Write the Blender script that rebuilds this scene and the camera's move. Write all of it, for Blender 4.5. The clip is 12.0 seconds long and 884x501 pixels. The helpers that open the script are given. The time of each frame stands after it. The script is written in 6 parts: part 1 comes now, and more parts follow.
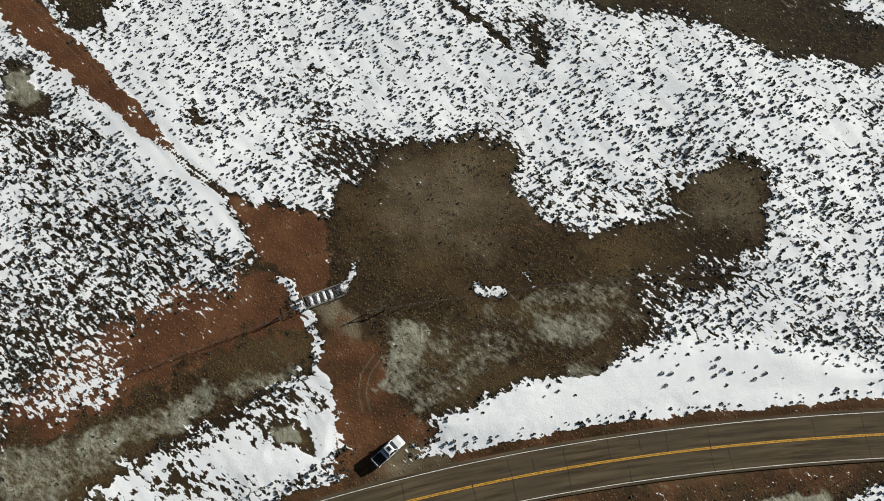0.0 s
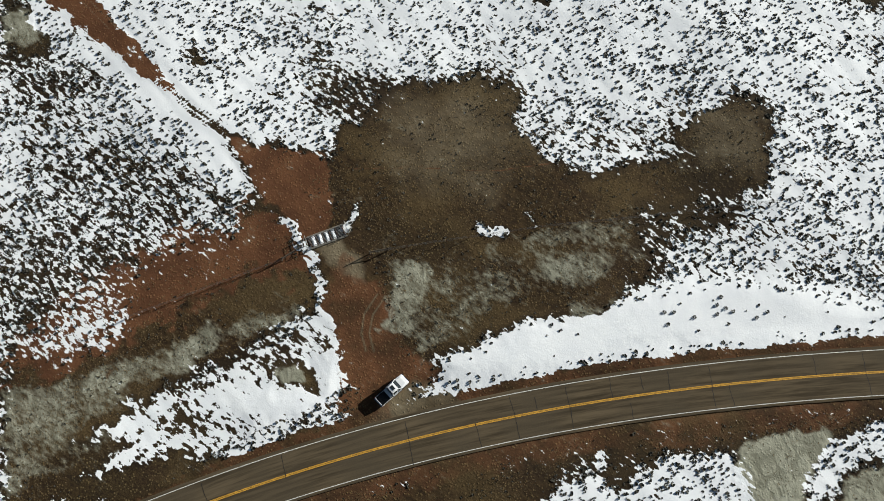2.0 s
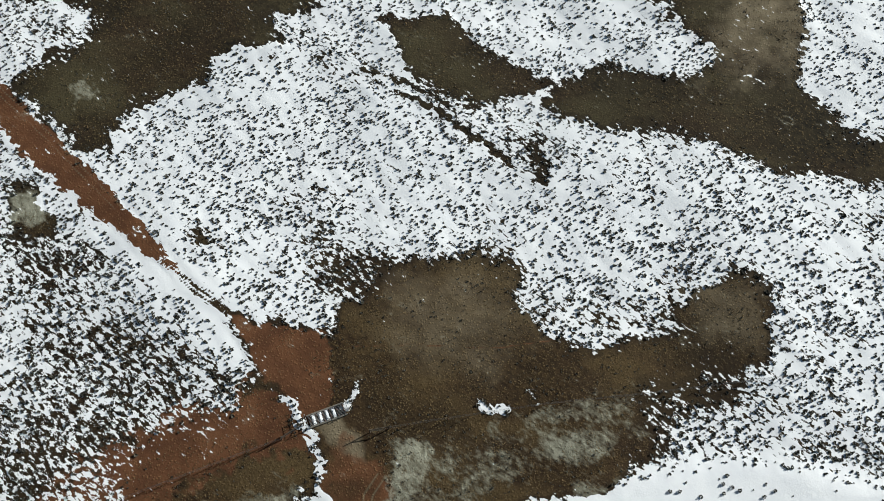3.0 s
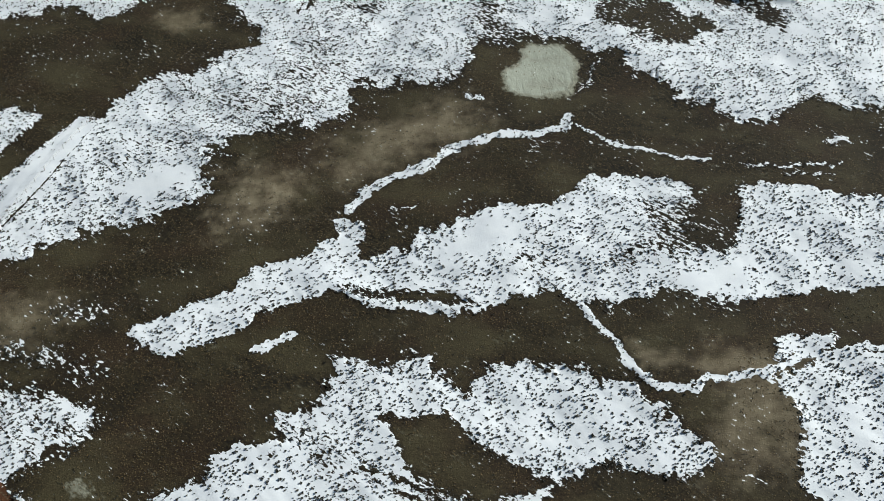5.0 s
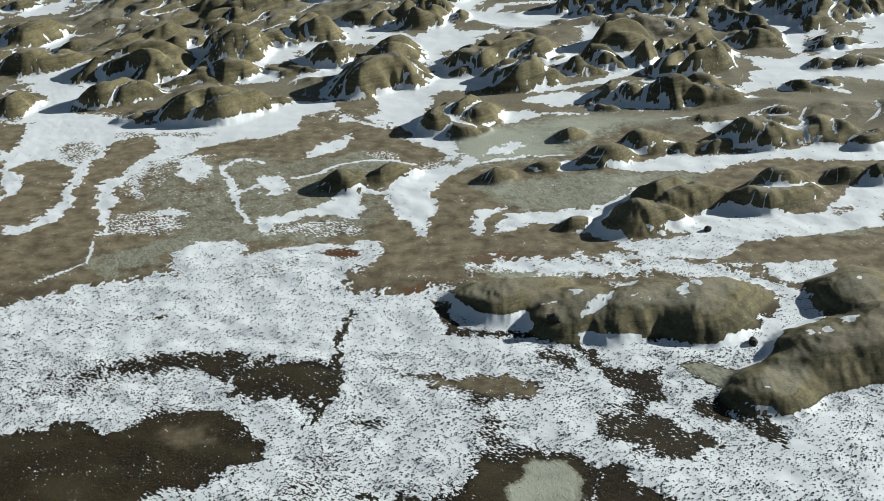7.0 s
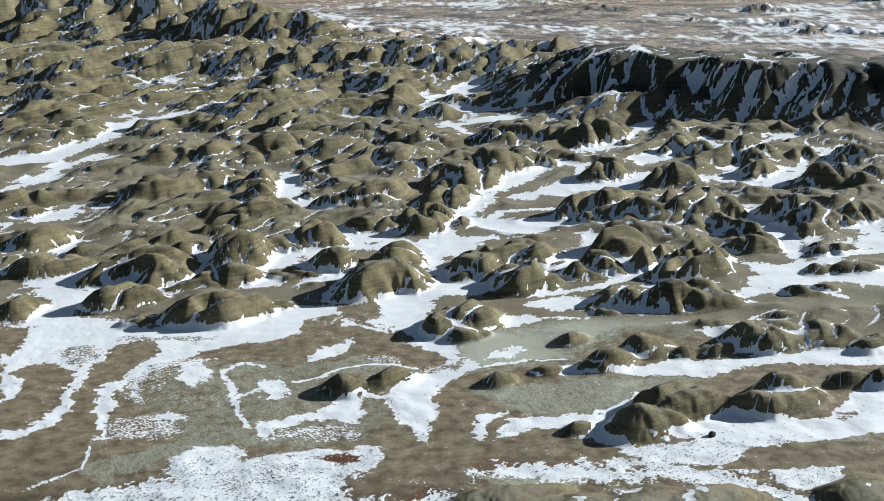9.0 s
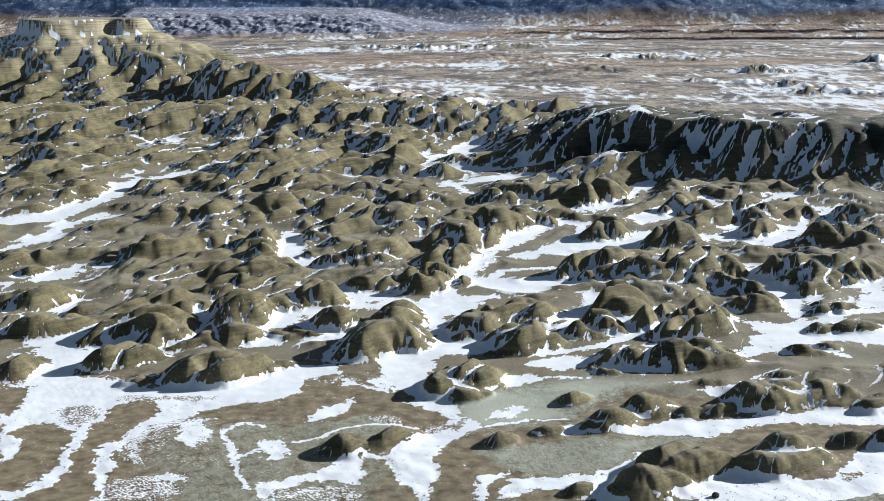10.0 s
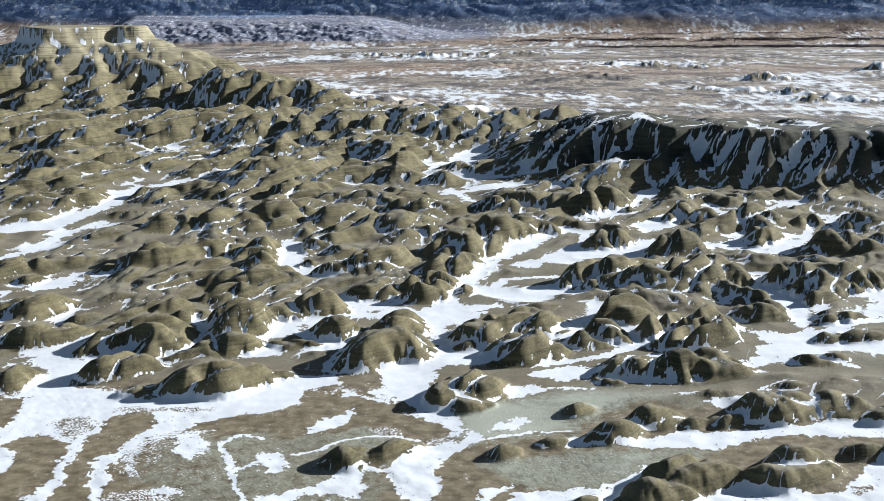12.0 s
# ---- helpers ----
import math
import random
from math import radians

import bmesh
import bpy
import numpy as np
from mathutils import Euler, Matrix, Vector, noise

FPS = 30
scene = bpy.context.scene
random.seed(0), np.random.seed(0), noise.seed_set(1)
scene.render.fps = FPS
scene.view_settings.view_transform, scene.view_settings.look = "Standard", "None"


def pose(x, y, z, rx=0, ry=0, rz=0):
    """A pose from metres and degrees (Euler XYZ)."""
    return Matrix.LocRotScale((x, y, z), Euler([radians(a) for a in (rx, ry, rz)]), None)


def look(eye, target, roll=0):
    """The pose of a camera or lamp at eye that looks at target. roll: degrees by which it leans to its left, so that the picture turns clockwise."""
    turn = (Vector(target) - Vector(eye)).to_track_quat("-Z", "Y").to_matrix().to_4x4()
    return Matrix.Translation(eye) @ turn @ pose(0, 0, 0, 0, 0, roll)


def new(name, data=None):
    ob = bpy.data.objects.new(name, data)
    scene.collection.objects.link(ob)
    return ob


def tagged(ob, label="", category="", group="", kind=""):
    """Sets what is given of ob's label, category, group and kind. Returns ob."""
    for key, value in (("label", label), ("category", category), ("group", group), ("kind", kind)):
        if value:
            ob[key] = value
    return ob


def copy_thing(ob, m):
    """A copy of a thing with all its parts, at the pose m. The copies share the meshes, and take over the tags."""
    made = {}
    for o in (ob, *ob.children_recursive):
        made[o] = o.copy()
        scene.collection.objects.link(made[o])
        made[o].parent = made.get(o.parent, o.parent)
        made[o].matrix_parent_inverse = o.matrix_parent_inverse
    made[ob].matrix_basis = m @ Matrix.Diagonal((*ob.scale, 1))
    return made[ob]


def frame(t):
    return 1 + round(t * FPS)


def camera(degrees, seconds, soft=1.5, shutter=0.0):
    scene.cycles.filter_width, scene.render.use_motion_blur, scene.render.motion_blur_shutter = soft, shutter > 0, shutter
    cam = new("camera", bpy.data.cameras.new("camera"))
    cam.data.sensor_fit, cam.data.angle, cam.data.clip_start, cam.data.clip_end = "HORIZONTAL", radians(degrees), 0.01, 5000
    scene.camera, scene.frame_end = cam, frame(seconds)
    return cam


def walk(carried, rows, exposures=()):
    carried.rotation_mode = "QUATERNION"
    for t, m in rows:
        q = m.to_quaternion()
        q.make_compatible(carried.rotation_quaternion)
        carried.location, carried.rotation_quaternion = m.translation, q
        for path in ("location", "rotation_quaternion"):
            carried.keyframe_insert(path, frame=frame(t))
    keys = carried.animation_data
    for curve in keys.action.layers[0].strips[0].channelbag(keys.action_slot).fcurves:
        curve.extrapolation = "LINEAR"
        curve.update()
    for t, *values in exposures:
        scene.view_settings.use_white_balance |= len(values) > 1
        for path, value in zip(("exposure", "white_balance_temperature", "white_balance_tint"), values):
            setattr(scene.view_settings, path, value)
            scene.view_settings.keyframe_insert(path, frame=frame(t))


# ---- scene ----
EYE = 190.0
cam = camera(40.4, 12.0, soft=0.5)
# seconds, pitch, yaw, roll of a hovering camera that tilts up
ROWS = [
    (0.0, -69.22, 0.0, 0.0), (0.5, -72.474, 0.165, 0.303), (1.0, -72.453, 0.247, 0.424),
    (1.5, -72.121, 0.325, 0.51), (2.0, -72.075, 0.407, 0.612), (2.5, -68.672, 0.407, 0.724),
    (3.0, -63.632, 0.272, 0.656), (3.2, -61.697, 0.219, 0.637), (4.8, -46.745, -0.025, 0.26),
    (5.0, -44.784, -0.018, 0.26), (5.5, -39.705, 0.041, 0.287), (6.0, -35.446, 0.061, 0.271),
    (6.5, -30.743, 0.055, 0.233), (7.0, -25.151, 0.042, 0.229), (7.5, -20.048, 0.041, 0.159),
    (7.7, -18.517, 0.043, 0.124), (9.3, -13.758, 0.077, 0.161), (9.5, -12.615, 0.079, 0.165),
    (10.0, -12.622, 0.116, 0.175), (10.5, -12.509, 0.128, 0.185), (11.0, -12.419, 0.156, 0.18),
    (11.5, -12.334, 0.172, 0.17), (12.0, -12.235, 0.205, 0.2),
]
DRIFT = {10.5: (1.2, -0.1), 11.0: (2.7, -0.25), 11.5: (5.4, -0.65), 12.0: (9.0, -1.7)}   # it begins to glide forward at the end
walk(cam, [(t, pose(0, DRIFT.get(t, (0, 0))[0], EYE + DRIFT.get(t, (0, 0))[1], 0, 0, yaw) @ pose(0, 0, 0, 90 + pitch, 0, 0) @ pose(0, 0, 0, 0, 0, -roll)) for t, pitch, yaw, roll in ROWS],
     [(0.0, 0.63, 6450, 7.0), (2.0, 0.68, 6300, 5.5), (3.2, 0.70, 6150, 4.5), (5.0, 0.67, 6000, 3.5), (6.0, 0.66, 6000, 3.0), (7.0, 0.52, 6050, 2.5), (7.7, 0.50, 6050, 3.0), (9.3, 0.82, 5800, 7.0), (12.0, 0.96, 5760, 8.5)])

# ---- light: a low winter sun, ahead and to the right, in a clear sky ----
SUN_AZ, SUN_EL = radians(28.0), radians(18.5)      # azimuth counted from +x towards +y
sun_dir = Vector((math.cos(SUN_AZ) * math.cos(SUN_EL), math.sin(SUN_AZ) * math.cos(SUN_EL), math.sin(SUN_EL)))
sun = new("sun", bpy.data.lights.new("sun", "SUN"))
sun.data.energy, sun.data.angle, sun.data.color = 5.0, radians(0.53), (1.0, 0.965, 0.90)
sun.matrix_world = look(sun_dir * 900, (0, 0, 0))
world = bpy.data.worlds.new("sky")
scene.world = world
world.use_nodes = True
sky = world.node_tree.nodes.new("ShaderNodeTexSky")
sky.sky_type, sky.sun_disc, sky.sun_elevation, sky.sun_rotation = "NISHITA", False, SUN_EL, radians(90) - SUN_AZ
world.node_tree.links.new(sky.outputs["Color"], world.node_tree.nodes["Background"].inputs["Color"])
world.node_tree.nodes["Background"].inputs["Strength"].default_value = 0.0275


# ---- materials ----
class Nodes:
    """A short way to write node materials."""

    def __init__(self, name, rough=0.85, metal=0.0, spec=0.3):
        self.mat = bpy.data.materials.new(name)
        self.mat.use_nodes = True
        self.t = self.mat.node_tree
        self.bsdf = self.t.nodes["Principled BSDF"]
        self.bsdf.inputs["Roughness"].default_value = rough
        self.bsdf.inputs["Metallic"].default_value = metal
        self.bsdf.inputs["Specular IOR Level"].default_value = spec
        self.pos = None

    def add(self, kind, **ins):
        n = self.t.nodes.new(kind)
        for k, v in ins.items():
            self.put(n.inputs[k.replace("_", " ")], v)
        return n

    def put(self, socket, v):
        if isinstance(v, bpy.types.NodeSocket):
            self.t.links.new(v, socket)
        else:
            socket.default_value = v

    def coords(self, scale=(1, 1, 1), turn=0.0):
        if self.pos is None:
            self.pos = self.add("ShaderNodeTexCoord").outputs["Object"]
        n = self.add("ShaderNodeMapping", Vector=self.pos)
        n.inputs["Rotation"].default_value = (0, 0, radians(turn))
        n = self.add("ShaderNodeMapping", Vector=n.outputs[0])
        n.inputs["Scale"].default_value = scale
        return n.outputs[0]

    def noise(self, scale, detail=3.0, rough=0.6, at=None, distort=0.0):
        n = self.add("ShaderNodeTexNoise", Vector=at or self.coords(), Scale=scale, Detail=detail, Roughness=rough, Distortion=distort)
        return n.outputs["Fac"]

    def attr(self, name):
        n = self.add("ShaderNodeAttribute")
        n.attribute_name = name
        return n.outputs["Fac"]

    def math(self, op, a, b=0.0, c=0.0):
        n = self.t.nodes.new("ShaderNodeMath")
        n.operation = op
        for i, v in enumerate((a, b, c)):
            self.put(n.inputs[i], v)
        return n.outputs[0]

    def ramp(self, v, lo, hi, to_lo=0.0, to_hi=1.0):
        n = self.add("ShaderNodeMapRange", Value=v)
        n.interpolation_type = "SMOOTHSTEP"
        for k, x in zip(("From Min", "From Max", "To Min", "To Max"), (lo, hi, to_lo, to_hi)):
            n.inputs[k].default_value = x
        return n.outputs[0]

    def mix(self, fac, a, b):
        n = self.t.nodes.new("ShaderNodeMix")
        n.data_type = "RGBA"
        self.put(n.inputs[0], fac)
        for s, v in ((n.inputs[6], a), (n.inputs[7], b)):
            self.put(s, (*v, 1) if isinstance(v, tuple) else v)
        return n.outputs[2]

    def done(self, color, bump=None, strength=0.3, distance=0.1, rough=None):
        self.put(self.bsdf.inputs["Base Color"], (*color, 1) if isinstance(color, tuple) else color)
        if rough is not None:
            self.put(self.bsdf.inputs["Roughness"], rough)
        if bump is not None:
            n = self.add("ShaderNodeBump", Height=bump, Strength=strength, Distance=distance)
            self.put(self.bsdf.inputs["Normal"], n.outputs[0])
        return self.mat


def plain(name, color, rough=0.6, metal=0.0, vary=0.25, scale=3.0):
    """One colour with grain and wear."""
    n = Nodes(name, rough, metal)
    grain = n.noise(scale, 5.0, 0.65)
    dark = tuple(c * (1 - vary) for c in color)
    light = tuple(min(1.0, c * (1 + vary)) for c in color)
    return n.done(n.mix(n.ramp(grain, 0.3, 0.7), dark, light), grain, 0.15, 0.02)


def ground_material():
    n = Nodes("ground", 0.9, 0.0, 0.2)
    streak = n.coords((0.52, 1.0, 1.0), 38)
    fine = n.noise(1.35, 3.5, 0.62, streak)
    broad = n.noise(0.16, 4.0, 0.6)
    huge = n.noise(0.03, 3.0, 0.55)
    grit = n.noise(3.2, 3.0, 0.7)
    s = n.attr("snow")
    lift = n.math("ADD", n.math("MULTIPLY", n.math("SUBTRACT", fine, 0.5), 4.2), n.math("MULTIPLY", n.math("SUBTRACT", broad, 0.5), 1.3))
    calm = n.math("SUBTRACT", 1.0, n.math("MULTIPLY", n.attr("mud"), 0.7))
    mask = n.ramp(n.math("ADD", s, n.math("MULTIPLY", lift, calm)), -0.06, 0.1)
    # bare earth with sage litter
    earth = n.mix(n.ramp(fine, 0.38, 0.64), (0.007, 0.0055, 0.0022), (0.042, 0.031, 0.013))
    warm = n.mix(n.ramp(fine, 0.35, 0.68), (0.018, 0.010, 0.004), (0.082, 0.049, 0.019))
    earth = n.mix(n.attr("warm"), earth, warm)
    earth = n.mix(n.ramp(huge, 0.35, 0.7), earth, n.mix(n.ramp(grit, 0.35, 0.65), (0.014, 0.0090, 0.0037), (0.060, 0.041, 0.016)))
    earth = n.mix(n.math("MULTIPLY", n.ramp(n.noise(0.045, 4.0, 0.6), 0.46, 0.62), 0.65), earth, n.mix(n.ramp(grit, 0.35, 0.65), (0.022, 0.012, 0.006), (0.075, 0.045, 0.022)))
    tuft = n.add("ShaderNodeTexVoronoi", Vector=n.coords(), Scale=1.9)
    clumps = n.math("MULTIPLY", n.ramp(tuft.outputs["Distance"], 0.42, 0.12), n.ramp(n.noise(0.7, 3.0, 0.6), 0.32, 0.6))
    earth = n.mix(n.math("MULTIPLY", clumps, 0.8), earth, n.mix(n.ramp(huge, 0.3, 0.7), (0.185, 0.120, 0.046), (0.205, 0.155, 0.070)))
    dry = n.noise(0.075, 5.0, 0.62, n.coords((0.6, 1.0, 1.0), 12))
    earth = n.mix(n.ramp(dry, 0.43, 0.66), earth, n.mix(n.attr("warm"), n.mix(n.ramp(grit, 0.3, 0.7), (0.040, 0.033, 0.015), (0.112, 0.090, 0.043)), n.mix(n.ramp(grit, 0.3, 0.7), (0.064, 0.042, 0.016), (0.150, 0.102, 0.043))))
    earth = n.mix(0.33, earth, n.mix(n.attr("warm"), (0.007, 0.0055, 0.003), (0.017, 0.0075, 0.0025)))
    red = n.mix(n.ramp(broad, 0.3, 0.7), n.mix(grit, (0.042, 0.017, 0.0075), (0.110, 0.045, 0.020)), n.mix(grit, (0.085, 0.035, 0.014), (0.185, 0.080, 0.036)))
    wet = n.math("MULTIPLY", n.ramp(s, -0.95, -0.35), 0.6)
    earth = n.mix(wet, earth, (0.014, 0.009, 0.0045))
    red = n.mix(n.math("MULTIPLY", clumps, 0.55), red, (0.19, 0.105, 0.046))
    rills = n.noise(0.5, 4.0, 0.6, n.coords((1.0, 0.45, 1.0), -15), 1.6)
    clay = n.mix(n.ramp(rills, 0.36, 0.6), (0.195, 0.188, 0.138), (0.330, 0.322, 0.245))
    clay = n.mix(n.ramp(n.math("ADD", n.attr("clay"), n.math("ADD", n.math("MULTIPLY", n.math("SUBTRACT", broad, 0.5), 1.1), n.math("MULTIPLY", n.math("SUBTRACT", huge, 0.5), 1.3))), 0.95, 1.6), clay, (0.40, 0.405, 0.325))
    tan = n.mix(n.ramp(broad, 0.3, 0.7), (0.132, 0.104, 0.064), (0.285, 0.232, 0.150))
    base = n.mix(n.math("MULTIPLY", n.attr("tan"), n.ramp(n.math("ADD", broad, n.math("MULTIPLY", dry, 0.6)), 0.10, 0.75)), earth, tan)
    base = n.mix(n.ramp(n.math("ADD", n.attr("red"), n.math("MULTIPLY", n.math("SUBTRACT", broad, 0.5), 0.7)), 0.25, 0.75), base, red)
    base = n.mix(n.ramp(n.math("ADD", n.attr("clay"), n.math("ADD", n.math("MULTIPLY", n.math("SUBTRACT", broad, 0.5), 1.3), n.math("MULTIPLY", n.math("SUBTRACT", fine, 0.5), 1.2))), 0.15, 0.8), base, clay)
    # banded mudstone of the mounds, laid down level
    up = n.add("ShaderNodeSeparateXYZ", Vector=n.add("ShaderNodeNewGeometry").outputs["Normal"]).outputs["Z"]
    steep = n.ramp(up, 0.992, 0.955)
    level = n.noise(0.55, 4.0, 0.6, n.coords((0.03, 0.03, 1.0)))
    flank = n.noise(0.035, 4.0, 0.6)
    thin = n.noise(2.1, 2.0, 0.7, n.coords((0.025, 0.025, 1.0)))
    mud = n.mix(n.ramp(level, 0.35, 0.65), (0.076, 0.066, 0.034), (0.158, 0.132, 0.069))
    mud = n.mix(n.math("MULTIPLY", n.ramp(flank, 0.4, 0.7), 0.5), mud, (0.285, 0.236, 0.132))
    mud = n.mix(n.math("MULTIPLY", n.math("MULTIPLY", n.ramp(thin, 0.52, 0.58), n.ramp(broad, 0.4, 0.65)), 0.45), mud, (0.044, 0.045, 0.027))
    foot = n.mix(n.ramp(flank, 0.35, 0.65), (0.200, 0.168, 0.114), (0.290, 0.270, 0.195))
    foot = n.mix(n.ramp(grit, 0.35, 0.65), foot, (0.185, 0.156, 0.108))
    mud = n.mix(steep, foot, mud)
    fleck = n.noise(0.8, 6.0, 0.75)
    mud = n.mix(n.ramp(fleck, 0.52, 0.68), mud, n.mix(0.45, mud, (0.34, 0.31, 0.215)))
    mud = n.mix(n.ramp(fleck, 0.48, 0.32), mud, n.mix(0.5, mud, (0.035, 0.033, 0.020)))
    mud = n.mix(n.math("MULTIPLY", n.attr("pale"), n.ramp(level, 0.2, 0.6)), mud, (0.325, 0.285, 0.188))
    # scarp face painted a darker colour to deepen the shade on it
    mud = n.mix(n.math("MULTIPLY", n.attr("scarp_shade"), n.ramp(level, 0.15, 0.6)), mud, n.mix(n.ramp(flank, 0.35, 0.65), (0.030, 0.031, 0.024), (0.072, 0.070, 0.050)))
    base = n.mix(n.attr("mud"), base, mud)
    sweep = n.noise(0.011, 5.0, 0.65)
    # plain colours pulled towards blue to suggest haze
    field = n.mix(n.ramp(sweep, 0.40, 0.58), (0.118, 0.100, 0.095), (0.405, 0.335, 0.255))
    field = n.mix(n.attr("warm"), field, n.mix(n.ramp(sweep, 0.36, 0.62), (0.225, 0.155, 0.110), (0.46, 0.345, 0.245)))
    field = n.mix(n.math("MULTIPLY", n.ramp(n.noise(0.13, 4.0, 0.75, n.coords((1.0, 0.3, 1.0))), 0.48, 0.60), 0.7), field, (0.058, 0.055, 0.060))
    base = n.mix(n.attr("plain"), base, field)
    # distance haze on foothills and bluff, put into the base colour as blue
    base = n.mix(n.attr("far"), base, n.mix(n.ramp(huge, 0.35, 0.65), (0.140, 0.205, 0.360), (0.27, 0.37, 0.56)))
    snow = n.mix(n.ramp(broad, 0.3, 0.7), (0.80, 0.81, 0.83), (0.88, 0.885, 0.89))
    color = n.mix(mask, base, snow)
    crag = n.math("ADD", n.noise(0.3, 6.0, 0.68, n.coords((1.0, 0.6, 1.6), 30)), n.math("MULTIPLY", n.noise(1.3, 4.0, 0.7), 0.25))
    crag = n.math("MULTIPLY", n.math("MULTIPLY", crag, n.attr("mud")), n.math("SUBTRACT", 1.0, mask))
    height = n.math("ADD", n.math("MULTIPLY", mask, 0.6), n.math("ADD", n.math("MULTIPLY", grit, 0.5), n.math("ADD", n.math("ADD", n.math("MULTIPLY", fine, n.math("SUBTRACT", 0.9, n.math("MULTIPLY", mask, 0.6))), n.math("MULTIPLY", n.math("MULTIPLY", clumps, n.math("SUBTRACT", 1.0, mask)), 0.9)), n.math("ADD", n.math("ADD", n.math("MULTIPLY", crag, 3.0), n.math("MULTIPLY", n.math("MULTIPLY", thin, n.attr("mud")), 1.2)), n.math("MULTIPLY", n.math("MULTIPLY", rills, n.attr("clay")), 2.2)))))
    return n.done(color, height, 0.3, 0.2, n.ramp(mask, 0, 1, 0.95, 0.6))


def asphalt_material():
    n = Nodes("asphalt", 0.92, 0.0, 0.12)
    fine = n.noise(6.0, 4.0, 0.7)
    lane = n.attr("lane")
    along = n.add("ShaderNodeSeparateXYZ", Vector=n.coords()).outputs["X"]
    run = n.add("ShaderNodeCombineXYZ", X=n.math("MULTIPLY", lane, 0.8), Y=n.math("MULTIPLY", along, 0.045), Z=0.0).outputs[0]
    wear = n.noise(1.6, 4.0, 0.65, run)
    patch = n.noise(0.10, 2.0, 0.5)
    c = n.mix(n.ramp(wear, 0.32, 0.68), (0.042, 0.031, 0.018), (0.125, 0.094, 0.057))
    c = n.mix(n.math("MULTIPLY", n.ramp(patch, 0.35, 0.65), 0.7), c, n.mix(fine, (0.040, 0.031, 0.020), (0.115, 0.090, 0.058)))
    return n.done(c, fine, 0.3, 0.02)


GROUND = ground_material()
ASPHALT = asphalt_material()
LINE_WHITE = plain("worn white road paint", (0.62, 0.60, 0.55), 0.7, 0, 0.3, 2.0)
LINE_YELLOW = plain("worn yellow road paint", (0.48, 0.25, 0.03), 0.7, 0, 0.35, 2.0)
TAR = plain("tar crack filler", (0.022, 0.019, 0.016), 0.6, 0, 0.2)
SAGE = plain("sagebrush", (0.050, 0.045, 0.033), 0.9, 0, 0.4, 1.2)
STRAW = plain("dry bunch grass", (0.122, 0.084, 0.038), 0.9, 0, 0.45, 0.6)
WHITE_PAINT = plain("white car paint", (0.72, 0.73, 0.74), 0.25, 0, 0.03, 1.0)
BLACK_TRIM = plain("black plastic", (0.012, 0.012, 0.013), 0.5, 0, 0.2)
RUBBER = plain("tyre rubber", (0.018, 0.017, 0.016), 0.85, 0, 0.2)
CHROME = plain("chrome", (0.6, 0.6, 0.61), 0.2, 1.0, 0.1)
GLASS = plain("tinted glass", (0.020, 0.026, 0.030), 0.05, 0, 0.05)
HEADLAMP = plain("headlamp lens", (0.55, 0.57, 0.6), 0.1, 0, 0.05)
TAILLAMP = plain("red lamp lens", (0.30, 0.012, 0.01), 0.15, 0, 0.1)
STEEL = plain("weathered steel rail", (0.30, 0.29, 0.27), 0.5, 0.6, 0.35, 4.0)
RUST = plain("rusty steel", (0.12, 0.055, 0.03), 0.8, 0.2, 0.4, 4.0)
TIMBER = plain("weathered timber", (0.085, 0.068, 0.05), 0.9, 0, 0.4, 5.0)
WIRE = plain("galvanised wire", (0.22, 0.21, 0.20), 0.5, 0.8, 0.2)


# ---- the ground: one sheet, finer where the camera looks ----
def make_noise(seed):
    rng = np.random.RandomState(seed)
    ang = rng.rand(256, 256) * 2 * np.pi
    gx, gy = np.cos(ang), np.sin(ang)

    def f(x, y):
        xi, yi = np.floor(x).astype(np.int64), np.floor(y).astype(np.int64)
        xf, yf = x - xi, y - yi
        u, v = xf * xf * xf * (xf * (xf * 6 - 15) + 10), yf * yf * yf * (yf * (yf * 6 - 15) + 10)
        x0, x1, y0, y1 = xi & 255, (xi + 1) & 255, yi & 255, (yi + 1) & 255
        a = gx[x0, y0] * xf + gy[x0, y0] * yf
        b = gx[x1, y0] * (xf - 1) + gy[x1, y0] * yf
        c = gx[x0, y1] * xf + gy[x0, y1] * (yf - 1)
        d = gx[x1, y1] * (xf - 1) + gy[x1, y1] * (yf - 1)
        return (a + (b - a) * u + (c - a) * v + (a - b - c + d) * u * v) * 1.5
    return f


n1, n2, n3, n4 = (make_noise(k) for k in (11, 12, 13, 14))


def smooth(lo, hi, v):
    k = np.clip((v - lo) / (hi - lo), 0, 1)
    return k * k * (3 - 2 * k)


def road_y(x):
    """The road's centre line: a long bend, straight beyond its ends."""
    u = np.clip(x, -60.0, 95.0) / 100
    slope = (3 * 3.482 * u * u - 2 * 16.4325 * u + 23.1277) / 100
    return 3.482 * u ** 3 - 16.4325 * u ** 2 + 23.1277 * u + 31.3067 + slope * (x - u * 100)


def road_slope(x):
    u = np.clip(x, -60.0, 95.0) / 100
    return (3 * 3.482 * u * u - 2 * 16.4325 * u + 23.1277) / 100


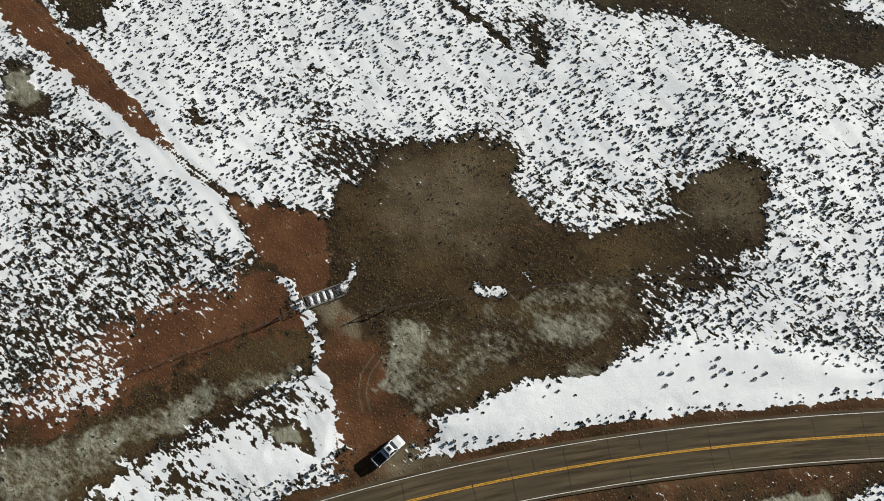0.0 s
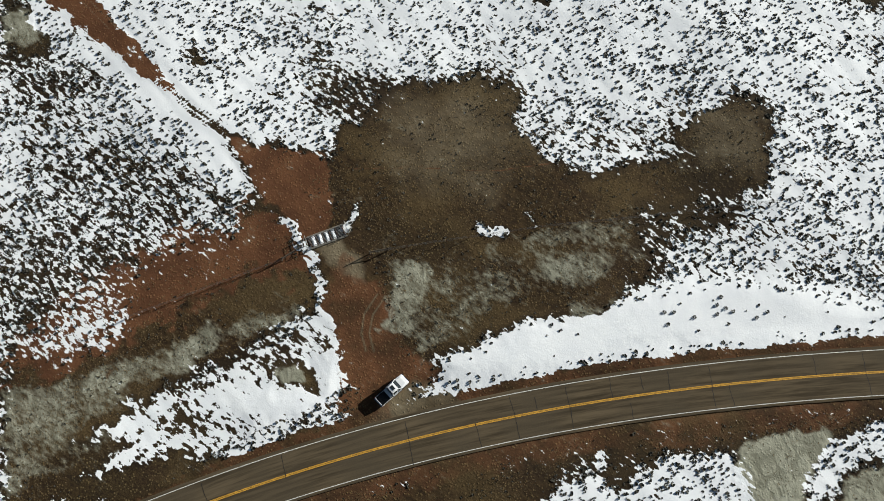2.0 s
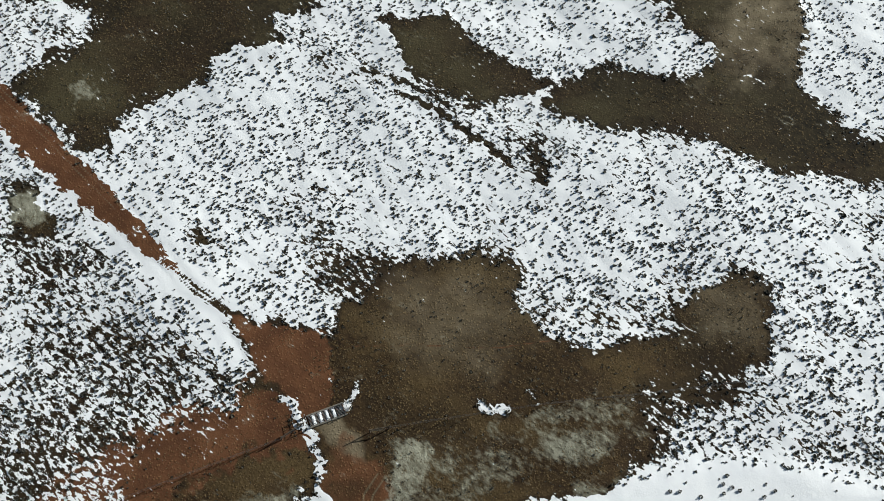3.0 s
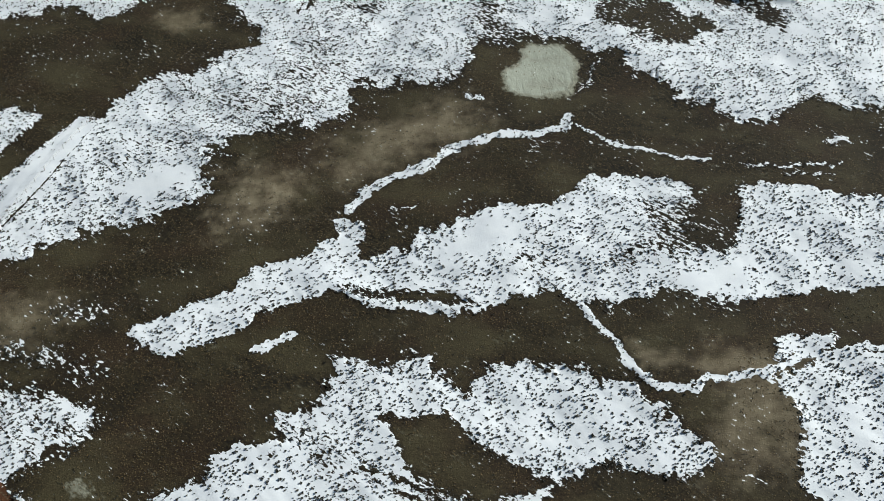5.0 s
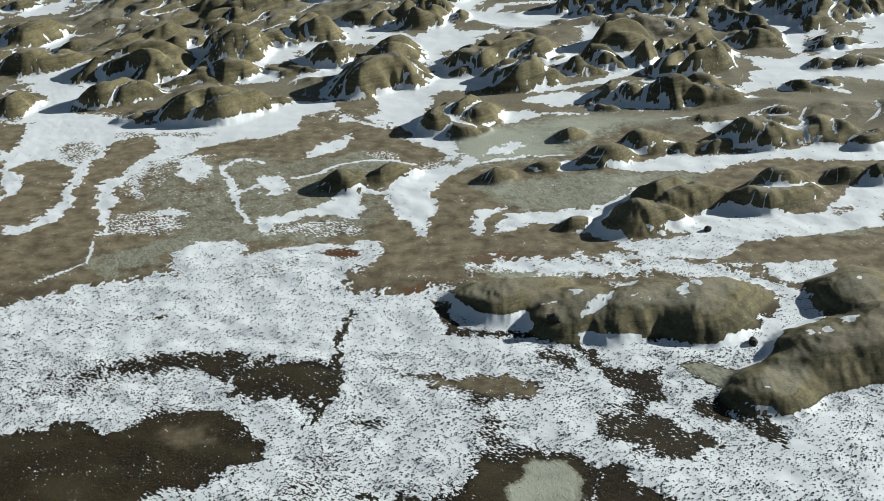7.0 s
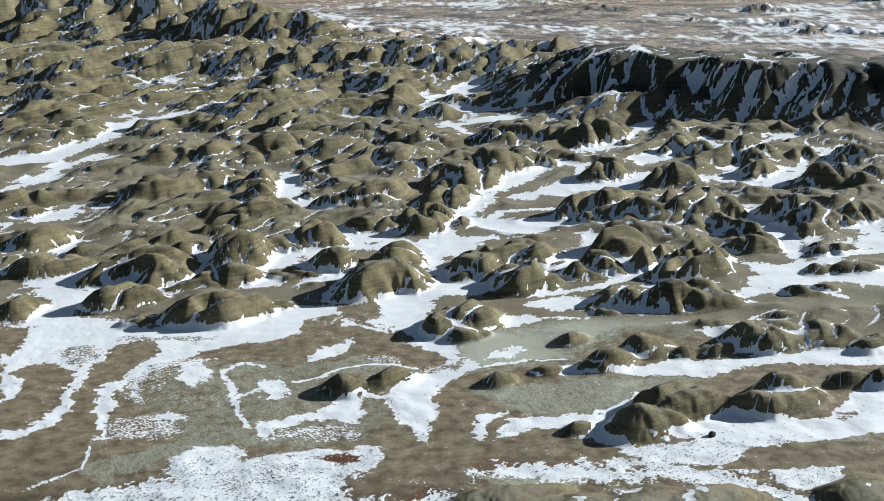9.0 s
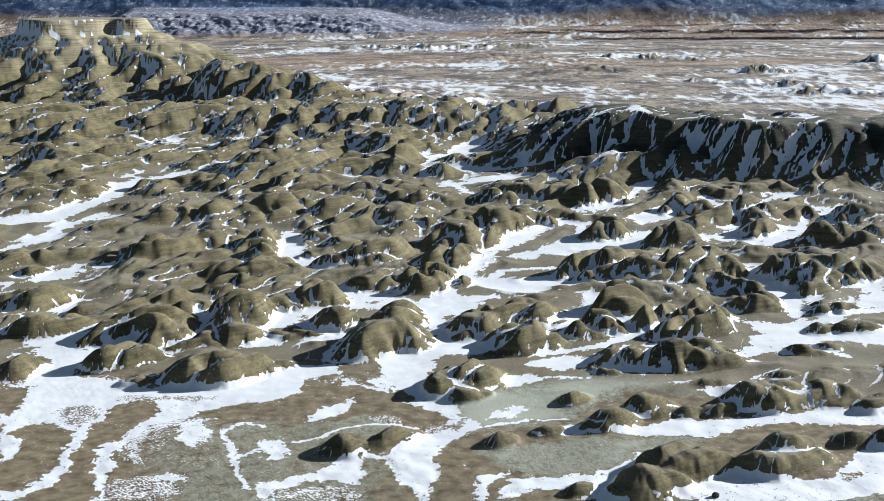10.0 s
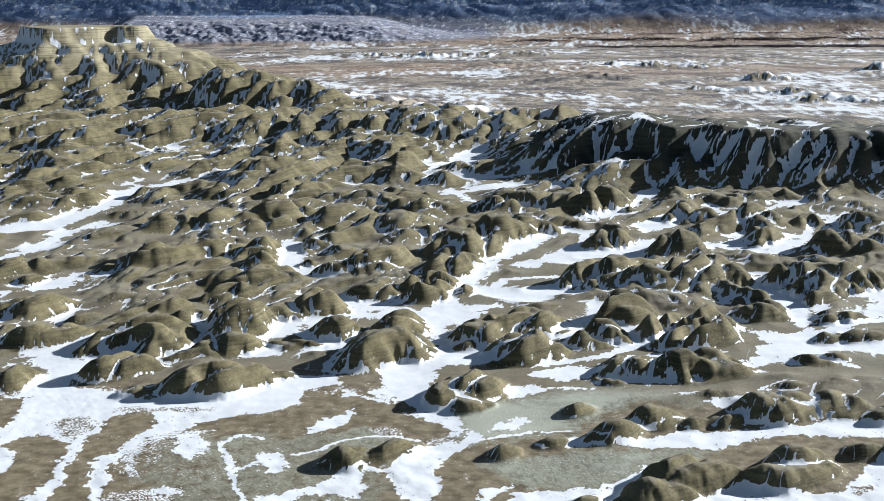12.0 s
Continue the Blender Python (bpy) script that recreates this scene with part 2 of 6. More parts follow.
def sheet_axes():
    dep = np.concatenate([np.arange(87.0, 26.0, -0.095), np.arange(26.0, 10.0, -0.05), np.arange(10.0, 2.55, -0.028)])
    ahead = EYE / np.tan(np.radians(dep))
    ahead = np.concatenate([ahead, np.linspace(ahead[-1] + 9, 4960, 90)])
    behind = ahead[0] - 1.5 * np.arange(1, 40) ** 2.0
    ys = np.concatenate([behind[::-1], ahead])
    half = 0.405 * np.hypot(EYE, np.maximum(ys, 0)) + 6
    inner = np.linspace(-1, 1, COLS)
    outer = (np.arange(1, 22) / 21.0) ** 2.2
    xs = np.concatenate([
        -(half[:, None] + (6000 - half[:, None]) * outer[None, ::-1]),
        half[:, None] * inner[None, :],
        half[:, None] + (6000 - half[:, None]) * outer[None, :]], axis=1)
    return xs, np.repeat(ys[:, None], xs.shape[1], axis=1)


COLS = 720
GX, GY = sheet_axes()
SHAPE = GX.shape
X, Y = GX.ravel(), GY.ravel()
WX = n1(X / 3.1, Y / 3.1) + 0.6 * n2(X / 1.1, Y / 1.1) + 1.2 * n3(X / 9.0, Y / 9.0)
WY = n2(X / 3.1 + 40, Y / 3.1) + 0.6 * n3(X / 1.1 + 7, Y / 1.1) + 1.2 * n1(X / 9.0 + 19, Y / 9.0)
FIELD = {k: np.zeros(X.size) for k in ("snow", "red", "clay", "tan", "drift", "mud", "plain", "far", "pale", "scarp_shade", "warm", "pocket")}
Z = np.zeros(X.size)
LIT = Z


YS = GY[:, 0]


def sample(grid, x, y):
    """A value of the sheet at a place, by its nearest corner."""
    r = np.clip(np.searchsorted(YS, y), 0, SHAPE[0] - 1)
    half = 0.405 * np.hypot(EYE, np.maximum(YS[r], 0)) + 6
    c = np.clip(np.rint((x / half + 1) / 2 * (COLS - 1)), 0, COLS - 1).astype(int) + 21
    return grid.reshape(SHAPE)[r, c]


def near(pts, margin):
    p = np.array(pts)
    lo, hi = p.min(0) - margin, p.max(0) + margin
    return np.nonzero((X > lo[0]) & (X < hi[0]) & (Y > lo[1]) & (Y < hi[1]))[0], p


def edge_distance(x, y, p, closed):
    best, inside = np.full(x.size, 1e12), np.zeros(x.size, bool)
    for i in range(len(p) if closed else len(p) - 1):
        (ax, ay), (bx, by) = p[i], p[(i + 1) % len(p)]
        dx, dy = bx - ax, by - ay
        k = np.clip(((x - ax) * dx + (y - ay) * dy) / (dx * dx + dy * dy + 1e-9), 0, 1)
        best = np.minimum(best, (x - ax - k * dx) ** 2 + (y - ay - k * dy) ** 2)
        if closed:
            inside ^= ((ay > y) != (by > y)) & (x < (bx - ax) * (y - ay) / (by - ay + 1e-12) + ax)
    return np.sqrt(best), inside


def blend(name, idx, w, value):
    FIELD[name][idx] = FIELD[name][idx] * (1 - w) + value * w


def area(name, pts, value, soft, warp):
    """Lay a ground cover over a patch with a wandering edge."""
    k = max(1.0, np.mean([p[1] for p in pts]) / 260.0)
    idx, p = near(pts, (soft + 2 * warp) * k + 8 * k)
    d, inside = edge_distance(X[idx] + WX[idx] * warp * k, Y[idx] + WY[idx] * warp * k, p, True)
    d = np.where(inside, d, -d)
    if name == "snow" and k < 1.6:
        soft *= 2.8 if value < 0.5 else 1.6
    blend(name, idx, smooth(-soft * k, soft * k, d), value)


def strip(name, pts, half, value, soft, warp):
    """The same along a line."""
    idx, p = near(pts, half + soft + 2 * warp)
    d, _ = edge_distance(X[idx] + WX[idx] * warp, Y[idx] + WY[idx] * warp, p, False)
    blend(name, idx, smooth(-soft, soft, half - d), value)


MOUNDS = []




def mound(x, y, rx, ry, h, lean):
    MOUNDS.append((x, y, rx, ry, h, lean))


# mudstone mounds: place, half width, half depth, height, where the crest lies from left to right
mound(21, 364, 20, 17, 6.4, 0.55)
mound(45, 354, 15, 18, 6.7, 0.50)
mound(65, 356, 20, 23, 8.5, 0.50)
mound(89, 356, 19, 24, 9.1, 0.55)
mound(97, 305, 15, 14, 5.7, 0.40)
mound(122, 326, 21, 22, 8.5, 0.40)
mound(141, 333, 16, 23, 9.1, 0.40)
mound(143, 367, 17, 21, 7.6, 0.40)
mound(78, 430, 17, 14, 10.3, 0.40)
mound(98, 452, 19, 14, 10.0, 0.40)
mound(123, 449, 10, 9, 6.2, 0.40)
mound(139, 456, 17, 19, 10.5, 0.35)
mound(174, 479, 9, 10, 5.8, 0.30)
mound(189, 477, 9, 10, 5.8, 0.40)
mound(72, 498, 12, 11, 7.4, 0.40)
mound(92, 515, 13, 14, 8.1, 0.35)
mound(109, 512, 6, 7, 4.0, 0.40)
mound(126, 514, 12, 9, 5.5, 0.40)
mound(150, 527, 20, 18, 11.1, 0.35)
mound(176, 532, 17, 18, 10.3, 0.40)
mound(197, 521, 10, 11, 6.2, 0.40)
mound(127, 551, 10, 6, 3.7, 0.50)
mound(168, 564, 8, 5, 3.1, 0.50)
mound(61, 529, 9, 9, 5.3, 0.50)
mound(45, 489, 7, 7, 4.3, 0.50)
mound(25, 478, 7, 8, 4.4, 0.50)
mound(51, 428, 7, 7, 4.1, 0.50)
mound(-37, 472, 15, 10, 6.6, 0.45)
mound(-21, 480, 10, 10, 6.3, 0.50)
mound(11, 554, 20, 21, 12.2, 0.35)
mound(12, 534, 9, 9, 5.7, 0.40)
mound(-114, 566, 27, 20, 12.9, 0.60)
mound(-82, 575, 13, 10, 6.3, 0.40)
mound(-166, 590, 18, 19, 11.9, 0.60)
mound(-149, 558, 9, 10, 5.4, 0.50)
mound(-209, 572, 14, 15, 9.2, 0.50)
mound(-218, 645, 18, 20, 12.5, 0.50)
mound(-189, 622, 9, 10, 6.2, 0.40)
mound(-167, 639, 24, 27, 16.2, 0.55)
mound(-143, 625, 16, 18, 10.9, 0.40)
mound(-113, 672, 26, 29, 17.6, 0.42)
mound(-109, 630, 28, 15, 8.2, 0.40)
mound(-149, 692, 11, 12, 7.3, 0.40)
mound(-168, 707, 14, 15, 9.5, 0.40)
mound(-189, 752, 11, 13, 7.8, 0.50)
mound(-210, 685, 11, 12, 7.2, 0.50)
mound(-98, 699, 12, 14, 8.5, 0.40)
mound(-134, 736, 16, 18, 11.2, 0.40)
mound(-247, 704, 21, 23, 12.3, 0.60)
mound(-202, 836, 25, 28, 17.4, 0.40)
mound(-189, 845, 15, 16, 10.1, 0.40)
mound(-166, 865, 18, 20, 12.5, 0.40)
mound(-126, 861, 23, 25, 15.6, 0.35)
mound(-117, 824, 22, 24, 14.3, 0.40)
mound(-129, 779, 32, 25, 11.7, 0.50)
mound(-180, 787, 18, 18, 8.1, 0.50)
mound(-245, 804, 8, 9, 5.8, 0.50)
mound(-233, 815, 9, 10, 6.3, 0.50)
mound(-257, 782, 8, 9, 5.6, 0.50)
mound(-272, 781, 10, 11, 7.0, 0.50)
mound(-294, 809, 18, 19, 12.0, 0.50)
mound(-67, 651, 17, 19, 11.9, 0.60)
mound(-32, 615, 25, 28, 16.3, 0.45)
mound(-25, 664, 18, 20, 12.4, 0.45)
mound(-57, 817, 31, 34, 17.6, 0.62)
mound(-8, 749, 23, 25, 15.8, 0.40)
mound(6, 811, 26, 28, 15.0, 0.35)
mound(17, 870, 30, 33, 19.0, 0.30)
mound(44, 926, 28, 31, 20.8, 0.30)
mound(-94, 899, 17, 19, 11.6, 0.40)
mound(-70, 714, 22, 24, 14.9, 0.35)
mound(-45, 747, 22, 15, 7.3, 0.50)
mound(41, 668, 30, 22, 14.0, 0.40)
mound(42, 618, 21, 22, 15.0, 0.40)
mound(15, 640, 18, 18, 11.7, 0.50)
mound(105, 782, 30, 31, 17.0, 0.42)
mound(132, 764, 20, 22, 16.5, 0.45)
mound(168, 783, 30, 33, 20.8, 0.42)
mound(105, 691, 18, 20, 14.4, 0.30)
mound(87, 645, 18, 19, 14.2, 0.40)
mound(133, 656, 29, 32, 20.8, 0.72)
mound(90, 587, 20, 19, 11.4, 0.50)
mound(127, 590, 26, 21, 12.5, 0.60)
mound(216, 754, 40, 44, 20.8, 0.50)
mound(262, 764, 21, 23, 17.0, 0.40)
mound(192, 694, 23, 17, 10.1, 0.50)
mound(210, 648, 11, 12, 7.7, 0.50)
mound(192, 606, 17, 10, 7.3, 0.50)
mound(229, 644, 14, 9, 5.7, 0.50)
mound(226, 683, 21, 13, 7.9, 0.50)
mound(168, 872, 25, 27, 17.4, 0.40)
mound(241, 906, 19, 21, 15.7, 0.40)
mound(286, 878, 23, 26, 17.2, 0.40)
mound(316, 870, 16, 18, 13.1, 0.40)
mound(72, 1056, 47, 39, 16.0, 0.40)
mound(137, 1054, 35, 38, 20.8, 0.50)
mound(123, 898, 22, 24, 12.6, 0.50)
mound(71, 936, 22, 24, 12.9, 0.40)
mound(-39, 965, 27, 30, 12.9, 0.40)
mound(-86, 989, 28, 30, 16.3, 0.40)
mound(-140, 997, 26, 28, 17.4, 0.40)
mound(-182, 969, 25, 27, 16.9, 0.40)
mound(-221, 959, 24, 26, 16.1, 0.40)
mound(207, 999, 25, 28, 19.2, 0.40)
mound(254, 981, 25, 27, 16.9, 0.40)
mound(294, 973, 14, 15, 11.1, 0.40)
mound(330, 968, 22, 24, 17.7, 0.40)
mound(-21, 1036, 26, 29, 15.4, 0.40)
mound(-75, 1090, 25, 28, 12.7, 0.40)
mound(-136, 1115, 28, 31, 17.6, 0.40)
mound(-200, 1119, 31, 34, 17.6, 0.40)
mound(-324, 1094, 26, 28, 11.4, 0.40)
mound(-365, 1069, 23, 25, 15.4, 0.40)
mound(-282, 1130, 26, 29, 10.8, 0.50)

# snow lies by default, but not on the badlands; then what has melted and what has drifted, from near to far
START = smooth(545, 575, Y + 6 * WX)
FIELD["snow"][:] = (0.62 + 0.25 * n3(X / 40, Y / 40) + 0.35 * n2(X / 16 - Y / 30, Y / 18)) * (1 - START) - 1.0 * START
FIELD["snow"] += (0.08 + 0.8 * n3(X / 23 + 3, Y / 27)) * smooth(110, 170, Y) * (1 - START)
area('snow', [(-79.1, 108.5), (-76.1, 108.5), (-70.6, 104.0), (-68.5, 98.4), (-71.8, 96.2), (-77.6, 95.2)], -1, 1, 1)  # bare knoll by the track
area('snow', [(-77.7, 96.3), (-71.8, 96.2), (-68.2, 100.1), (-63.1, 98.9), (-58.3, 88.6), (-63.9, 85.4), (-76.7, 86.6)], -0.15, 2, 2)
area('snow', [(-76.7, 86.6), (-57.2, 87.5), (-44.2, 81.1), (-33.1, 71.8), (-33.8, 65.8), (-43.4, 68.8), (-60.0, 63.9), (-51.4, 50.2), (-66.4, 42.8), (-72.3, 46.5)], 0.12, 3, 3)  # shrubby snow beside the track
area('snow', [(-20.8, 93.8), (-14.4, 91.7), (-8.5, 93.3), (7.2, 92.9), (12.1, 91.5), (13.5, 88.9), (12.0, 86.2), (13.8, 82.0), (19.0, 77.3), (26.1, 75.4), (30.9, 75.7), (36.3, 78.2), (38.4, 80.3), (37.0, 82.1), (41.6, 85.5), (47.1, 87.6), (50.8, 91.4), (54.5, 88.7), (56.5, 85.5), (57.8, 81.8), (55.2, 79.7), (54.7, 73.5), (50.6, 71.0), (48.5, 67.5), (40.6, 63.5), (35.6, 57.6), (28.8, 51.9), (19.5, 49.5), (10.2, 47.2), (3.8, 45.3), (-0.8, 42.5), (-1.7, 38.9), (-8.0, 33.0), (-15.6, 33.0), (-16.1, 38.0), (-17.2, 46.3), (-19.6, 50.1), (-21.2, 57.8), (-24.2, 62.8), (-30.2, 70.8), (-34.3, 77.0), (-37.4, 82.2), (-32.6, 82.7), (-27.7, 79.8), (-20.4, 78.1), (-18.1, 83.1), (-14.3, 85.8), (-19.2, 87.4)], -1, 0.8, 1.5)  # bare sage flat
area('snow', [(33.2, 65.5), (43.6, 66.0), (57.4, 61.5), (72.8, 58.5), (71.8, 49.8), (56.7, 53.7), (38.1, 52.8), (31.7, 54.3)], 0.22, 2.5, 2)  # thin snow
area('snow', [(42.4, 75.6), (50.6, 71.0), (52.1, 65.5), (41.7, 64.5), (36.1, 66.5)], -0.25, 2.5, 2)
area('snow', [(-22.4, 96.0), (-14.4, 93.8), (-9.5, 89.5), (-14.3, 84.7), (-21.1, 87.4)], -0.12, 1.5, 2)
area('snow', [(13.0, 87.3), (16.7, 82.0), (26.2, 77.2), (36.9, 79.3), (38.0, 81.9), (30.3, 81.9), (20.7, 86.2)], 0.1, 2, 1)
area('snow', [(-72.1, 45.6), (-66.4, 42.8), (-53.9, 46.5), (-52.4, 50.2), (-53.8, 56.0), (-49.3, 58.9), (-45.8, 61.9), (-41.1, 61.8), (-34.7, 65.3), (-33.0, 69.8), (-30.2, 70.3), (-27.2, 66.8), (-21.2, 57.8), (-19.7, 52.0), (-17.2, 44.5), (-16.1, 38.0), (-20.5, 33.9), (-34.7, 29.0), (-47.3, 19.9), (-69.3, 19.9)], -1, 0.8, 1.5)  # bare red slope and cut bank
area('snow', [(-59.9, 62.9), (-46.0, 65.8), (-34.7, 65.8), (-32.6, 61.8), (-37.9, 56.0), (-46.4, 57.9), (-51.6, 52.2), (-54.7, 56.0)], -0.5, 2, 2)
area('snow', [(-58.8, 29.8), (-52.8, 32.7), (-49.4, 35.2), (-52.6, 36.1), (-45.1, 38.1), (-43.4, 40.4), (-39.8, 40.8), (-35.4, 42.7), (-30.1, 46.4), (-26.5, 49.2), (-22.9, 51.6), (-19.4, 49.9), (-17.2, 46.3), (-16.3, 38.0), (-17.0, 36.3), (-24.1, 33.5), (-31.2, 30.8), (-34.7, 29.5), (-43.5, 27.5), (-52.2, 25.4), (-59.6, 24.5), (-52.3, 26.9), (-47.6, 28.9), (-52.6, 31.0)], 0.58, 0.9, 1.4)  # drift in the hollow
area('snow', [(-79.8, 64.0), (-64.6, 62.9), (-57.6, 58.0), (-54.4, 52.2), (-61.2, 45.6), (-71.8, 42.8), (-77.3, 42.8)], -0.1, 3, 3)  # broken snow
area('snow', [(-61.1, 76.0), (-43.8, 76.0), (-34.9, 70.8), (-43.1, 63.8), (-59.9, 62.9)], 0.0, 3, 3)
area('snow', [(-28.4, 40.3), (-26.7, 42.4), (-24.5, 43.4), (-22.1, 41.7), (-20.5, 39.8), (-21.1, 37.8), (-23.4, 38.4)], -1, 0.6, 0.8)
area('snow', [(-45.2, 34.0), (-40.3, 34.0), (-37.5, 32.2), (-40.1, 30.4), (-44.6, 31.7)], -0.5, 1, 1)
area('snow', [(-49.5, 37.2), (-44.1, 37.2), (-33.5, 41.7), (-28.2, 46.4), (-31.9, 46.4), (-40.8, 41.8)], -0.3, 1, 1)
area('snow', [(-41.5, 38.1), (-33.5, 41.3), (-26.4, 46.4), (-23.7, 48.7), (-22.3, 47.3), (-28.0, 41.7), (-36.9, 38.1), (-40.5, 36.7)], -0.15, 1, 1.2)
area('snow', [(-36.7, 33.5), (-28.6, 34.4), (-28.6, 32.6), (-35.7, 31.3)], -0.1, 1, 1)
area('snow', [(-20.5, 46.5), (-18.2, 47.8), (-19.0, 45.4), (-20.9, 44.9)], -1, 0.5, 0.9)
area('snow', [(-0.8, 42.1), (5.6, 45.6), (19.5, 49.3), (29.8, 52.8), (38.2, 55.2), (47.6, 55.8), (56.8, 55.1), (65.8, 52.2), (83.9, 49.8), (83.6, 47.4), (71.6, 48.7), (60.5, 45.9), (57.9, 46.8), (52.2, 44.6), (46.8, 45.6), (37.6, 45.4), (23.8, 42.5), (12.8, 40.1), (7.4, 39.7), (1.0, 39.9)], 1, 0.5, 0.8)  # ploughed snow bank along the road
area('drift', [(-0.8, 42.1), (5.6, 45.6), (19.5, 49.3), (29.8, 52.8), (38.2, 55.2), (47.6, 55.8), (56.8, 55.1), (65.8, 52.2), (83.9, 49.8), (83.6, 47.4), (71.6, 48.7), (60.5, 45.9), (52.2, 44.6), (37.6, 45.4), (23.8, 42.5), (12.8, 40.1), (7.4, 39.7), (1.0, 39.9)], 1, 3.0, 0.3)
area('drift', [(-32.3, 35.3), (-28.8, 38.0), (-20.6, 37.1), (-20.4, 44.5), (-16.7, 44.5), (-16.3, 38.0), (-20.6, 34.8), (-30.3, 31.2)], 0.5, 2.5, 0.6)
strip('snow', [(-27.2, 67.3), (-23.8, 63.3), (-22.2, 59.8), (-20.3, 55.9), (-19.7, 51.6), (-18.2, 47.3)], 0.9, 0.6, 0.6, 1)  # snow in the ditch
strip('snow', [(5.4, 65.1), (7.8, 64.4), (10.4, 65.1)], 0.9, 0.8, 0.7, 0.8)
strip('snow', [(13.5, 67.6), (14.9, 66.6)], 0.3, 0.3, 0.5, 0.9)
strip('snow', [(-17.7, 64.7), (-16.0, 66.2), (-14.7, 67.7)], 0.9, 0.7, 0.6, 1.0)
strip('snow', [(-20.9, 71.3), (-19.2, 69.9), (-17.8, 69.5)], 0.15, 0.3, 0.4, 0.3)
strip('snow', [(12.4, 84.6), (15.2, 80.4), (19.0, 77.3), (23.3, 77.2), (27.1, 75.4)], 0.3, 0.4, 0.5, 1.0)
area('snow', [(-85.7, 11.0), (-47.3, 19.0), (-27.1, 18.9), (-16.7, 22.1), (9.9, 28.9), (36.9, 33.0), (70.2, 36.1), (91.1, 36.7), (85.4, -1.8), (-83.9, -1.3)], -1, 0.8, 1)  # verge and slope south of the road
area('snow', [(8.1, 28.0), (18.7, 25.3), (34.0, 30.6), (48.3, 30.5), (48.1, 27.9), (18.6, 21.8)], -0.28, 2, 1.5)
area('snow', [(15.0, 19.7), (17.3, 23.6), (27.4, 22.5), (35.6, 26.8), (44.5, 27.4), (47.7, 22.6), (47.8, 14.0), (16.6, 14.1)], 0.8, 1, 1.2)
area('snow', [(54.3, 23.0), (60.6, 29.2), (69.9, 33.6), (81.8, 34.0), (80.9, 27.8), (63.3, 25.2), (61.6, 21.5), (56.3, 21.2)], 0.6, 1, 1.2)
strip('snow', [(24.3, 27.5), (24.5, 25.3)], 0.5, 0.8, 0.4, 0.4)
strip('snow', [(-54.2, 96.7), (-47.7, 90.7), (-42.6, 86.9), (-37.0, 82.4)], 0.16, -1.2, 0.2, 0.15)  # wheel ruts
strip('snow', [(-52.9, 94.8), (-47.6, 89.6), (-43.0, 86.1), (-37.6, 82.2)], 0.16, -1.2, 0.2, 0.15)
strip('snow', [(-51.8, 95.3), (-45.7, 89.8), (-40.1, 85.9)], 0.12, -0.8, 0.2, 0.2)
area('red', [(-72.3, 46.5), (-54.9, 58.9), (-46.0, 65.8), (-33.9, 69.8), (-29.2, 68.8), (-24.2, 63.8), (-21.2, 57.8), (-32.3, 55.0), (-42.3, 51.6), (-53.8, 44.6), (-71.3, 38.2)], 0.9, 3, 3)  # red soil
area('red', [(-18.5, 61.8), (-8.2, 53.9), (-6.3, 46.3), (-0.8, 38.9), (-6.2, 31.6), (-20.5, 31.7), (-17.2, 42.6), (-20.2, 54.0)], 0.6, 2, 1.5)
strip('red', [(-11.1, 53.9), (-13.2, 50.6), (-13.6, 47.3), (-12.8, 44.5)], 0.14, 0.35, 0.15, 0.0)
strip('tan', [(-11.1, 53.9), (-13.2, 50.6), (-13.6, 47.3), (-12.8, 44.5)], 0.14, 0.7, 0.15, 0.0)
strip('red', [(-9.8, 53.5), (-11.8, 50.4), (-12.3, 47.3), (-11.5, 44.3)], 0.14, 0.35, 0.15, 0.0)
strip('tan', [(-9.8, 53.5), (-11.8, 50.4), (-12.3, 47.3), (-11.5, 44.3)], 0.14, 0.7, 0.15, 0.0)
area('red', [(-37.4, 82.2), (-27.7, 79.8), (-20.4, 77.9), (-18.8, 72.8), (-20.1, 65.7), (-22.8, 63.7), (-30.2, 71.3)], 1, 1, 1)
area('red', [(-69.1, 109.6), (-59.0, 109.6), (-52.2, 98.3), (-45.8, 91.8), (-47.6, 89.1), (-60.4, 101.7)], 1, 0.7, 1.0)
strip('red', [(-47.3, 19.9), (-20.4, 30.3), (1.0, 37.0), (23.7, 41.1), (46.7, 44.1), (71.4, 46.4), (88.1, 46.9)], 2.6, 0.5, 1.5, 1)
strip('red', [(-23.6, 19.8), (-6.1, 24.7), (18.8, 29.3), (45.8, 32.8), (70.1, 35.1), (86.5, 35.8)], 3.5, 0.45, 2.5, 1.5)
area('clay', [(-9.1, 58.8), (-4.5, 59.2), (1.1, 56.8), (6.7, 55.8), (10.4, 54.8), (10.4, 52.9), (3.9, 51.5), (1.1, 50.1), (0.2, 46.3), (-4.4, 45.4), (-8.1, 49.1), (-9.1, 53.9)], 0.6, 1.5, 1.5)  # grey-green clay slope
area('clay', [(1.1, 58.7), (10.6, 62.6), (24.8, 66.1), (32.3, 65.5), (30.2, 61.6), (27.1, 55.7), (17.8, 53.8), (10.3, 51.5), (3.9, 50.0), (0.2, 46.3), (-4.4, 45.4)], 0.30, 3, 2.5)  # clay apron
area('clay', [(17.0, 59.7), (24.5, 60.1), (27.2, 58.2), (22.5, 56.2), (17.9, 56.7)], 0.55, 2, 1)
area('clay', [(10.6, 64.1), (20.0, 65.6), (29.5, 65.7), (29.4, 64.3), (18.1, 63.1)], 0.4, 1.5, 1)
area('clay', [(19.6, 52.9), (28.9, 53.8), (27.9, 51.4), (19.5, 50.0)], 0.5, 1.5, 1)
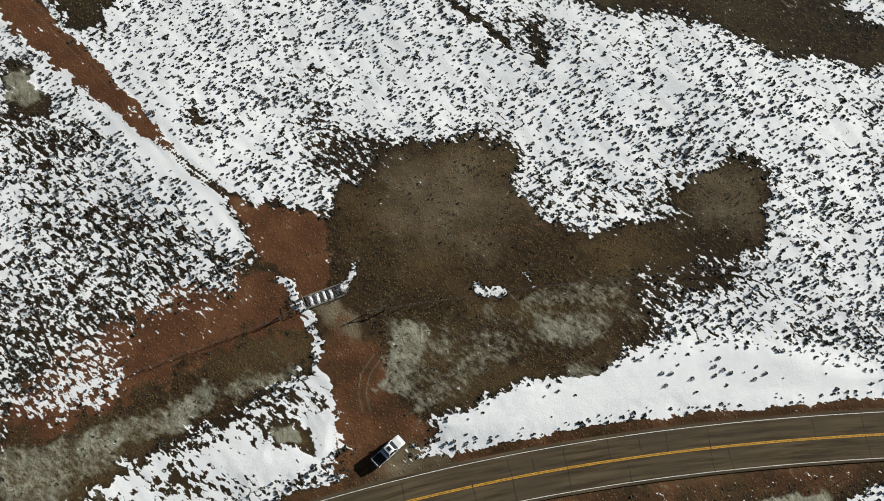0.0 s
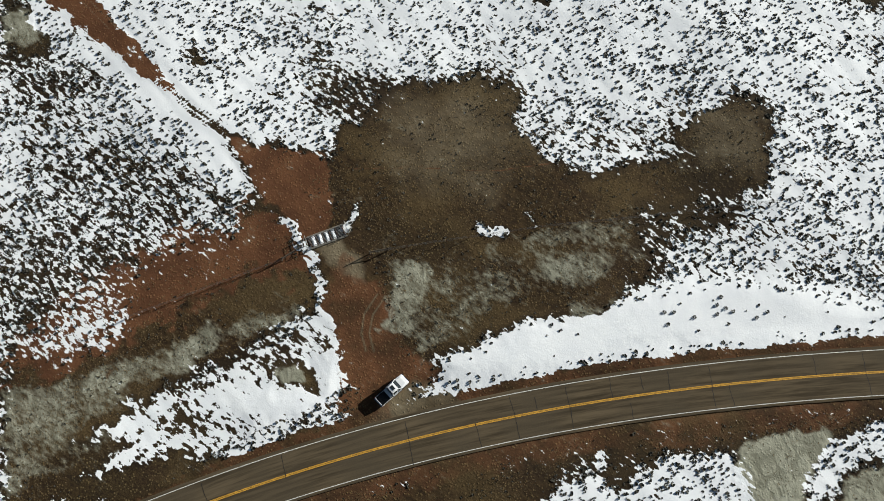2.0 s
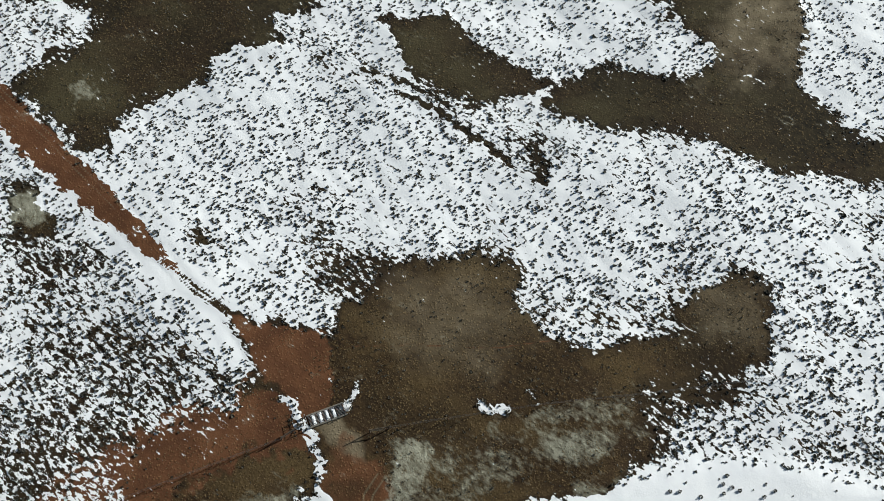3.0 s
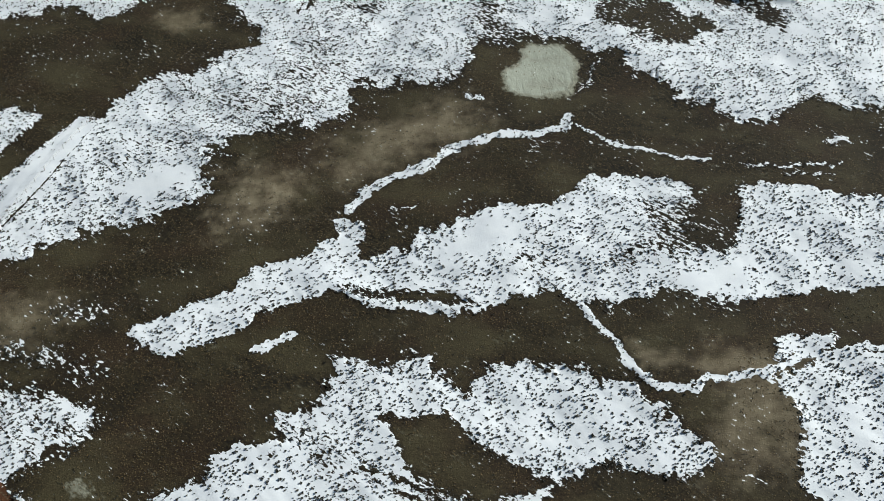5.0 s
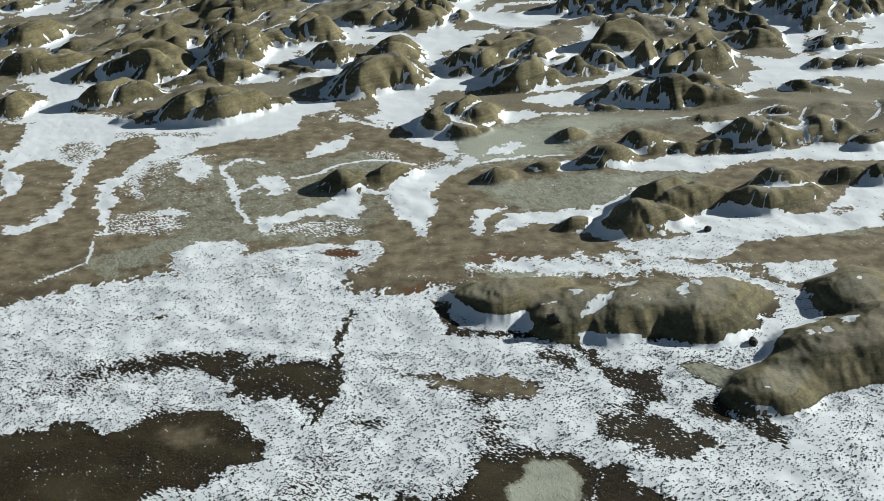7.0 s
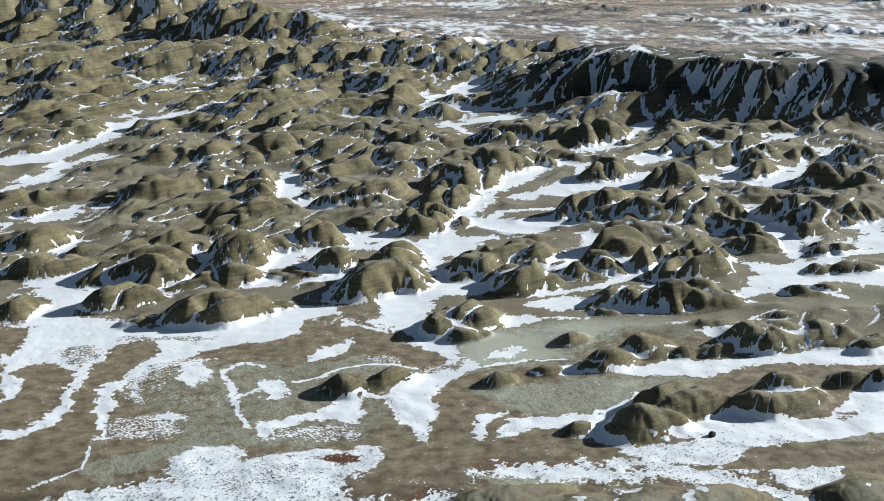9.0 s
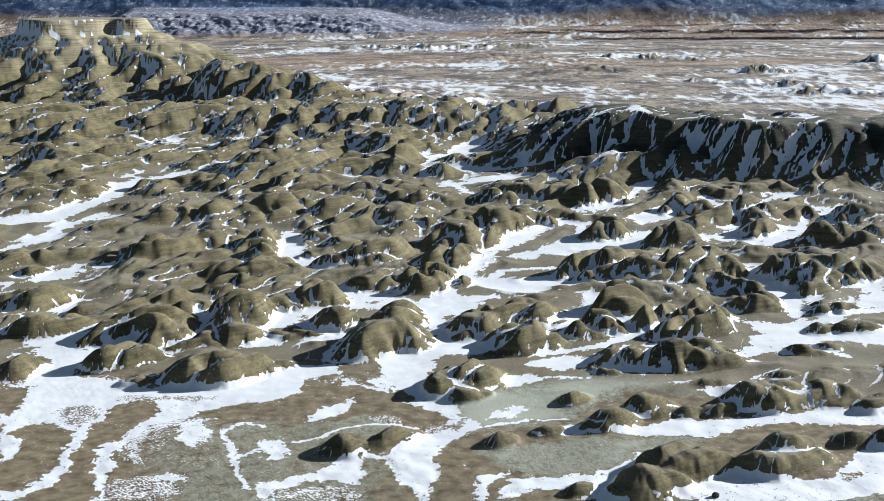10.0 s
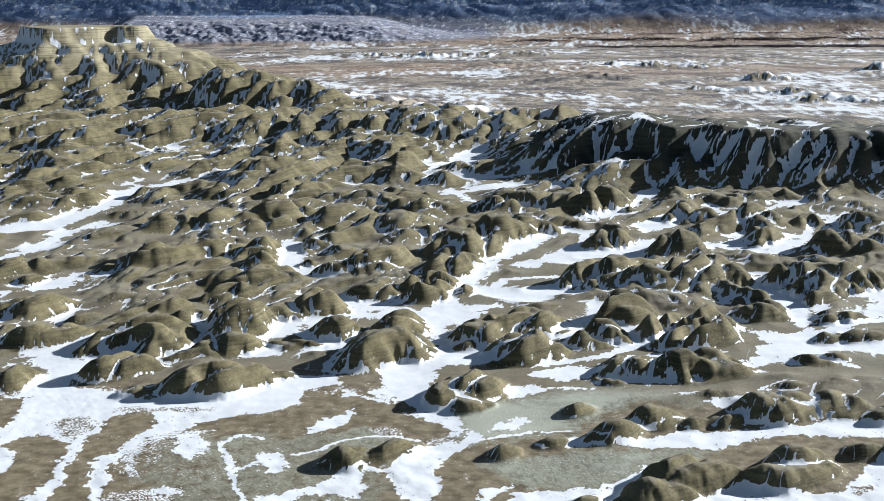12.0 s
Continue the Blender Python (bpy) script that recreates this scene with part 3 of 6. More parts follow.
area('clay', [(-71.3, 38.2), (-58.0, 40.9), (-44.7, 45.5), (-35.7, 49.2), (-22.9, 52.1), (-22.9, 50.0), (-33.7, 46.4), (-42.6, 41.8), (-50.6, 39.0), (-53.1, 36.7), (-58.9, 30.4), (-69.9, 25.6)], 0.5, 1.5, 1.2)  # clay cut bank
area('clay', [(-70.2, 28.2), (-58.9, 30.7), (-51.0, 32.5), (-56.0, 28.2), (-60.2, 25.6), (-69.6, 22.1)], 0.4, 1.2, 1)
area('clay', [(-27.5, 40.6), (-25.8, 42.2), (-23.5, 41.7), (-23.0, 39.8), (-26.1, 39.4)], 0.7, 0.6, 0.9)
area('clay', [(46.4, 28.8), (54.6, 31.0), (60.9, 31.2), (60.6, 28.3), (55.7, 23.4), (53.0, 14.0), (48.3, 14.0), (45.2, 25.2)], 0.95, 1, 0.8)
area('clay', [(62.9, 24.7), (80.9, 27.8), (79.1, 13.9), (60.0, 14.0)], 0.7, 1.5, 1)
area('clay', [(-78.9, 106.8), (-73.9, 106.8), (-71.0, 102.9), (-72.1, 99.5), (-78.0, 98.5)], 0.6, 1.2, 1)
area('tan', [(-21.9, 62.8), (-17.7, 63.7), (-13.8, 58.8), (-13.7, 55.9), (-17.5, 57.8)], 0.8, 0.8, 1.0)
area('tan', [(-8.0, 38.0), (-0.8, 38.9), (3.7, 35.6), (-8.0, 33.0), (-13.3, 32.1)], 0.5, 1, 0.8)
area('tan', [(-8.5, 88.4), (7.2, 89.4), (13.8, 79.9), (8.8, 72.7), (-2.6, 72.7), (-9.4, 81.0)], 0.35, 6, 3)  # paler dry grass
area('tan', [(42.1, 86.1), (50.2, 89.2), (54.8, 86.0), (53.0, 76.6), (44.4, 76.6)], 0.35, 3, 2)
area('red', [(-8.9, 37.0), (-0.8, 38.4), (3.7, 35.9), (-2.6, 33.8), (-8.0, 33.0)], 0.15, 1, 0.8)
strip('red', [(-17.9, 76.1), (-8.4, 76.4), (1.2, 75.9), (10.8, 75.7), (19.0, 77.3), (25.2, 77.3)], 0.12, 0.75, 0.2, 0.2)
area('snow', [(-70.6, 163.5), (-22.9, 163.0), (-25.2, 150.1), (-35.1, 147.4), (-31.4, 141.2), (-42.2, 139.3), (-45.0, 132.7), (-48.9, 128.6), (-58.8, 126.1), (-62.7, 118.6), (-61.6, 114.0), (-66.7, 117.7), (-77.3, 125.0), (-81.2, 129.1), (-76.5, 133.6), (-66.5, 145.0), (-66.9, 151.9)], -1, 1, 2)  # bare flat
area('snow', [(-10.5, 144.1), (0.5, 145.7), (7.0, 138.8), (15.5, 132.1), (19.2, 129.2), (12.1, 126.9), (6.8, 125.1), (-0.7, 128.1), (-7.1, 134.3)], -1, 0.8, 1.2)
area('snow', [(-35.1, 146.7), (-20.4, 141.8), (-15.8, 132.4), (-24.5, 133.8), (-33.5, 139.2)], -0.05, 2, 2)
area('snow', [(-20.2, 134.4), (-7.1, 131.7), (7.8, 124.2), (18.3, 122.5), (24.2, 113.8), (16.7, 107.9), (8.6, 113.9), (-0.7, 121.4), (-10.3, 127.8)], 0.05, 1.5, 1.5)  # wind-scoured streaks
strip('snow', [(-9.2, 128.2), (-1.7, 123.5), (6.6, 116.7), (11.7, 112.3)], 0.5, -0.9, 0.5, 0.8)
strip('snow', [(-15.8, 133.0), (-7.1, 130.4), (1.4, 124.3)], 0.35, -0.6, 0.4, 0.8)
strip('snow', [(15.9, 115.1), (18.4, 112.6), (18.2, 107.9)], 0.7, -0.7, 0.6, 0.8)
area('snow', [(21.9, 130.7), (29.6, 132.5), (38.1, 131.1), (44.4, 129.6), (51.0, 131.1), (54.9, 136.3), (62.0, 140.9), (67.3, 143.3), (66.5, 134.2), (67.6, 126.4), (72.9, 120.1), (94.2, 111.3), (93.2, 106.6), (73.1, 108.5), (64.0, 109.2), (60.1, 110.9), (53.1, 112.7), (48.3, 116.0), (41.2, 117.9), (33.0, 120.2), (23.5, 120.8), (19.0, 125.6)], -1, 0.9, 1.5)  # bare swale
area('snow', [(32.0, 121.1), (41.3, 119.1), (48.4, 116.6), (43.0, 115.4), (34.8, 116.7)], -0.1, 1, 1)
area('snow', [(-30.4, 105.9), (-20.3, 108.2), (-19.1, 105.3), (-29.2, 102.5)], 0.15, 1, 1.5)
area('snow', [(-45.3, 100.9), (-42.1, 99.7), (-40.8, 96.3), (-44.6, 94.1)], -0.3, 0.8, 1)
area('snow', [(-68.3, 163.5), (-66.1, 154.8), (-76.2, 146.4), (-67.1, 145.0), (-69.8, 140.2), (-77.6, 133.6), (-80.6, 132.4), (-86.2, 139.7), (-99.1, 138.5), (-102.9, 158.0), (-88.8, 155.0), (-75.0, 153.4)], 0.1, 1.5, 2)
area('clay', [(-71.4, 128.4), (-67.5, 130.9), (-64.9, 127.7), (-68.8, 124.9)], 0.5, 1.2, 1)
area('red', [(-85.0, 132.4), (-76.8, 121.5), (-66.2, 114.0), (-54.4, 101.0), (-45.4, 91.9), (-48.2, 89.8), (-55.7, 95.3), (-67.1, 105.1), (-82.7, 119.0), (-103.0, 135.9), (-105.5, 148.1)], 1, 0.8, 0.6)  # red dirt track
area('snow', [(-84.8, 131.4), (-76.8, 121.5), (-65.0, 112.2), (-54.2, 99.2), (-48.3, 91.4), (-54.7, 95.3), (-67.2, 105.9), (-82.9, 120.3), (-103.0, 135.9), (-105.3, 147.4)], -1, 0.5, 0.9)
strip('red', [(-87.0, 129.5), (-78.7, 121.8), (-70.5, 113.6), (-59.1, 102.0), (-50.3, 92.8)], 2.3, 1, 0.5, 0.3)
strip('snow', [(-87.0, 129.5), (-78.7, 121.8), (-70.5, 113.6), (-59.1, 102.0), (-52.5, 95.2)], 2.0, -1, 0.7, 0.5)
strip('tan', [(-87.2, 130.5), (-78.8, 122.8), (-70.6, 114.6), (-59.2, 102.9)], 0.2, 1.2, 0.2, 0.1)
strip('red', [(-87.2, 130.5), (-78.8, 122.8), (-70.6, 114.6), (-59.2, 102.9)], 0.15, 0.35, 0.2, 0.1)
strip('tan', [(-85.5, 130.4), (-77.2, 122.8), (-69.0, 114.6), (-57.6, 102.9)], 0.2, 1.2, 0.2, 0.1)
strip('red', [(-85.5, 130.4), (-77.2, 122.8), (-69.0, 114.6), (-57.6, 102.9)], 0.15, 0.35, 0.2, 0.1)
strip('snow', [(-72.7, 104.8), (-63.2, 98.4), (-54.8, 92.9), (-46.5, 86.4), (-39.8, 79.2), (-34.6, 72.0)], 1.5, 1.4, 0.8, 0.6)  # ploughed berm beside the track
area('snow', [(-134, 182), (-98, 188), (-85, 195), (-76, 202), (-57, 208), (-55, 227), (-49, 233), (-40, 240), (-31, 234), (-24, 240), (-21, 256), (-12, 254), (-3, 254), (7, 256), (9, 270), (15, 275), (33, 273), (42, 270), (48, 267), (54, 257), (61, 248), (74, 240), (82, 237), (94, 247), (112, 241), (144, 237), (118, 159), (68, 155), (71, 148), (68, 140), (67, 128), (72, 120), (55, 128), (53, 134), (49, 141), (42, 148), (37, 154), (25, 156), (11, 158), (2, 153), (-5, 160), (-22, 159), (-25, 150), (-35, 147), (-31, 140), (-44, 136)], -1, 0.9, 2.5)  # bare valley floor
area('snow', [(-134, 182), (-34, 149), (-34, 140), (-45, 135), (-48, 129), (-61, 127), (-63, 125), (-69, 123), (-80, 129), (-78, 132), (-67, 140), (-67, 146), (-83, 153), (-90, 154), (-127, 161)], -1, 0.9, 2)
area('snow', [(-93, 167), (-83, 164), (-67, 156), (-75, 155), (-91, 159), (-115, 161)], -0.15, 1.2, 2)
area('snow', [(-87, 177), (-73, 175), (-70, 168), (-81, 171)], -0.25, 1.2, 2)
area('snow', [(-11, 144), (1, 146), (7, 138), (16, 132), (20, 129), (12, 127), (7, 125), (-1, 128), (-7, 134)], -1, 0.8, 1.2)
area('snow', [(71, 166), (78, 167), (84, 166), (79, 162), (92, 161), (89, 151), (73, 154), (77, 160), (69, 160)], 0.6, 1, 1.5)
area('snow', [(-66, 167), (-58, 173), (-51, 176), (-45, 179), (-43, 186), (-36, 188), (-31, 191), (-23, 197), (-24, 204), (-18, 201), (-19, 190), (-17, 187), (-8, 193), (2, 200), (9, 204), (29, 208), (36, 217), (44, 217), (56, 215), (60, 208), (56, 195), (66, 195), (72, 213), (82, 212), (133, 204), (124, 179), (85, 179), (63, 177), (45, 179), (37, 174), (29, 177), (24, 180), (14, 177), (4, 172), (-5, 172), (-15, 175), (-25, 179), (-30, 177), (-38, 174), (-41, 168), (-52, 163), (-59, 160), (-63, 163)], 0.9, 0.8, 1.5)  # snow field along the creek
area('snow', [(-23, 180), (-13, 180), (-3, 180), (8, 176), (4, 174), (-10, 176)], -0.8, 0.8, 1)
area('snow', [(45, 212), (60, 210), (56, 189), (46, 186), (34, 184), (34, 190), (45, 197)], 0.0, 1.5, 2)
area('snow', [(55, 204), (69, 204), (66, 190), (54, 191)], -0.5, 1.2, 1.5)
area('snow', [(9, 195), (25, 197), (27, 186), (22, 181), (14, 184)], 0.1, 1.5, 2)
area('drift', [(-0, 197), (15, 204), (23, 199), (8, 188), (-0, 186)], 1, 6, 2)
area('drift', [(47, 184), (65, 189), (69, 182), (63, 177), (46, 179)], 1, 6, 2)
strip('snow', [(-21, 206), (-18, 211), (-11, 216), (-3, 222), (7, 230), (14, 232), (25, 233), (31, 235), (32, 240)], 1.3, 1, 0.7, 0.8)  # frozen creek
strip('snow', [(34, 236), (41, 230), (51, 226), (60, 223), (65, 223)], 0.5, 0.9, 0.5, 0.7)
strip('snow', [(73, 221), (84, 220), (96, 221)], 0.5, 0.5, 0.8, 1)
strip('snow', [(83, 217), (94, 217)], 0.5, 0.3, 0.8, 1)
strip('snow', [(29, 178), (33, 169), (37, 163), (38, 158), (43, 153), (48, 151)], 0.9, 1, 0.5, 1.0)
strip('snow', [(48, 151), (54, 154), (65, 155), (74, 160), (84, 162), (96, 163)], 0.8, 1, 0.5, 0.9)
strip('snow', [(-39, 162), (-35, 164), (-32, 166)], 0.9, 0.9, 0.5, 1.0)
strip('snow', [(7, 248), (10, 248)], 1, 0.6, 0.8, 1)
strip('snow', [(96, 229), (99, 230)], 1.2, 0.4, 1, 1)
strip('snow', [(-11, 205), (-6, 207)], 0.4, 0.3, 0.6, 1.0)
strip('snow', [(32, 247), (39, 253), (42, 264)], 0.6, 0.2, 1, 1)
area('tan', [(-51, 211), (-42, 219), (-35, 213), (-43, 201), (-49, 199)], 0.95, 9, 5)  # dry grass
area('tan', [(-25, 229), (-3, 242), (7, 245), (7, 231), (-6, 227), (-22, 217)], 0.8, 8, 4)
area('tan', [(-95, 175), (-84, 173), (-84, 167), (-93, 165)], 0.8, 8, 4)
area('tan', [(59, 160), (71, 160), (66, 137), (55, 132)], 0.7, 8, 4)
area('tan', [(41, 163), (51, 159), (60, 158), (41, 157)], 0.8, 3, 2)
area('snow', [(-158, 283), (-126, 285), (-108, 290), (-94, 285), (-88, 288), (-85, 294), (-64, 295), (-58, 291), (-50, 280), (-49, 275), (-58, 262), (-73, 258), (-81, 249), (-86, 242), (-90, 239), (-99, 240), (-114, 246), (-144, 248)], -1, 1, 2)  # bare knoll
area('snow', [(-114, 247), (-99, 240), (-85, 246), (-91, 239), (-100, 227), (-109, 206), (-119, 206), (-107, 223), (-99, 238)], -1, 0.6, 0.8)  # dirt lane
area('snow', [(-104, 322), (-81, 330), (-54, 325), (-33, 321), (-31, 304), (-37, 298), (-63, 303), (-66, 311), (-80, 321), (-94, 319)], -0.75, 1.2, 3)
area('snow', [(-132, 305), (-101, 309), (-99, 305), (-128, 300)], -0.1, 1.5, 3)
area('snow', [(-136, 317), (-117, 322), (-102, 318), (-118, 312)], 0.0, 1.5, 3)
area('snow', [(-15, 318), (2, 313), (20, 315), (28, 310), (29, 302), (19, 304), (2, 307)], -1, 1, 2)
area('snow', [(-31, 295), (-17, 292), (-17, 283), (-28, 286)], -0.1, 1.5, 3)
area('snow', [(12, 283), (33, 275), (42, 272), (33, 269), (8, 272)], -0.2, 1.5, 2)
area('snow', [(42, 295), (61, 300), (71, 283), (70, 271), (57, 274), (44, 282)], -0.5, 1.5, 3)
area('snow', [(-45, 262), (-26, 270), (-22, 262), (-27, 240), (-35, 237), (-54, 233), (-52, 247)], 0.05, 2, 3)
area('snow', [(-82, 231), (-55, 240), (-56, 225), (-81, 219)], 0.2, 2, 3)
area('snow', [(-19, 262), (2, 261), (6, 256), (-13, 255)], 0.0, 1.5, 2)
strip('snow', [(-31, 356), (-33, 335), (-31, 311), (-36, 297), (-38, 288)], 1.2, -0.7, 1, 2)  # gully
strip('snow', [(-144, 340), (-118, 345), (-92, 355)], 0.8, -0.2, 1, 2)
strip('snow', [(-1, 362), (3, 342), (21, 340), (39, 340), (47, 324), (54, 310)], 2, -0.7, 1.2, 1.5)
strip('snow', [(59, 299), (66, 283), (75, 280)], 2.5, -0.6, 1.5, 2)
strip('snow', [(83, 297), (91, 294), (94, 274)], 1.6, -0.9, 1, 1)
area('drift', [(-104, 215), (-91, 239), (-86, 237), (-98, 208)], 1, 2.0, 0.6)
area('drift', [(-80, 213), (-62, 225), (-58, 215), (-70, 208)], 1, 4, 2)
area('clay', [(17, 249), (17, 258), (25, 271), (33, 271), (37, 261), (33, 249), (25, 247)], 1.5, 1.5, 1)  # dry stock pond
area('snow', [(16, 247), (14, 256), (24, 272), (34, 272), (38, 261), (34, 247), (25, 242)], -1.2, 1.2, 1)
area('tan', [(-78, 285), (-69, 286), (-65, 281), (-74, 278)], 0.7, 4, 2)
area('tan', [(-15, 318), (2, 313), (20, 315), (28, 310), (29, 302), (19, 304), (2, 307)], 0.8, 2, 1)
area('snow', [(-322, 547), (-51, 558), (-23, 545), (60, 562), (323, 587), (208, 356), (134, 357), (104, 391), (65, 400), (3, 394), (1, 374), (-18, 367), (-36, 376), (-45, 385), (-28, 390), (-25, 406), (-47, 408), (-67, 399), (-80, 376), (-87, 406), (-99, 407), (-97, 385), (-126, 381), (-131, 372), (-225, 362)], -1, 1.5, 4)  # clay flats
area('snow', [(3, 382), (9, 387), (118, 382), (116, 361), (96, 335), (56, 338), (16, 353)], -1, 1.5, 3)
strip('snow', [(84, 393), (107, 380), (127, 367), (152, 355)], 2, 0.8, 1.5, 1.5)
area('snow', [(118, 391), (141, 394), (137, 380), (125, 380)], 0.9, 1, 1.5)
area('snow', [(115, 357), (123, 361), (126, 345), (117, 338), (103, 328), (88, 328), (92, 338), (104, 342)], 0.8, 1, 1.5)
area('snow', [(116, 365), (125, 356), (125, 343), (118, 338), (111, 346), (109, 331), (98, 324), (80, 323), (90, 336), (105, 341)], 1, 0.7, 1)
area('snow', [(56, 308), (68, 318), (72, 301), (68, 289), (59, 293), (61, 301)], 1, 0.7, 1)
area('snow', [(83, 295), (93, 299), (100, 283), (116, 275), (93, 268), (83, 291)], 1, 0.7, 1)
area('snow', [(118, 391), (143, 396), (139, 381), (121, 382)], 1, 0.7, 1)
area('snow', [(53, 341), (78, 331), (76, 327), (52, 334)], 1, 0.7, 1)
area('snow', [(19, 351), (53, 341), (52, 332), (37, 341), (18, 344)], 1, 0.7, 1)
area('snow', [(71, 320), (83, 323), (107, 302), (105, 298), (86, 303)], -1, 0.7, 1)
area('clay', [(71, 320), (83, 323), (107, 302), (105, 298), (86, 303)], 0.8, 2, 1)
area('snow', [(46, 293), (59, 291), (72, 276), (66, 268), (53, 279)], -0.75, 1, 2)
area('snow', [(30, 330), (40, 326), (40, 317)], -0.75, 1, 2)
area('snow', [(52, 315), (66, 319), (67, 306), (60, 299)], -0.75, 1, 2)
area('snow', [(72, 299), (84, 299), (82, 291), (73, 293)], -0.75, 1, 2)
area('snow', [(85, 293), (93, 289), (96, 277), (92, 275)], -0.75, 1, 2)
strip('snow', [(78, 398), (103, 385), (116, 370), (130, 363), (151, 351)], 1.2, 0.9, 0.8, 0.8)
area('red', [(4, 399), (21, 405), (42, 402), (75, 395), (41, 392), (14, 391)], 0.5, 2, 2)
area('snow', [(-239, 558), (-202, 545), (-129, 532), (-60, 532), (-23, 540), (4, 512), (11, 481), (52, 481), (48, 444), (21, 438), (15, 402), (3, 379), (-19, 375), (-34, 397), (-47, 397), (-70, 400), (-80, 388), (-99, 391), (-129, 377), (-149, 361), (-164, 359)], -1, 1, 1)  # brown flats
area('snow', [(-99, 393), (-98, 410), (-88, 412), (-74, 402), (-48, 412), (-35, 409), (-29, 414), (-23, 407), (-25, 390), (-36, 397), (-37, 379), (-28, 366), (-43, 366), (-73, 358), (-87, 375)], 0.8, 1.2, 0.9)
area('snow', [(-81, 395), (-51, 402), (-48, 390), (-61, 379), (-80, 375)], 0.1, 1.5, 0.9)
area('snow', [(115, 392), (142, 394), (140, 380), (121, 378)], 0.95, 0.7, 0.9)
area('red', [(-19, 379), (-3, 379), (-5, 358), (-18, 362)], 0.55, 3, 3)
strip('snow', [(-114, 191), (-111, 206), (-107, 218), (-100, 230), (-97, 239), (-94, 245)], 2.0, -1, 0.6, 0.4)  # dirt lane
area('snow', [(-134, 240), (-113, 241), (-99, 241), (-100, 237), (-107, 221), (-120, 198)], 1, 0.6, 0.6)
strip('snow', [(-107, 194), (-100, 214), (-90, 239)], 2.3, 1, 0.6, 0.3)  # berm beside the lane
strip('drift', [(-107, 194), (-100, 214), (-90, 239)], 1.8, 1, 1.2, 0.2)
strip('snow', [(-101, 200), (-94, 217), (-87, 237)], 0.22, -1.4, 0.2, 0.1)
area('snow', [(-99, 244), (-85, 245), (-87, 239), (-91, 240), (-95, 237), (-106, 217), (-110, 222)], -1, 0.6, 0.6)


area('snow', [(-201, 512), (-193, 512), (-197, 535), (-197, 547), (-205, 564), (-203, 577), (-201, 595), (-190, 591), (-181, 565), (-166, 562), (-158, 555), (-143, 548), (-111, 551), (-96, 558), (-74, 580), (-57, 585), (-53, 571), (-69, 561), (-69, 538), (-81, 529), (-101, 523), (-112, 515), (-122, 503), (-129, 491), (-132, 478), (-137, 469), (-133, 445), (-127, 420), (-132, 420), (-140, 454), (-153, 463), (-151, 445), (-154, 429), (-163, 420), (-167, 420), (-171, 430), (-162, 430), (-156, 448), (-156, 461), (-158, 472), (-160, 485), (-162, 491), (-170, 500), (-182, 502), (-186, 491), (-192, 488)], 1.5, 0.9, 1.2)  # snow round the brown patches of the flat
area('snow', [(-192, 488), (-185, 487), (-175, 472), (-177, 466), (-180, 454)], 0.6, 0.9, 1.2)
area('snow', [(-184, 516), (-176, 523), (-170, 529), (-157, 523), (-152, 512), (-156, 500), (-159, 493), (-167, 498), (-176, 512)], 0, 1.2, 1.2)
area('snow', [(-157, 534), (-149, 538), (-106, 537), (-107, 529), (-154, 529)], 0, 1.2, 1.2)
area('snow', [(-129, 500), (-116, 510), (-98, 510), (-102, 503), (-121, 498), (-128, 486), (-126, 469), (-119, 451), (-131, 459), (-136, 475), (-134, 489)], 0.02, 1.2, 1.2)
area('snow', [(-186, 491), (-181, 500), (-173, 500), (-163, 491), (-160, 485), (-157, 469), (-158, 461), (-170, 466), (-176, 475)], -1, 0.6, 1.2)  # brown patches
area('snow', [(-179, 451), (-175, 462), (-168, 460), (-156, 458), (-158, 448), (-159, 435), (-164, 428), (-172, 432)], -1, 0.6, 1.2)
area('snow', [(-153, 519), (-150, 527), (-136, 530), (-131, 523), (-130, 510), (-136, 498), (-136, 484), (-139, 478), (-143, 478), (-146, 475), (-141, 455), (-148, 457), (-153, 464), (-155, 472), (-154, 484), (-155, 498), (-151, 508)], -1, 0.6, 1.2)
area('snow', [(-151, 445), (-150, 454), (-141, 452), (-137, 440), (-133, 420), (-142, 420), (-150, 437)], -1, 0.6, 1.2)
area('snow', [(-128, 486), (-121, 498), (-115, 481), (-117, 468), (-123, 468)], -0.3, 0.9, 1.2)
area('snow', [(-119, 501), (-110, 505), (-102, 494), (-99, 475), (-104, 468), (-113, 478)], 0.4, 0.9, 1.2)
area('snow', [(-106, 471), (-101, 481), (-93, 478), (-85, 462), (-88, 451), (-113, 454), (-118, 462), (-114, 465), (-103, 464)], -0.8, 0.9, 1.2)
area('snow', [(-133, 434), (-124, 442), (-109, 445), (-101, 429), (-104, 420), (-129, 420)], -0.05, 0.9, 1.2)
area('snow', [(-116, 444), (-103, 446), (-101, 439), (-112, 438)], 0.4, 0.9, 1.2)
strip('snow', [(-96, 491), (-88, 468), (-82, 445), (-76, 429)], 1.2, 1.4, 1, 1.5)
strip('snow', [(-87, 461), (-79, 468), (-74, 478), (-69, 478)], 1.2, 1.4, 1, 1.5)
strip('snow', [(-96, 491), (-89, 501), (-79, 497)], 1, 1.4, 1, 1.5)
area('snow', [(-78, 478), (-69, 481), (-65, 468), (-69, 459), (-73, 459)], 1.5, 0.9, 1.2)
area('snow', [(-73, 437), (-64, 439), (-58, 442), (-51, 447), (-43, 459), (-34, 462), (-32, 445), (-35, 436), (-46, 439), (-55, 439), (-68, 421), (-71, 423)], 1.5, 0.9, 1.2)
area('snow', [(-68, 419), (-67, 430), (-37, 435), (-29, 419)], -0.1, 0.9, 1.2)
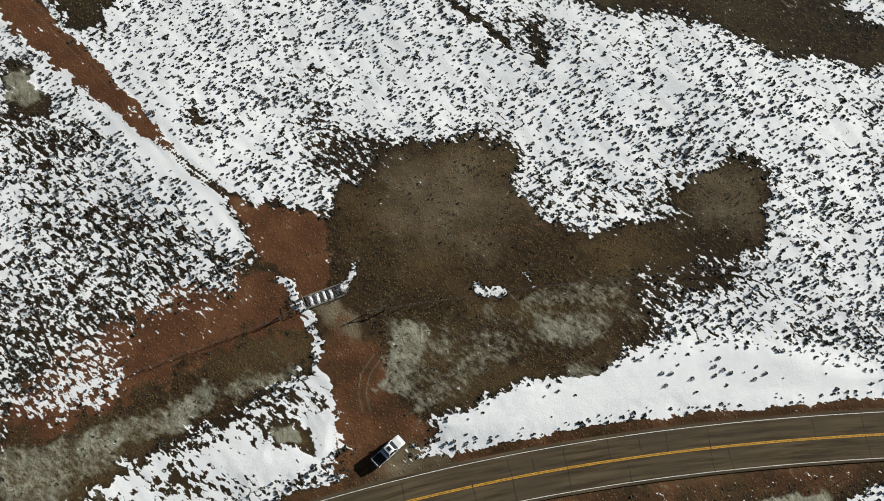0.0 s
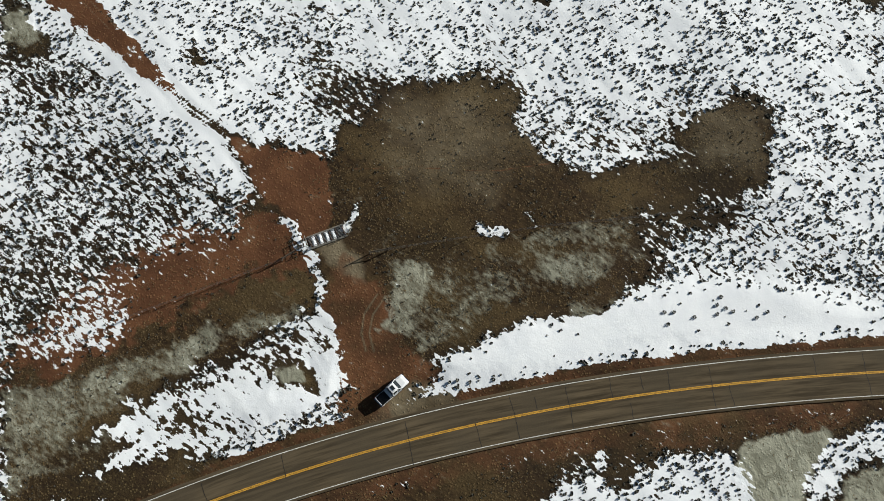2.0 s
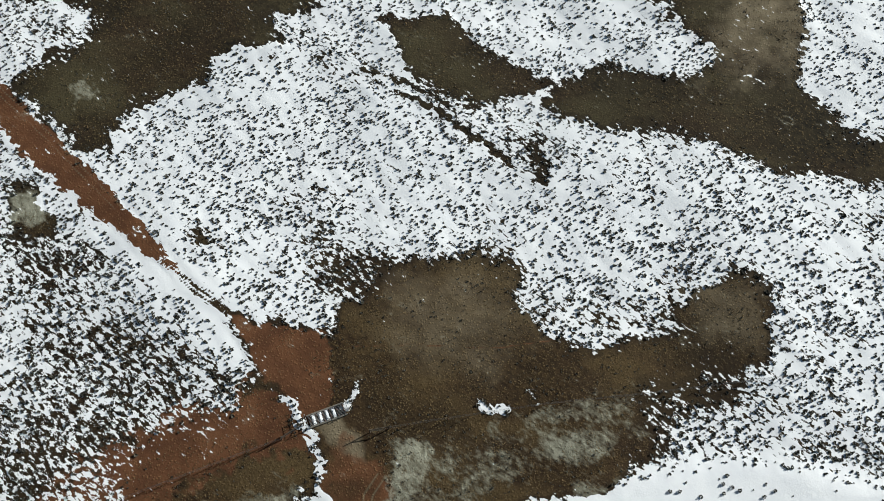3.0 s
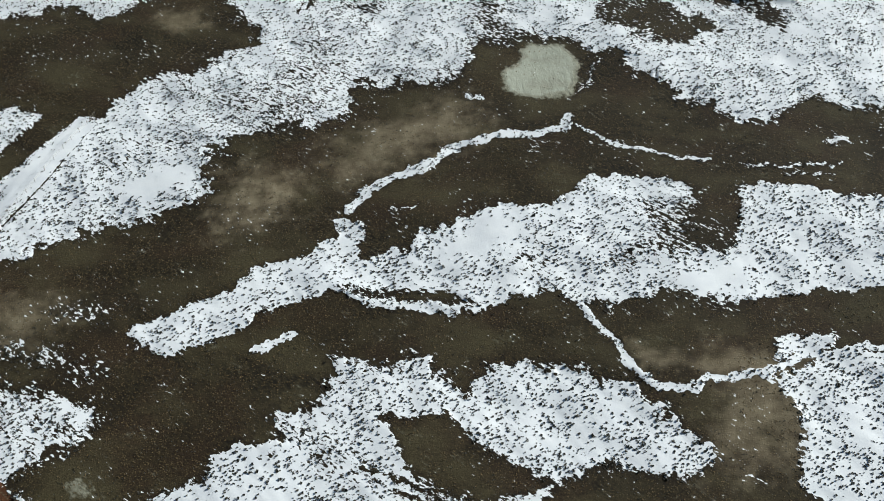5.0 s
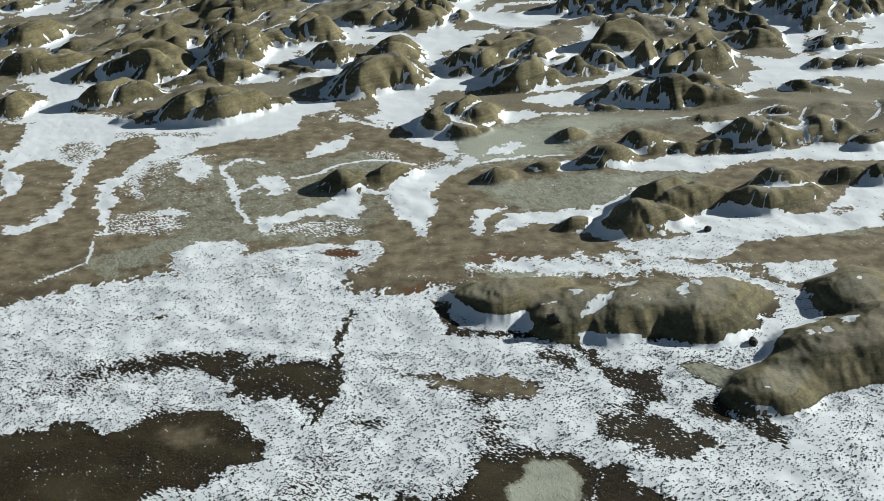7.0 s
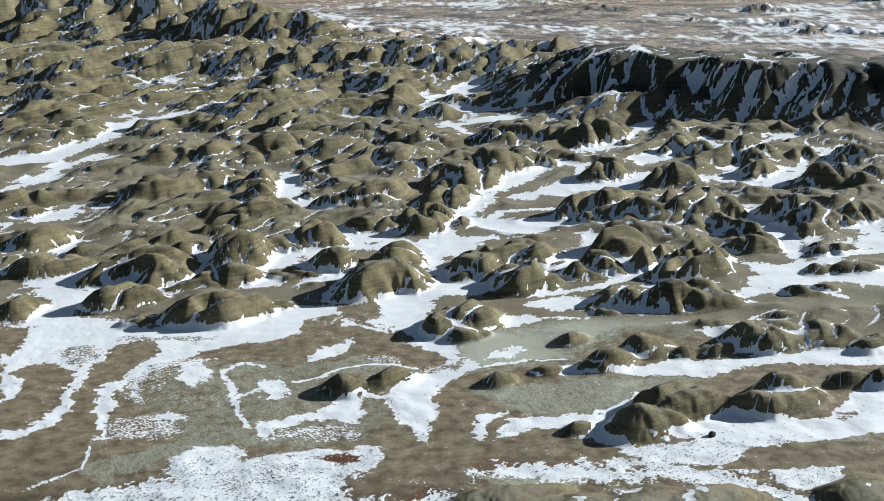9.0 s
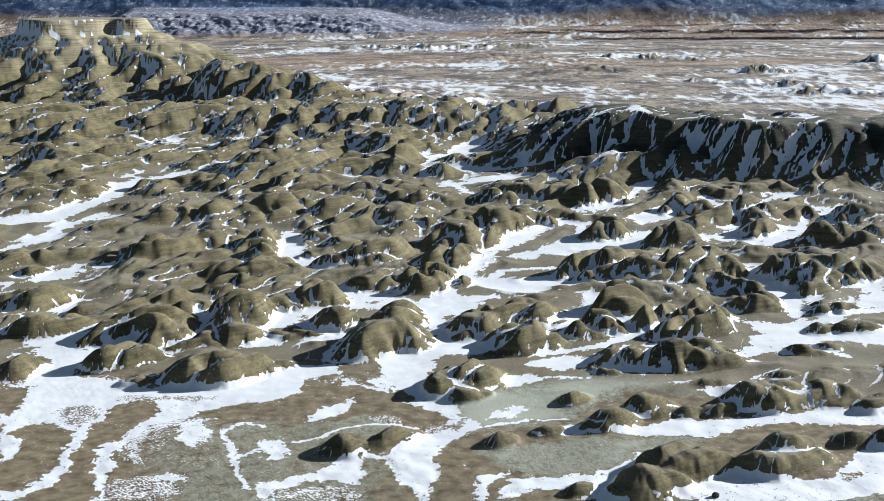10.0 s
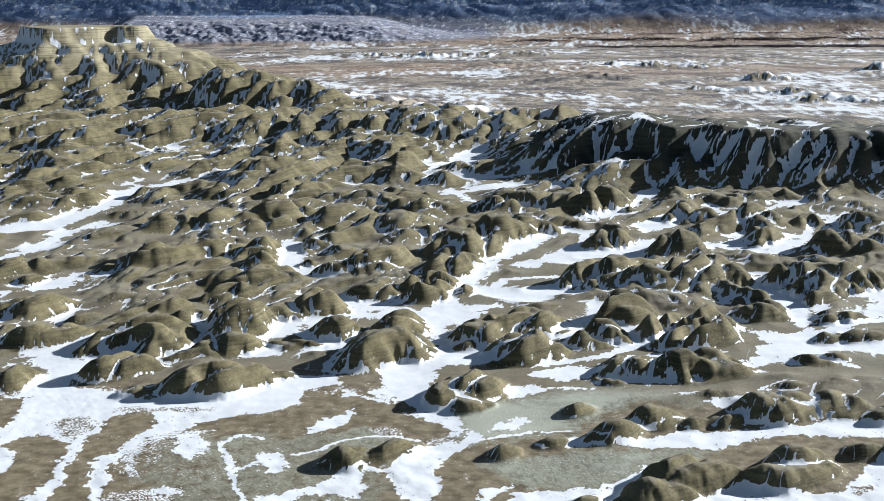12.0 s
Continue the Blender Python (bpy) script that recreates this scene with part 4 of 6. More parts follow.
area('snow', [(-62, 504), (-56, 519), (-47, 530), (-42, 533), (-43, 521), (-50, 509), (-60, 502)], 1.5, 0.9, 1.2)
strip('snow', [(-48, 554), (-38, 549), (-26, 542)], 0.7, 1.4, 1, 1.5)
area('snow', [(-18, 528), (-8, 528), (3, 515), (0, 511), (-13, 524)], 1.5, 0.9, 1.2)
area('snow', [(-35, 511), (-23, 511), (-17, 500), (-30, 501)], -0.1, 0.9, 1.2)
area('snow', [(-11, 496), (3, 497), (0, 484), (-9, 487)], -0.1, 0.9, 1.2)
strip('snow', [(-64, 479), (-53, 484), (-44, 494), (-34, 499), (-22, 499), (-12, 494)], 0.9, 1.4, 0.8, 0.8)
area('snow', [(-23, 468), (-18, 474), (-14, 484), (-2, 488), (3, 493), (8, 490), (10, 504), (15, 500), (12, 490), (3, 479), (-4, 465), (-2, 447), (-6, 435), (-5, 419), (-11, 419), (-14, 432), (-20, 442), (-22, 456)], 1.5, 0.9, 1.2)  # snow along the creek
area('snow', [(-43, 459), (-35, 467), (-23, 463), (-23, 459), (-32, 461)], 1.5, 0.9, 1.2)
area('snow', [(-4, 462), (3, 477), (14, 468), (26, 456), (25, 450), (15, 444), (12, 419), (-4, 419), (-1, 444)], -1, 0.6, 1.2)
area('snow', [(13, 442), (26, 447), (22, 441), (17, 436), (15, 419), (11, 419)], 1.5, 0.9, 1.2)
area('snow', [(26, 439), (36, 441), (49, 441), (56, 445), (60, 439), (52, 433), (47, 423), (37, 431), (28, 423), (21, 419), (21, 428)], 1.5, 0.9, 1.2)
area('snow', [(-34, 589), (-29, 601), (-9, 606), (3, 618), (30, 608), (21, 600), (3, 599), (-4, 594), (-7, 584), (-9, 566), (-8, 545), (3, 526), (7, 507), (6, 495), (3, 497), (3, 511), (-8, 528), (-18, 541), (-27, 554), (-32, 571)], 1.5, 0.9, 1.2)
area('snow', [(-3, 629), (-6, 651), (-16, 693), (-15, 713), (1, 733), (4, 755), (20, 819), (38, 856), (44, 895), (62, 916), (77, 938), (88, 938), (75, 905), (55, 865), (37, 837), (27, 794), (12, 762), (6, 733), (11, 719), (36, 722), (32, 712), (4, 699), (2, 680), (0, 651), (4, 629), (3, 616), (-6, 608)], 1.5, 0.8, 1)
area('snow', [(45, 837), (67, 855), (83, 874), (89, 874), (75, 837), (68, 819), (44, 816)], 0.45, 0.9, 1.2)
strip('snow', [(28, 755), (39, 786), (66, 793), (85, 793), (96, 827), (89, 836)], 3.5, 1.4, 1, 1.5)
strip('snow', [(30, 755), (42, 743), (56, 737)], 2, 1.4, 1, 1.5)
strip('snow', [(90, 884), (105, 905), (109, 937), (96, 949)], 3.5, 1.4, 1, 1.5)
strip('snow', [(59, 754), (77, 757), (98, 777)], 2, 1.4, 1, 1.5)
area('snow', [(-1, 674), (4, 693), (25, 706), (19, 689), (4, 677)], 1.5, 0.9, 1.2)
strip('snow', [(14, 674), (30, 674), (39, 696)], 2, 1.4, 1, 1.5)
area('snow', [(-71, 741), (-65, 748), (-56, 734), (-35, 726), (-24, 733), (-34, 715), (-50, 700), (-34, 706), (-37, 693), (-56, 690), (-59, 713)], 1.5, 0.9, 1.2)
area('snow', [(-89, 685), (-67, 690), (-85, 675), (-72, 646), (-59, 646), (-62, 635), (-76, 640), (-87, 663)], 1.5, 0.9, 1.2)
area('snow', [(-100, 687), (-86, 687), (-84, 657), (-92, 652), (-98, 652), (-100, 641), (-89, 630), (-84, 619), (-105, 614), (-111, 617), (-98, 630)], 1.5, 0.9, 1.2)
area('snow', [(-127, 918), (-114, 918), (-100, 857), (-106, 821), (-118, 821)], 1.5, 0.9, 1.2)
area('snow', [(-107, 830), (-90, 821), (-68, 838), (-81, 803), (-100, 807)], 1.5, 0.9, 1.2)
area('snow', [(-219, 605), (-212, 620), (-200, 620), (-191, 610), (-182, 620), (-169, 630), (-165, 625), (-175, 605), (-181, 590), (-185, 581), (-197, 591)], 1.5, 0.9, 1.2)
area('snow', [(-289, 758), (-267, 758), (-245, 770), (-243, 814), (-256, 805), (-272, 773), (-281, 736)], 1.5, 0.9, 1.2)
strip('snow', [(-365, 967), (-322, 979), (-305, 1072), (-300, 1173), (-259, 1194)], 10, 1.4, 3, 3)
strip('snow', [(-323, 850), (-309, 883), (-304, 936), (-288, 991)], 6, 1.4, 3, 3)
area('tan', [(-326, 860), (-352, 932), (-318, 967), (-296, 1057), (-291, 1117), (-270, 1166), (-250, 1149), (-282, 1003), (-311, 943)], 1, 8, 4)
strip('snow', [(-56, 690), (-35, 733), (-10, 755), (1, 755)], 1.5, 1.4, 1, 1.5)
strip('snow', [(-136, 635), (-137, 658), (-148, 694)], 2, 1.4, 1, 1.5)
strip('snow', [(-147, 615), (-139, 620), (-136, 641)], 2, 1.4, 1, 1.5)
area('snow', [(184, 760), (195, 760), (217, 745), (226, 738), (217, 704), (207, 666), (213, 660), (203, 649), (187, 627), (174, 617), (166, 602), (152, 593), (142, 588), (168, 622), (167, 633), (175, 638), (169, 667), (189, 655), (205, 666), (198, 678), (206, 710), (192, 731), (183, 738)], 1.5, 0.9, 1.2)  # broad snowy channel
strip('snow', [(188, 629), (209, 627), (242, 635)], 4, 1.4, 1, 1.5)
strip('snow', [(163, 602), (183, 612), (204, 602), (208, 595)], 2.5, 1.4, 1, 1.5)
strip('snow', [(211, 655), (226, 672), (260, 687)], 3.5, 1.4, 1, 1.5)
area('snow', [(245, 690), (263, 723), (264, 745), (276, 759), (278, 737), (272, 690)], 1.5, 0.9, 1.2)
area('snow', [(66, 488), (87, 496), (103, 505), (118, 503), (154, 510), (174, 517), (208, 517), (201, 499), (173, 496), (161, 499), (149, 499), (133, 495), (113, 483), (87, 485), (75, 486)], 1.5, 0.7, 1)  # snow in the draws
area('snow', [(74, 419), (96, 434), (117, 449), (122, 441), (134, 435), (152, 438), (161, 452), (177, 473), (191, 473), (180, 443), (154, 438), (149, 427), (129, 418)], 1.5, 0.7, 1)
area('snow', [(157, 446), (164, 447), (167, 443), (156, 437)], -0.2, 0.9, 1.2)
area('snow', [(142, 432), (151, 434), (149, 429), (142, 427)], -0.3, 0.9, 1.2)
area('snow', [(79, 464), (85, 470), (100, 475), (94, 467), (86, 458), (82, 452), (70, 448), (60, 441), (55, 439), (68, 450)], 1.5, 0.9, 1.2)
area('snow', [(98, 461), (103, 464), (99, 455), (88, 448), (79, 448)], 1.5, 0.9, 1.2)
area('snow', [(69, 448), (75, 447), (73, 438), (63, 428), (68, 419), (53, 419), (57, 433)], 1.5, 0.9, 1.2)
area('snow', [(121, 544), (135, 544), (156, 565), (160, 565), (135, 536), (128, 531)], 1.5, 0.9, 1.2)
area('snow', [(107, 553), (122, 559), (122, 549), (111, 545)], 0.6, 0.9, 1.2)
area('snow', [(31, 562), (39, 566), (48, 563), (47, 557), (30, 549)], 1.5, 0.9, 1.2)
area('snow', [(21, 511), (34, 522), (36, 518), (28, 506), (19, 504)], 1.5, 0.9, 1.2)
strip('snow', [(47, 562), (72, 563)], 0.8, 1.4, 1, 1.5)
strip('snow', [(22, 497), (28, 500), (35, 504), (53, 505)], 1.2, 1.4, 1, 1.5)
strip('snow', [(8, 490), (17, 495), (22, 497)], 1, 1.4, 1, 1.5)
area('snow', [(40, 490), (51, 485), (61, 486), (66, 490), (62, 496), (55, 500)], 0.7, 0.9, 1.2)
area('snow', [(37, 580), (50, 593), (62, 598), (79, 593), (71, 575), (54, 575), (43, 581)], 1.5, 0.9, 1.2)
area('snow', [(74, 579), (91, 579), (116, 572), (126, 583), (127, 574), (101, 566), (77, 575)], 0.7, 0.9, 1.2)
strip('snow', [(54, 650), (70, 652), (84, 637), (99, 630), (117, 644), (125, 655), (145, 661), (164, 679)], 2.5, 1.4, 1, 1.5)
strip('snow', [(125, 655), (117, 673), (127, 692)], 1.8, 1.4, 1, 1.5)
strip('snow', [(125, 655), (136, 679), (144, 688)], 1.2, 1.4, 1, 1.5)
strip('snow', [(99, 630), (81, 613), (50, 600)], 3, 1.4, 1, 1.5)
strip('snow', [(96, 613), (118, 618), (147, 622)], 2, 1.4, 1, 1.5)
strip('snow', [(103, 637), (102, 661), (98, 676)], 2.6, 1.4, 1, 1.5)
strip('snow', [(127, 633), (143, 650), (161, 661)], 1.5, 1.4, 1, 1.5)
strip('snow', [(60, 656), (69, 674), (81, 686), (94, 711)], 2.5, 1.4, 1, 1.5)
area('snow', [(97, 870), (115, 878), (136, 884), (149, 911), (176, 925), (153, 883), (131, 845), (103, 855)], 1.5, 0.9, 1.2)
area('snow', [(204, 893), (234, 936), (222, 903), (237, 897), (207, 877)], 1.5, 0.9, 1.2)
area('snow', [(236, 893), (266, 913), (283, 913), (259, 882), (247, 853), (237, 863)], 1.5, 0.9, 1.2)
area('snow', [(201, 784), (211, 792), (208, 768), (225, 760), (207, 750), (198, 757)], 1.5, 0.9, 1.2)
strip('snow', [(276, 913), (288, 947), (297, 970)], 3.5, 1.4, 1, 1.5)
strip('snow', [(-4, 1128), (40, 1161), (80, 1188), (121, 1202), (153, 1231)], 5, 1.4, 3, 3)
strip('snow', [(7, 1144), (22, 1096), (47, 1066), (75, 1038)], 5, 1.4, 3, 3)
strip('snow', [(-5, 1307), (14, 1337), (32, 1427)], 5, 1.4, 3, 3)
strip('snow', [(1, 1222), (65, 1232), (100, 1224)], 5, 1.4, 3, 3)
area('snow', [(107, 1010), (134, 1031), (168, 1064), (178, 1079), (152, 1023), (119, 990)], 1.5, 0.9, 1.2)
area('snow', [(162, 965), (196, 996), (213, 1009), (191, 972), (169, 948)], 1.5, 0.9, 1.2)
strip('snow', [(234, 1058), (233, 1030), (266, 1029), (311, 1077)], 4, 1.4, 3, 2)
area('snow', [(317, 1021), (334, 1012), (315, 958), (298, 935), (315, 982)], 1.5, 0.9, 1.2)
strip('snow', [(213, 1009), (245, 1022)], 3, 1.4, 1, 1.5)
strip('snow', [(167, 1059), (180, 1109), (198, 1151)], 3, 1.4, 1, 1.5)
area('clay', [(3, 526), (11, 545), (30, 545), (70, 566), (114, 566), (120, 537), (89, 545), (65, 522), (53, 503), (22, 497), (10, 487), (5, 507)], 1.5, 4, 2)  # pale clay flats
area('clay', [(14, 468), (33, 474), (75, 483), (113, 480), (85, 470), (70, 450), (47, 443), (27, 447)], 1.1, 4, 2)
area('clay', [(-83, 459), (-71, 459), (-71, 445), (-73, 437), (-81, 450)], 1.2, 3, 2)
area('clay', [(-110, 449), (-85, 459), (-77, 423), (-97, 420), (-106, 429)], 0.75, 3, 2)
area('clay', [(-98, 487), (-97, 501), (-80, 504), (-75, 491), (-84, 481), (-92, 475)], 1.2, 3, 2)
area('clay', [(-66, 494), (-35, 511), (-22, 500), (-40, 468), (-63, 468)], 1, 3, 2)
area('clay', [(-86, 630), (-61, 629), (-44, 609), (-54, 585), (-80, 604)], 1.2, 3, 2)
area('clay', [(-193, 547), (-186, 555), (-164, 547), (-167, 539), (-180, 537)], 1, 3, 2)
area('clay', [(150, 433), (172, 441), (164, 418), (144, 418)], 1, 3, 2)
area('red', [(-105, 475), (-98, 481), (-87, 462), (-90, 452), (-113, 454), (-118, 461)], 0.6, 3, 2)
area('red', [(-126, 484), (-121, 497), (-115, 481), (-117, 470)], 0.5, 3, 2)
area('red', [(-130, 432), (-109, 442), (-101, 426), (-125, 420)], 0.5, 3, 2)
area('tan', [(-171, 429), (-181, 500), (-163, 495), (-155, 523), (-134, 530), (-128, 508), (-140, 475), (-132, 420), (-146, 420)], 0.55, 6, 3)
area('tan', [(-68, 511), (-68, 554), (-47, 564), (-27, 546), (3, 511), (3, 493), (-22, 507), (-47, 502)], 0.45, 6, 3)
area('tan', [(-4, 419), (0, 474), (26, 456), (15, 442), (12, 419)], 0.6, 6, 3)
area('snow', [(-129, 391), (-126, 403), (-104, 417), (-91, 417), (-99, 402), (-110, 395), (-117, 384), (-126, 380)], -1, 0.6, 1)
area('snow', [(-100, 402), (-93, 412), (-78, 415), (-73, 407), (-80, 402), (-82, 395), (-85, 384), (-82, 375), (-92, 371), (-121, 361), (-124, 367), (-124, 373), (-106, 379), (-86, 379), (-92, 391)], 1.5, 0.7, 1)  # drifts in the meanders
area('snow', [(-75, 393), (-66, 405), (-48, 410), (-47, 402), (-63, 395), (-71, 386)], 0.7, 0.7, 1)
area('snow', [(-46, 404), (-35, 407), (-30, 402), (-38, 397)], -1, 0.7, 1)
area('red', [(-46, 404), (-35, 407), (-30, 402), (-38, 397)], 0.7, 1, 1)
strip('snow', [(-31, 414), (-26, 412), (-23, 402), (-28, 395), (-38, 395), (-46, 390), (-43, 381), (-37, 379)], 1.1, 1.4, 0.7, 0.8)
area('snow', [(-21, 422), (-10, 422), (-5, 407), (-0, 395), (-3, 379), (-17, 375), (-23, 379), (-21, 402)], -1, 0.6, 1)
strip('snow', [(-144, 380), (-130, 395), (-132, 413)], 0.5, 1.4, 0.5, 0.5)
area('snow', [(58, 444), (70, 438), (64, 422), (71, 411), (93, 416), (100, 432), (116, 440), (133, 438), (152, 435), (177, 443), (171, 426), (131, 416), (115, 411), (101, 397), (75, 399), (64, 411), (55, 422)], 1.5, 0.7, 1)  # deep snow round the front mounds
area('snow', [(117, 392), (136, 394), (136, 383), (125, 378), (116, 383)], 1.5, 0.7, 1)
area('snow', [(115, 361), (124, 359), (126, 353), (113, 348), (107, 338), (94, 324), (88, 328), (90, 335), (107, 346)], 1.5, 0.7, 1)
area('snow', [(119, 346), (126, 348), (124, 340), (117, 338)], 1.5, 0.7, 1)
area('snow', [(1, 366), (12, 360), (32, 352), (48, 346), (58, 337), (74, 334), (79, 331), (72, 325), (52, 330), (38, 339), (21, 344), (3, 350)], 1.3, 0.7, 1)
area('clay', [(-129, 391), (-126, 403), (-104, 417), (-73, 423), (-40, 422), (-48, 412), (-78, 415), (-99, 402), (-117, 384)], 0.8, 3, 2)  # clay banks of the meanders
area('clay', [(7, 392), (44, 394), (64, 392), (44, 379), (23, 379)], 1, 3, 2)
area('clay', [(-126, 495), (-37, 502), (-19, 444), (-21, 422), (-73, 423), (-105, 423), (-121, 445)], 0.55, 5, 4)


def lattice(x0, x1, y0, y1, cell):
    gx, gy = np.meshgrid(np.arange(x0, x1, cell), np.arange(y0, y1, cell))
    return gx, gy


def spread(mask, cell, reach):
    """Distance from a mask on a lattice, up to a reach."""
    d = np.where(mask, 0.0, 1e6)
    for _ in range(int(reach / cell)):
        p = np.pad(d, 1, constant_values=1e6)
        side = np.minimum(np.minimum(p[:-2, 1:-1], p[2:, 1:-1]), np.minimum(p[1:-1, :-2], p[1:-1, 2:])) + cell
        slant = np.minimum(np.minimum(p[:-2, :-2], p[2:, 2:]), np.minimum(p[2:, :-2], p[:-2, 2:])) + 1.414 * cell
        d = np.minimum(d, np.minimum(side, slant))
    return np.minimum(d, reach)


def erode(z, base, cell, steps, k, soft):
    """Rain on a height lattice: water follows the steepest way down, cuts gullies where it gathers, and creep rounds the crests.
    Gives the worn heights and the logarithm of the land that drains through each place."""
    ny, nx = z.shape
    index = np.arange(z.size).reshape(z.shape)
    base = base.copy()
    base[0], base[-1], base[:, 0], base[:, -1] = True, True, True, True
    for step in range(steps):
        p = np.pad(z, 1, constant_values=1e6)
        best, to, far = np.zeros(z.shape), index.copy(), np.full(z.shape, cell)
        for dy, dx in ((0, 1), (0, -1), (1, 0), (-1, 0), (1, 1), (1, -1), (-1, 1), (-1, -1)):
            run = cell * math.hypot(dy, dx)
            fall = (z - p[1 + dy:1 + dy + ny, 1 + dx:1 + dx + nx]) / run
            m = fall > best
            best[m], to[m], far[m] = fall[m], index[m] + dy * nx + dx, run
        order = np.argsort(z, axis=None).tolist()
        down, gather = to.ravel().tolist(), [cell * cell] * z.size
        for i in reversed(order):
            j = down[i]
            if j != i:
                gather[j] += gather[i]
        land = np.array(gather).reshape(z.shape)
        cut = np.where(base, 0.0, k * np.minimum(land, 6000.0) ** 0.5 / far).ravel().tolist()
        h = z.ravel().tolist()
        for i in order:
            c = cut[i]
            if c:
                h[i] = (h[i] + c * h[down[i]]) / (1 + c)
        z = np.array(h).reshape(z.shape)
        p = np.pad(z, 1, mode="edge")
        z = z + np.where(base, 0.25, 1.0) * soft * (p[:-2, 1:-1] + p[2:, 1:-1] + p[1:-1, :-2] + p[1:-1, 2:] - 4 * z)
    return z, np.log10(land)


def laid(grid, x0, y0, cell, x, y):
    """A lattice value at any place, between its four corners."""
    u = np.clip((x - x0) / cell, 0, grid.shape[1] - 1.001)
    v = np.clip((y - y0) / cell, 0, grid.shape[0] - 1.001)
    i, j = u.astype(int), v.astype(int)
    u, v = u - i, v - j
    return (grid[j, i] * (1 - u) + grid[j, i + 1] * u) * (1 - v) + (grid[j + 1, i] * (1 - u) + grid[j + 1, i + 1] * u) * v


def grain(x, y):
    """Across and along the lie of the badlands: their gullies run down towards the eye and to the left."""
    return 0.92 * x - 0.39 * y + 7 * n2(x / 45 + 3, y / 60) + 2 * n3(x / 14, y / 25), 0.39 * x + 0.92 * y + 9 * n1(x / 50, y / 50 + 8)


def billow(f, u, v):
    """Rounded backs that meet in sharp creases, 0 in the crease to 1 on the back."""
    return 1 - (1 - np.clip(np.abs(f(u, v)) / 0.42, 0, 1)) ** 2


def backs(x, y, size, long=1.0):
    """The rounded backs of the mudstone at three sizes."""
    across, along = grain(x, y)
    across, along = across / size, along / (size * long)
    across = across + 3.5 * n2(across / 17, along / 24 + 5)
    return billow(n3, across / 27, along / 52 + 2), billow(n4, across / 11.5 + 3, along / 24), billow(n1, across / 5.2, along / 10.5 + 4)


def near_relief():
    """The mudstone mounds and the benches before them."""
    x0, y0, cell = -450.0, 268.0, 2.0
    gx, gy = lattice(x0, 450, y0, 1190, cell)
    x, y = gx.ravel(), gy.ravel()
    drain = (sample(FIELD["snow"], x, y) > 0.3) & (y > 560 + 5 * n1(x / 20, y / 20))
    dist = spread(drain.reshape(gx.shape), cell, 44.0).ravel()
    across, along = grain(x, y)
    wx, wy = n1(x / 26, y / 26) * 4.5 + n3(x / 9, y / 9) * 1.2, n2(x / 26 + 9, y / 26) * 4.5
    pile = np.zeros(x.size)
    for mx, my, rx, ry, h, lean in MOUNDS:
        idx = np.nonzero((np.abs(x - mx) < 1.4 * rx) & (np.abs(y - my) < 1.4 * ry))[0]
        k = min(1.0, rx / 16)
        crest = mx + (lean - 0.5) * 1.6 * rx
        dx = x[idx] + wx[idx] * k - crest - 0.35 * (y[idx] - my)
        dx = np.where(dx < 0, dx / (crest - mx + 1.08 * rx), dx / (mx - crest + 1.08 * rx))
        dy = (y[idx] + wy[idx] * k - my) / (1.08 * ry)
        pile[idx] += (0.8 * h * np.clip(1 - (dx * dx + dy * dy) ** 1.25, 0, 1) ** 0.8) ** 4
    top = pile ** 0.25
    # uncounted swells between the mounds
    zone = smooth(560, 640, y + 18 * n3(x / 40, y / 40) + 0.35 * np.clip(x, 0, 150))
    crest = 1 - np.abs(n2(across / 40 + 3, along / 85))
    swell = zone * smooth(3, 30, dist) * np.clip((2.6 + 8.0 * (crest - 0.55)) * (0.9 + 0.6 * n3(x / 90, y / 120)) * (0.8 + 0.6 * smooth(700, 1000, y)), 0.3, 22)
    z = (top ** 3 + swell ** 3) ** (1 / 3)
    z = z * (0.25 + 0.75 * smooth(0, 9, dist)) + 0.2 * top * smooth(9, 0, dist)
    b1, b2, b3 = backs(x, y, 1.0)
    cut = 0.2 + 0.8 * smooth(390, 470, y)
    z = z * (1 - cut * (0.46 - 0.58 * b1)) + cut * smooth(0.5, 4, z) * (2.1 * (b2 - 0.55) * (0.45 + 0.55 * b1) + 0.75 * (b3 - 0.5))
    z = np.where(drain, 0.0, z)
    z, land = erode(z.reshape(gx.shape), (drain | (z < 0.12)).reshape(gx.shape), cell, 16, 0.012, 0.018)
    lo = np.pad(z, 2, mode="edge")
    hollow = (lo[:-4, 2:-2] + lo[4:, 2:-2] + lo[2:-2, :-4] + lo[2:-2, 4:]) / 4 - z
    edge = smooth(1190, 1110, Y) * smooth(268, 276, Y) * smooth(450, 420, np.abs(X))
    return [laid(g, x0, y0, cell, X, Y) * edge for g in (z, land, hollow)]


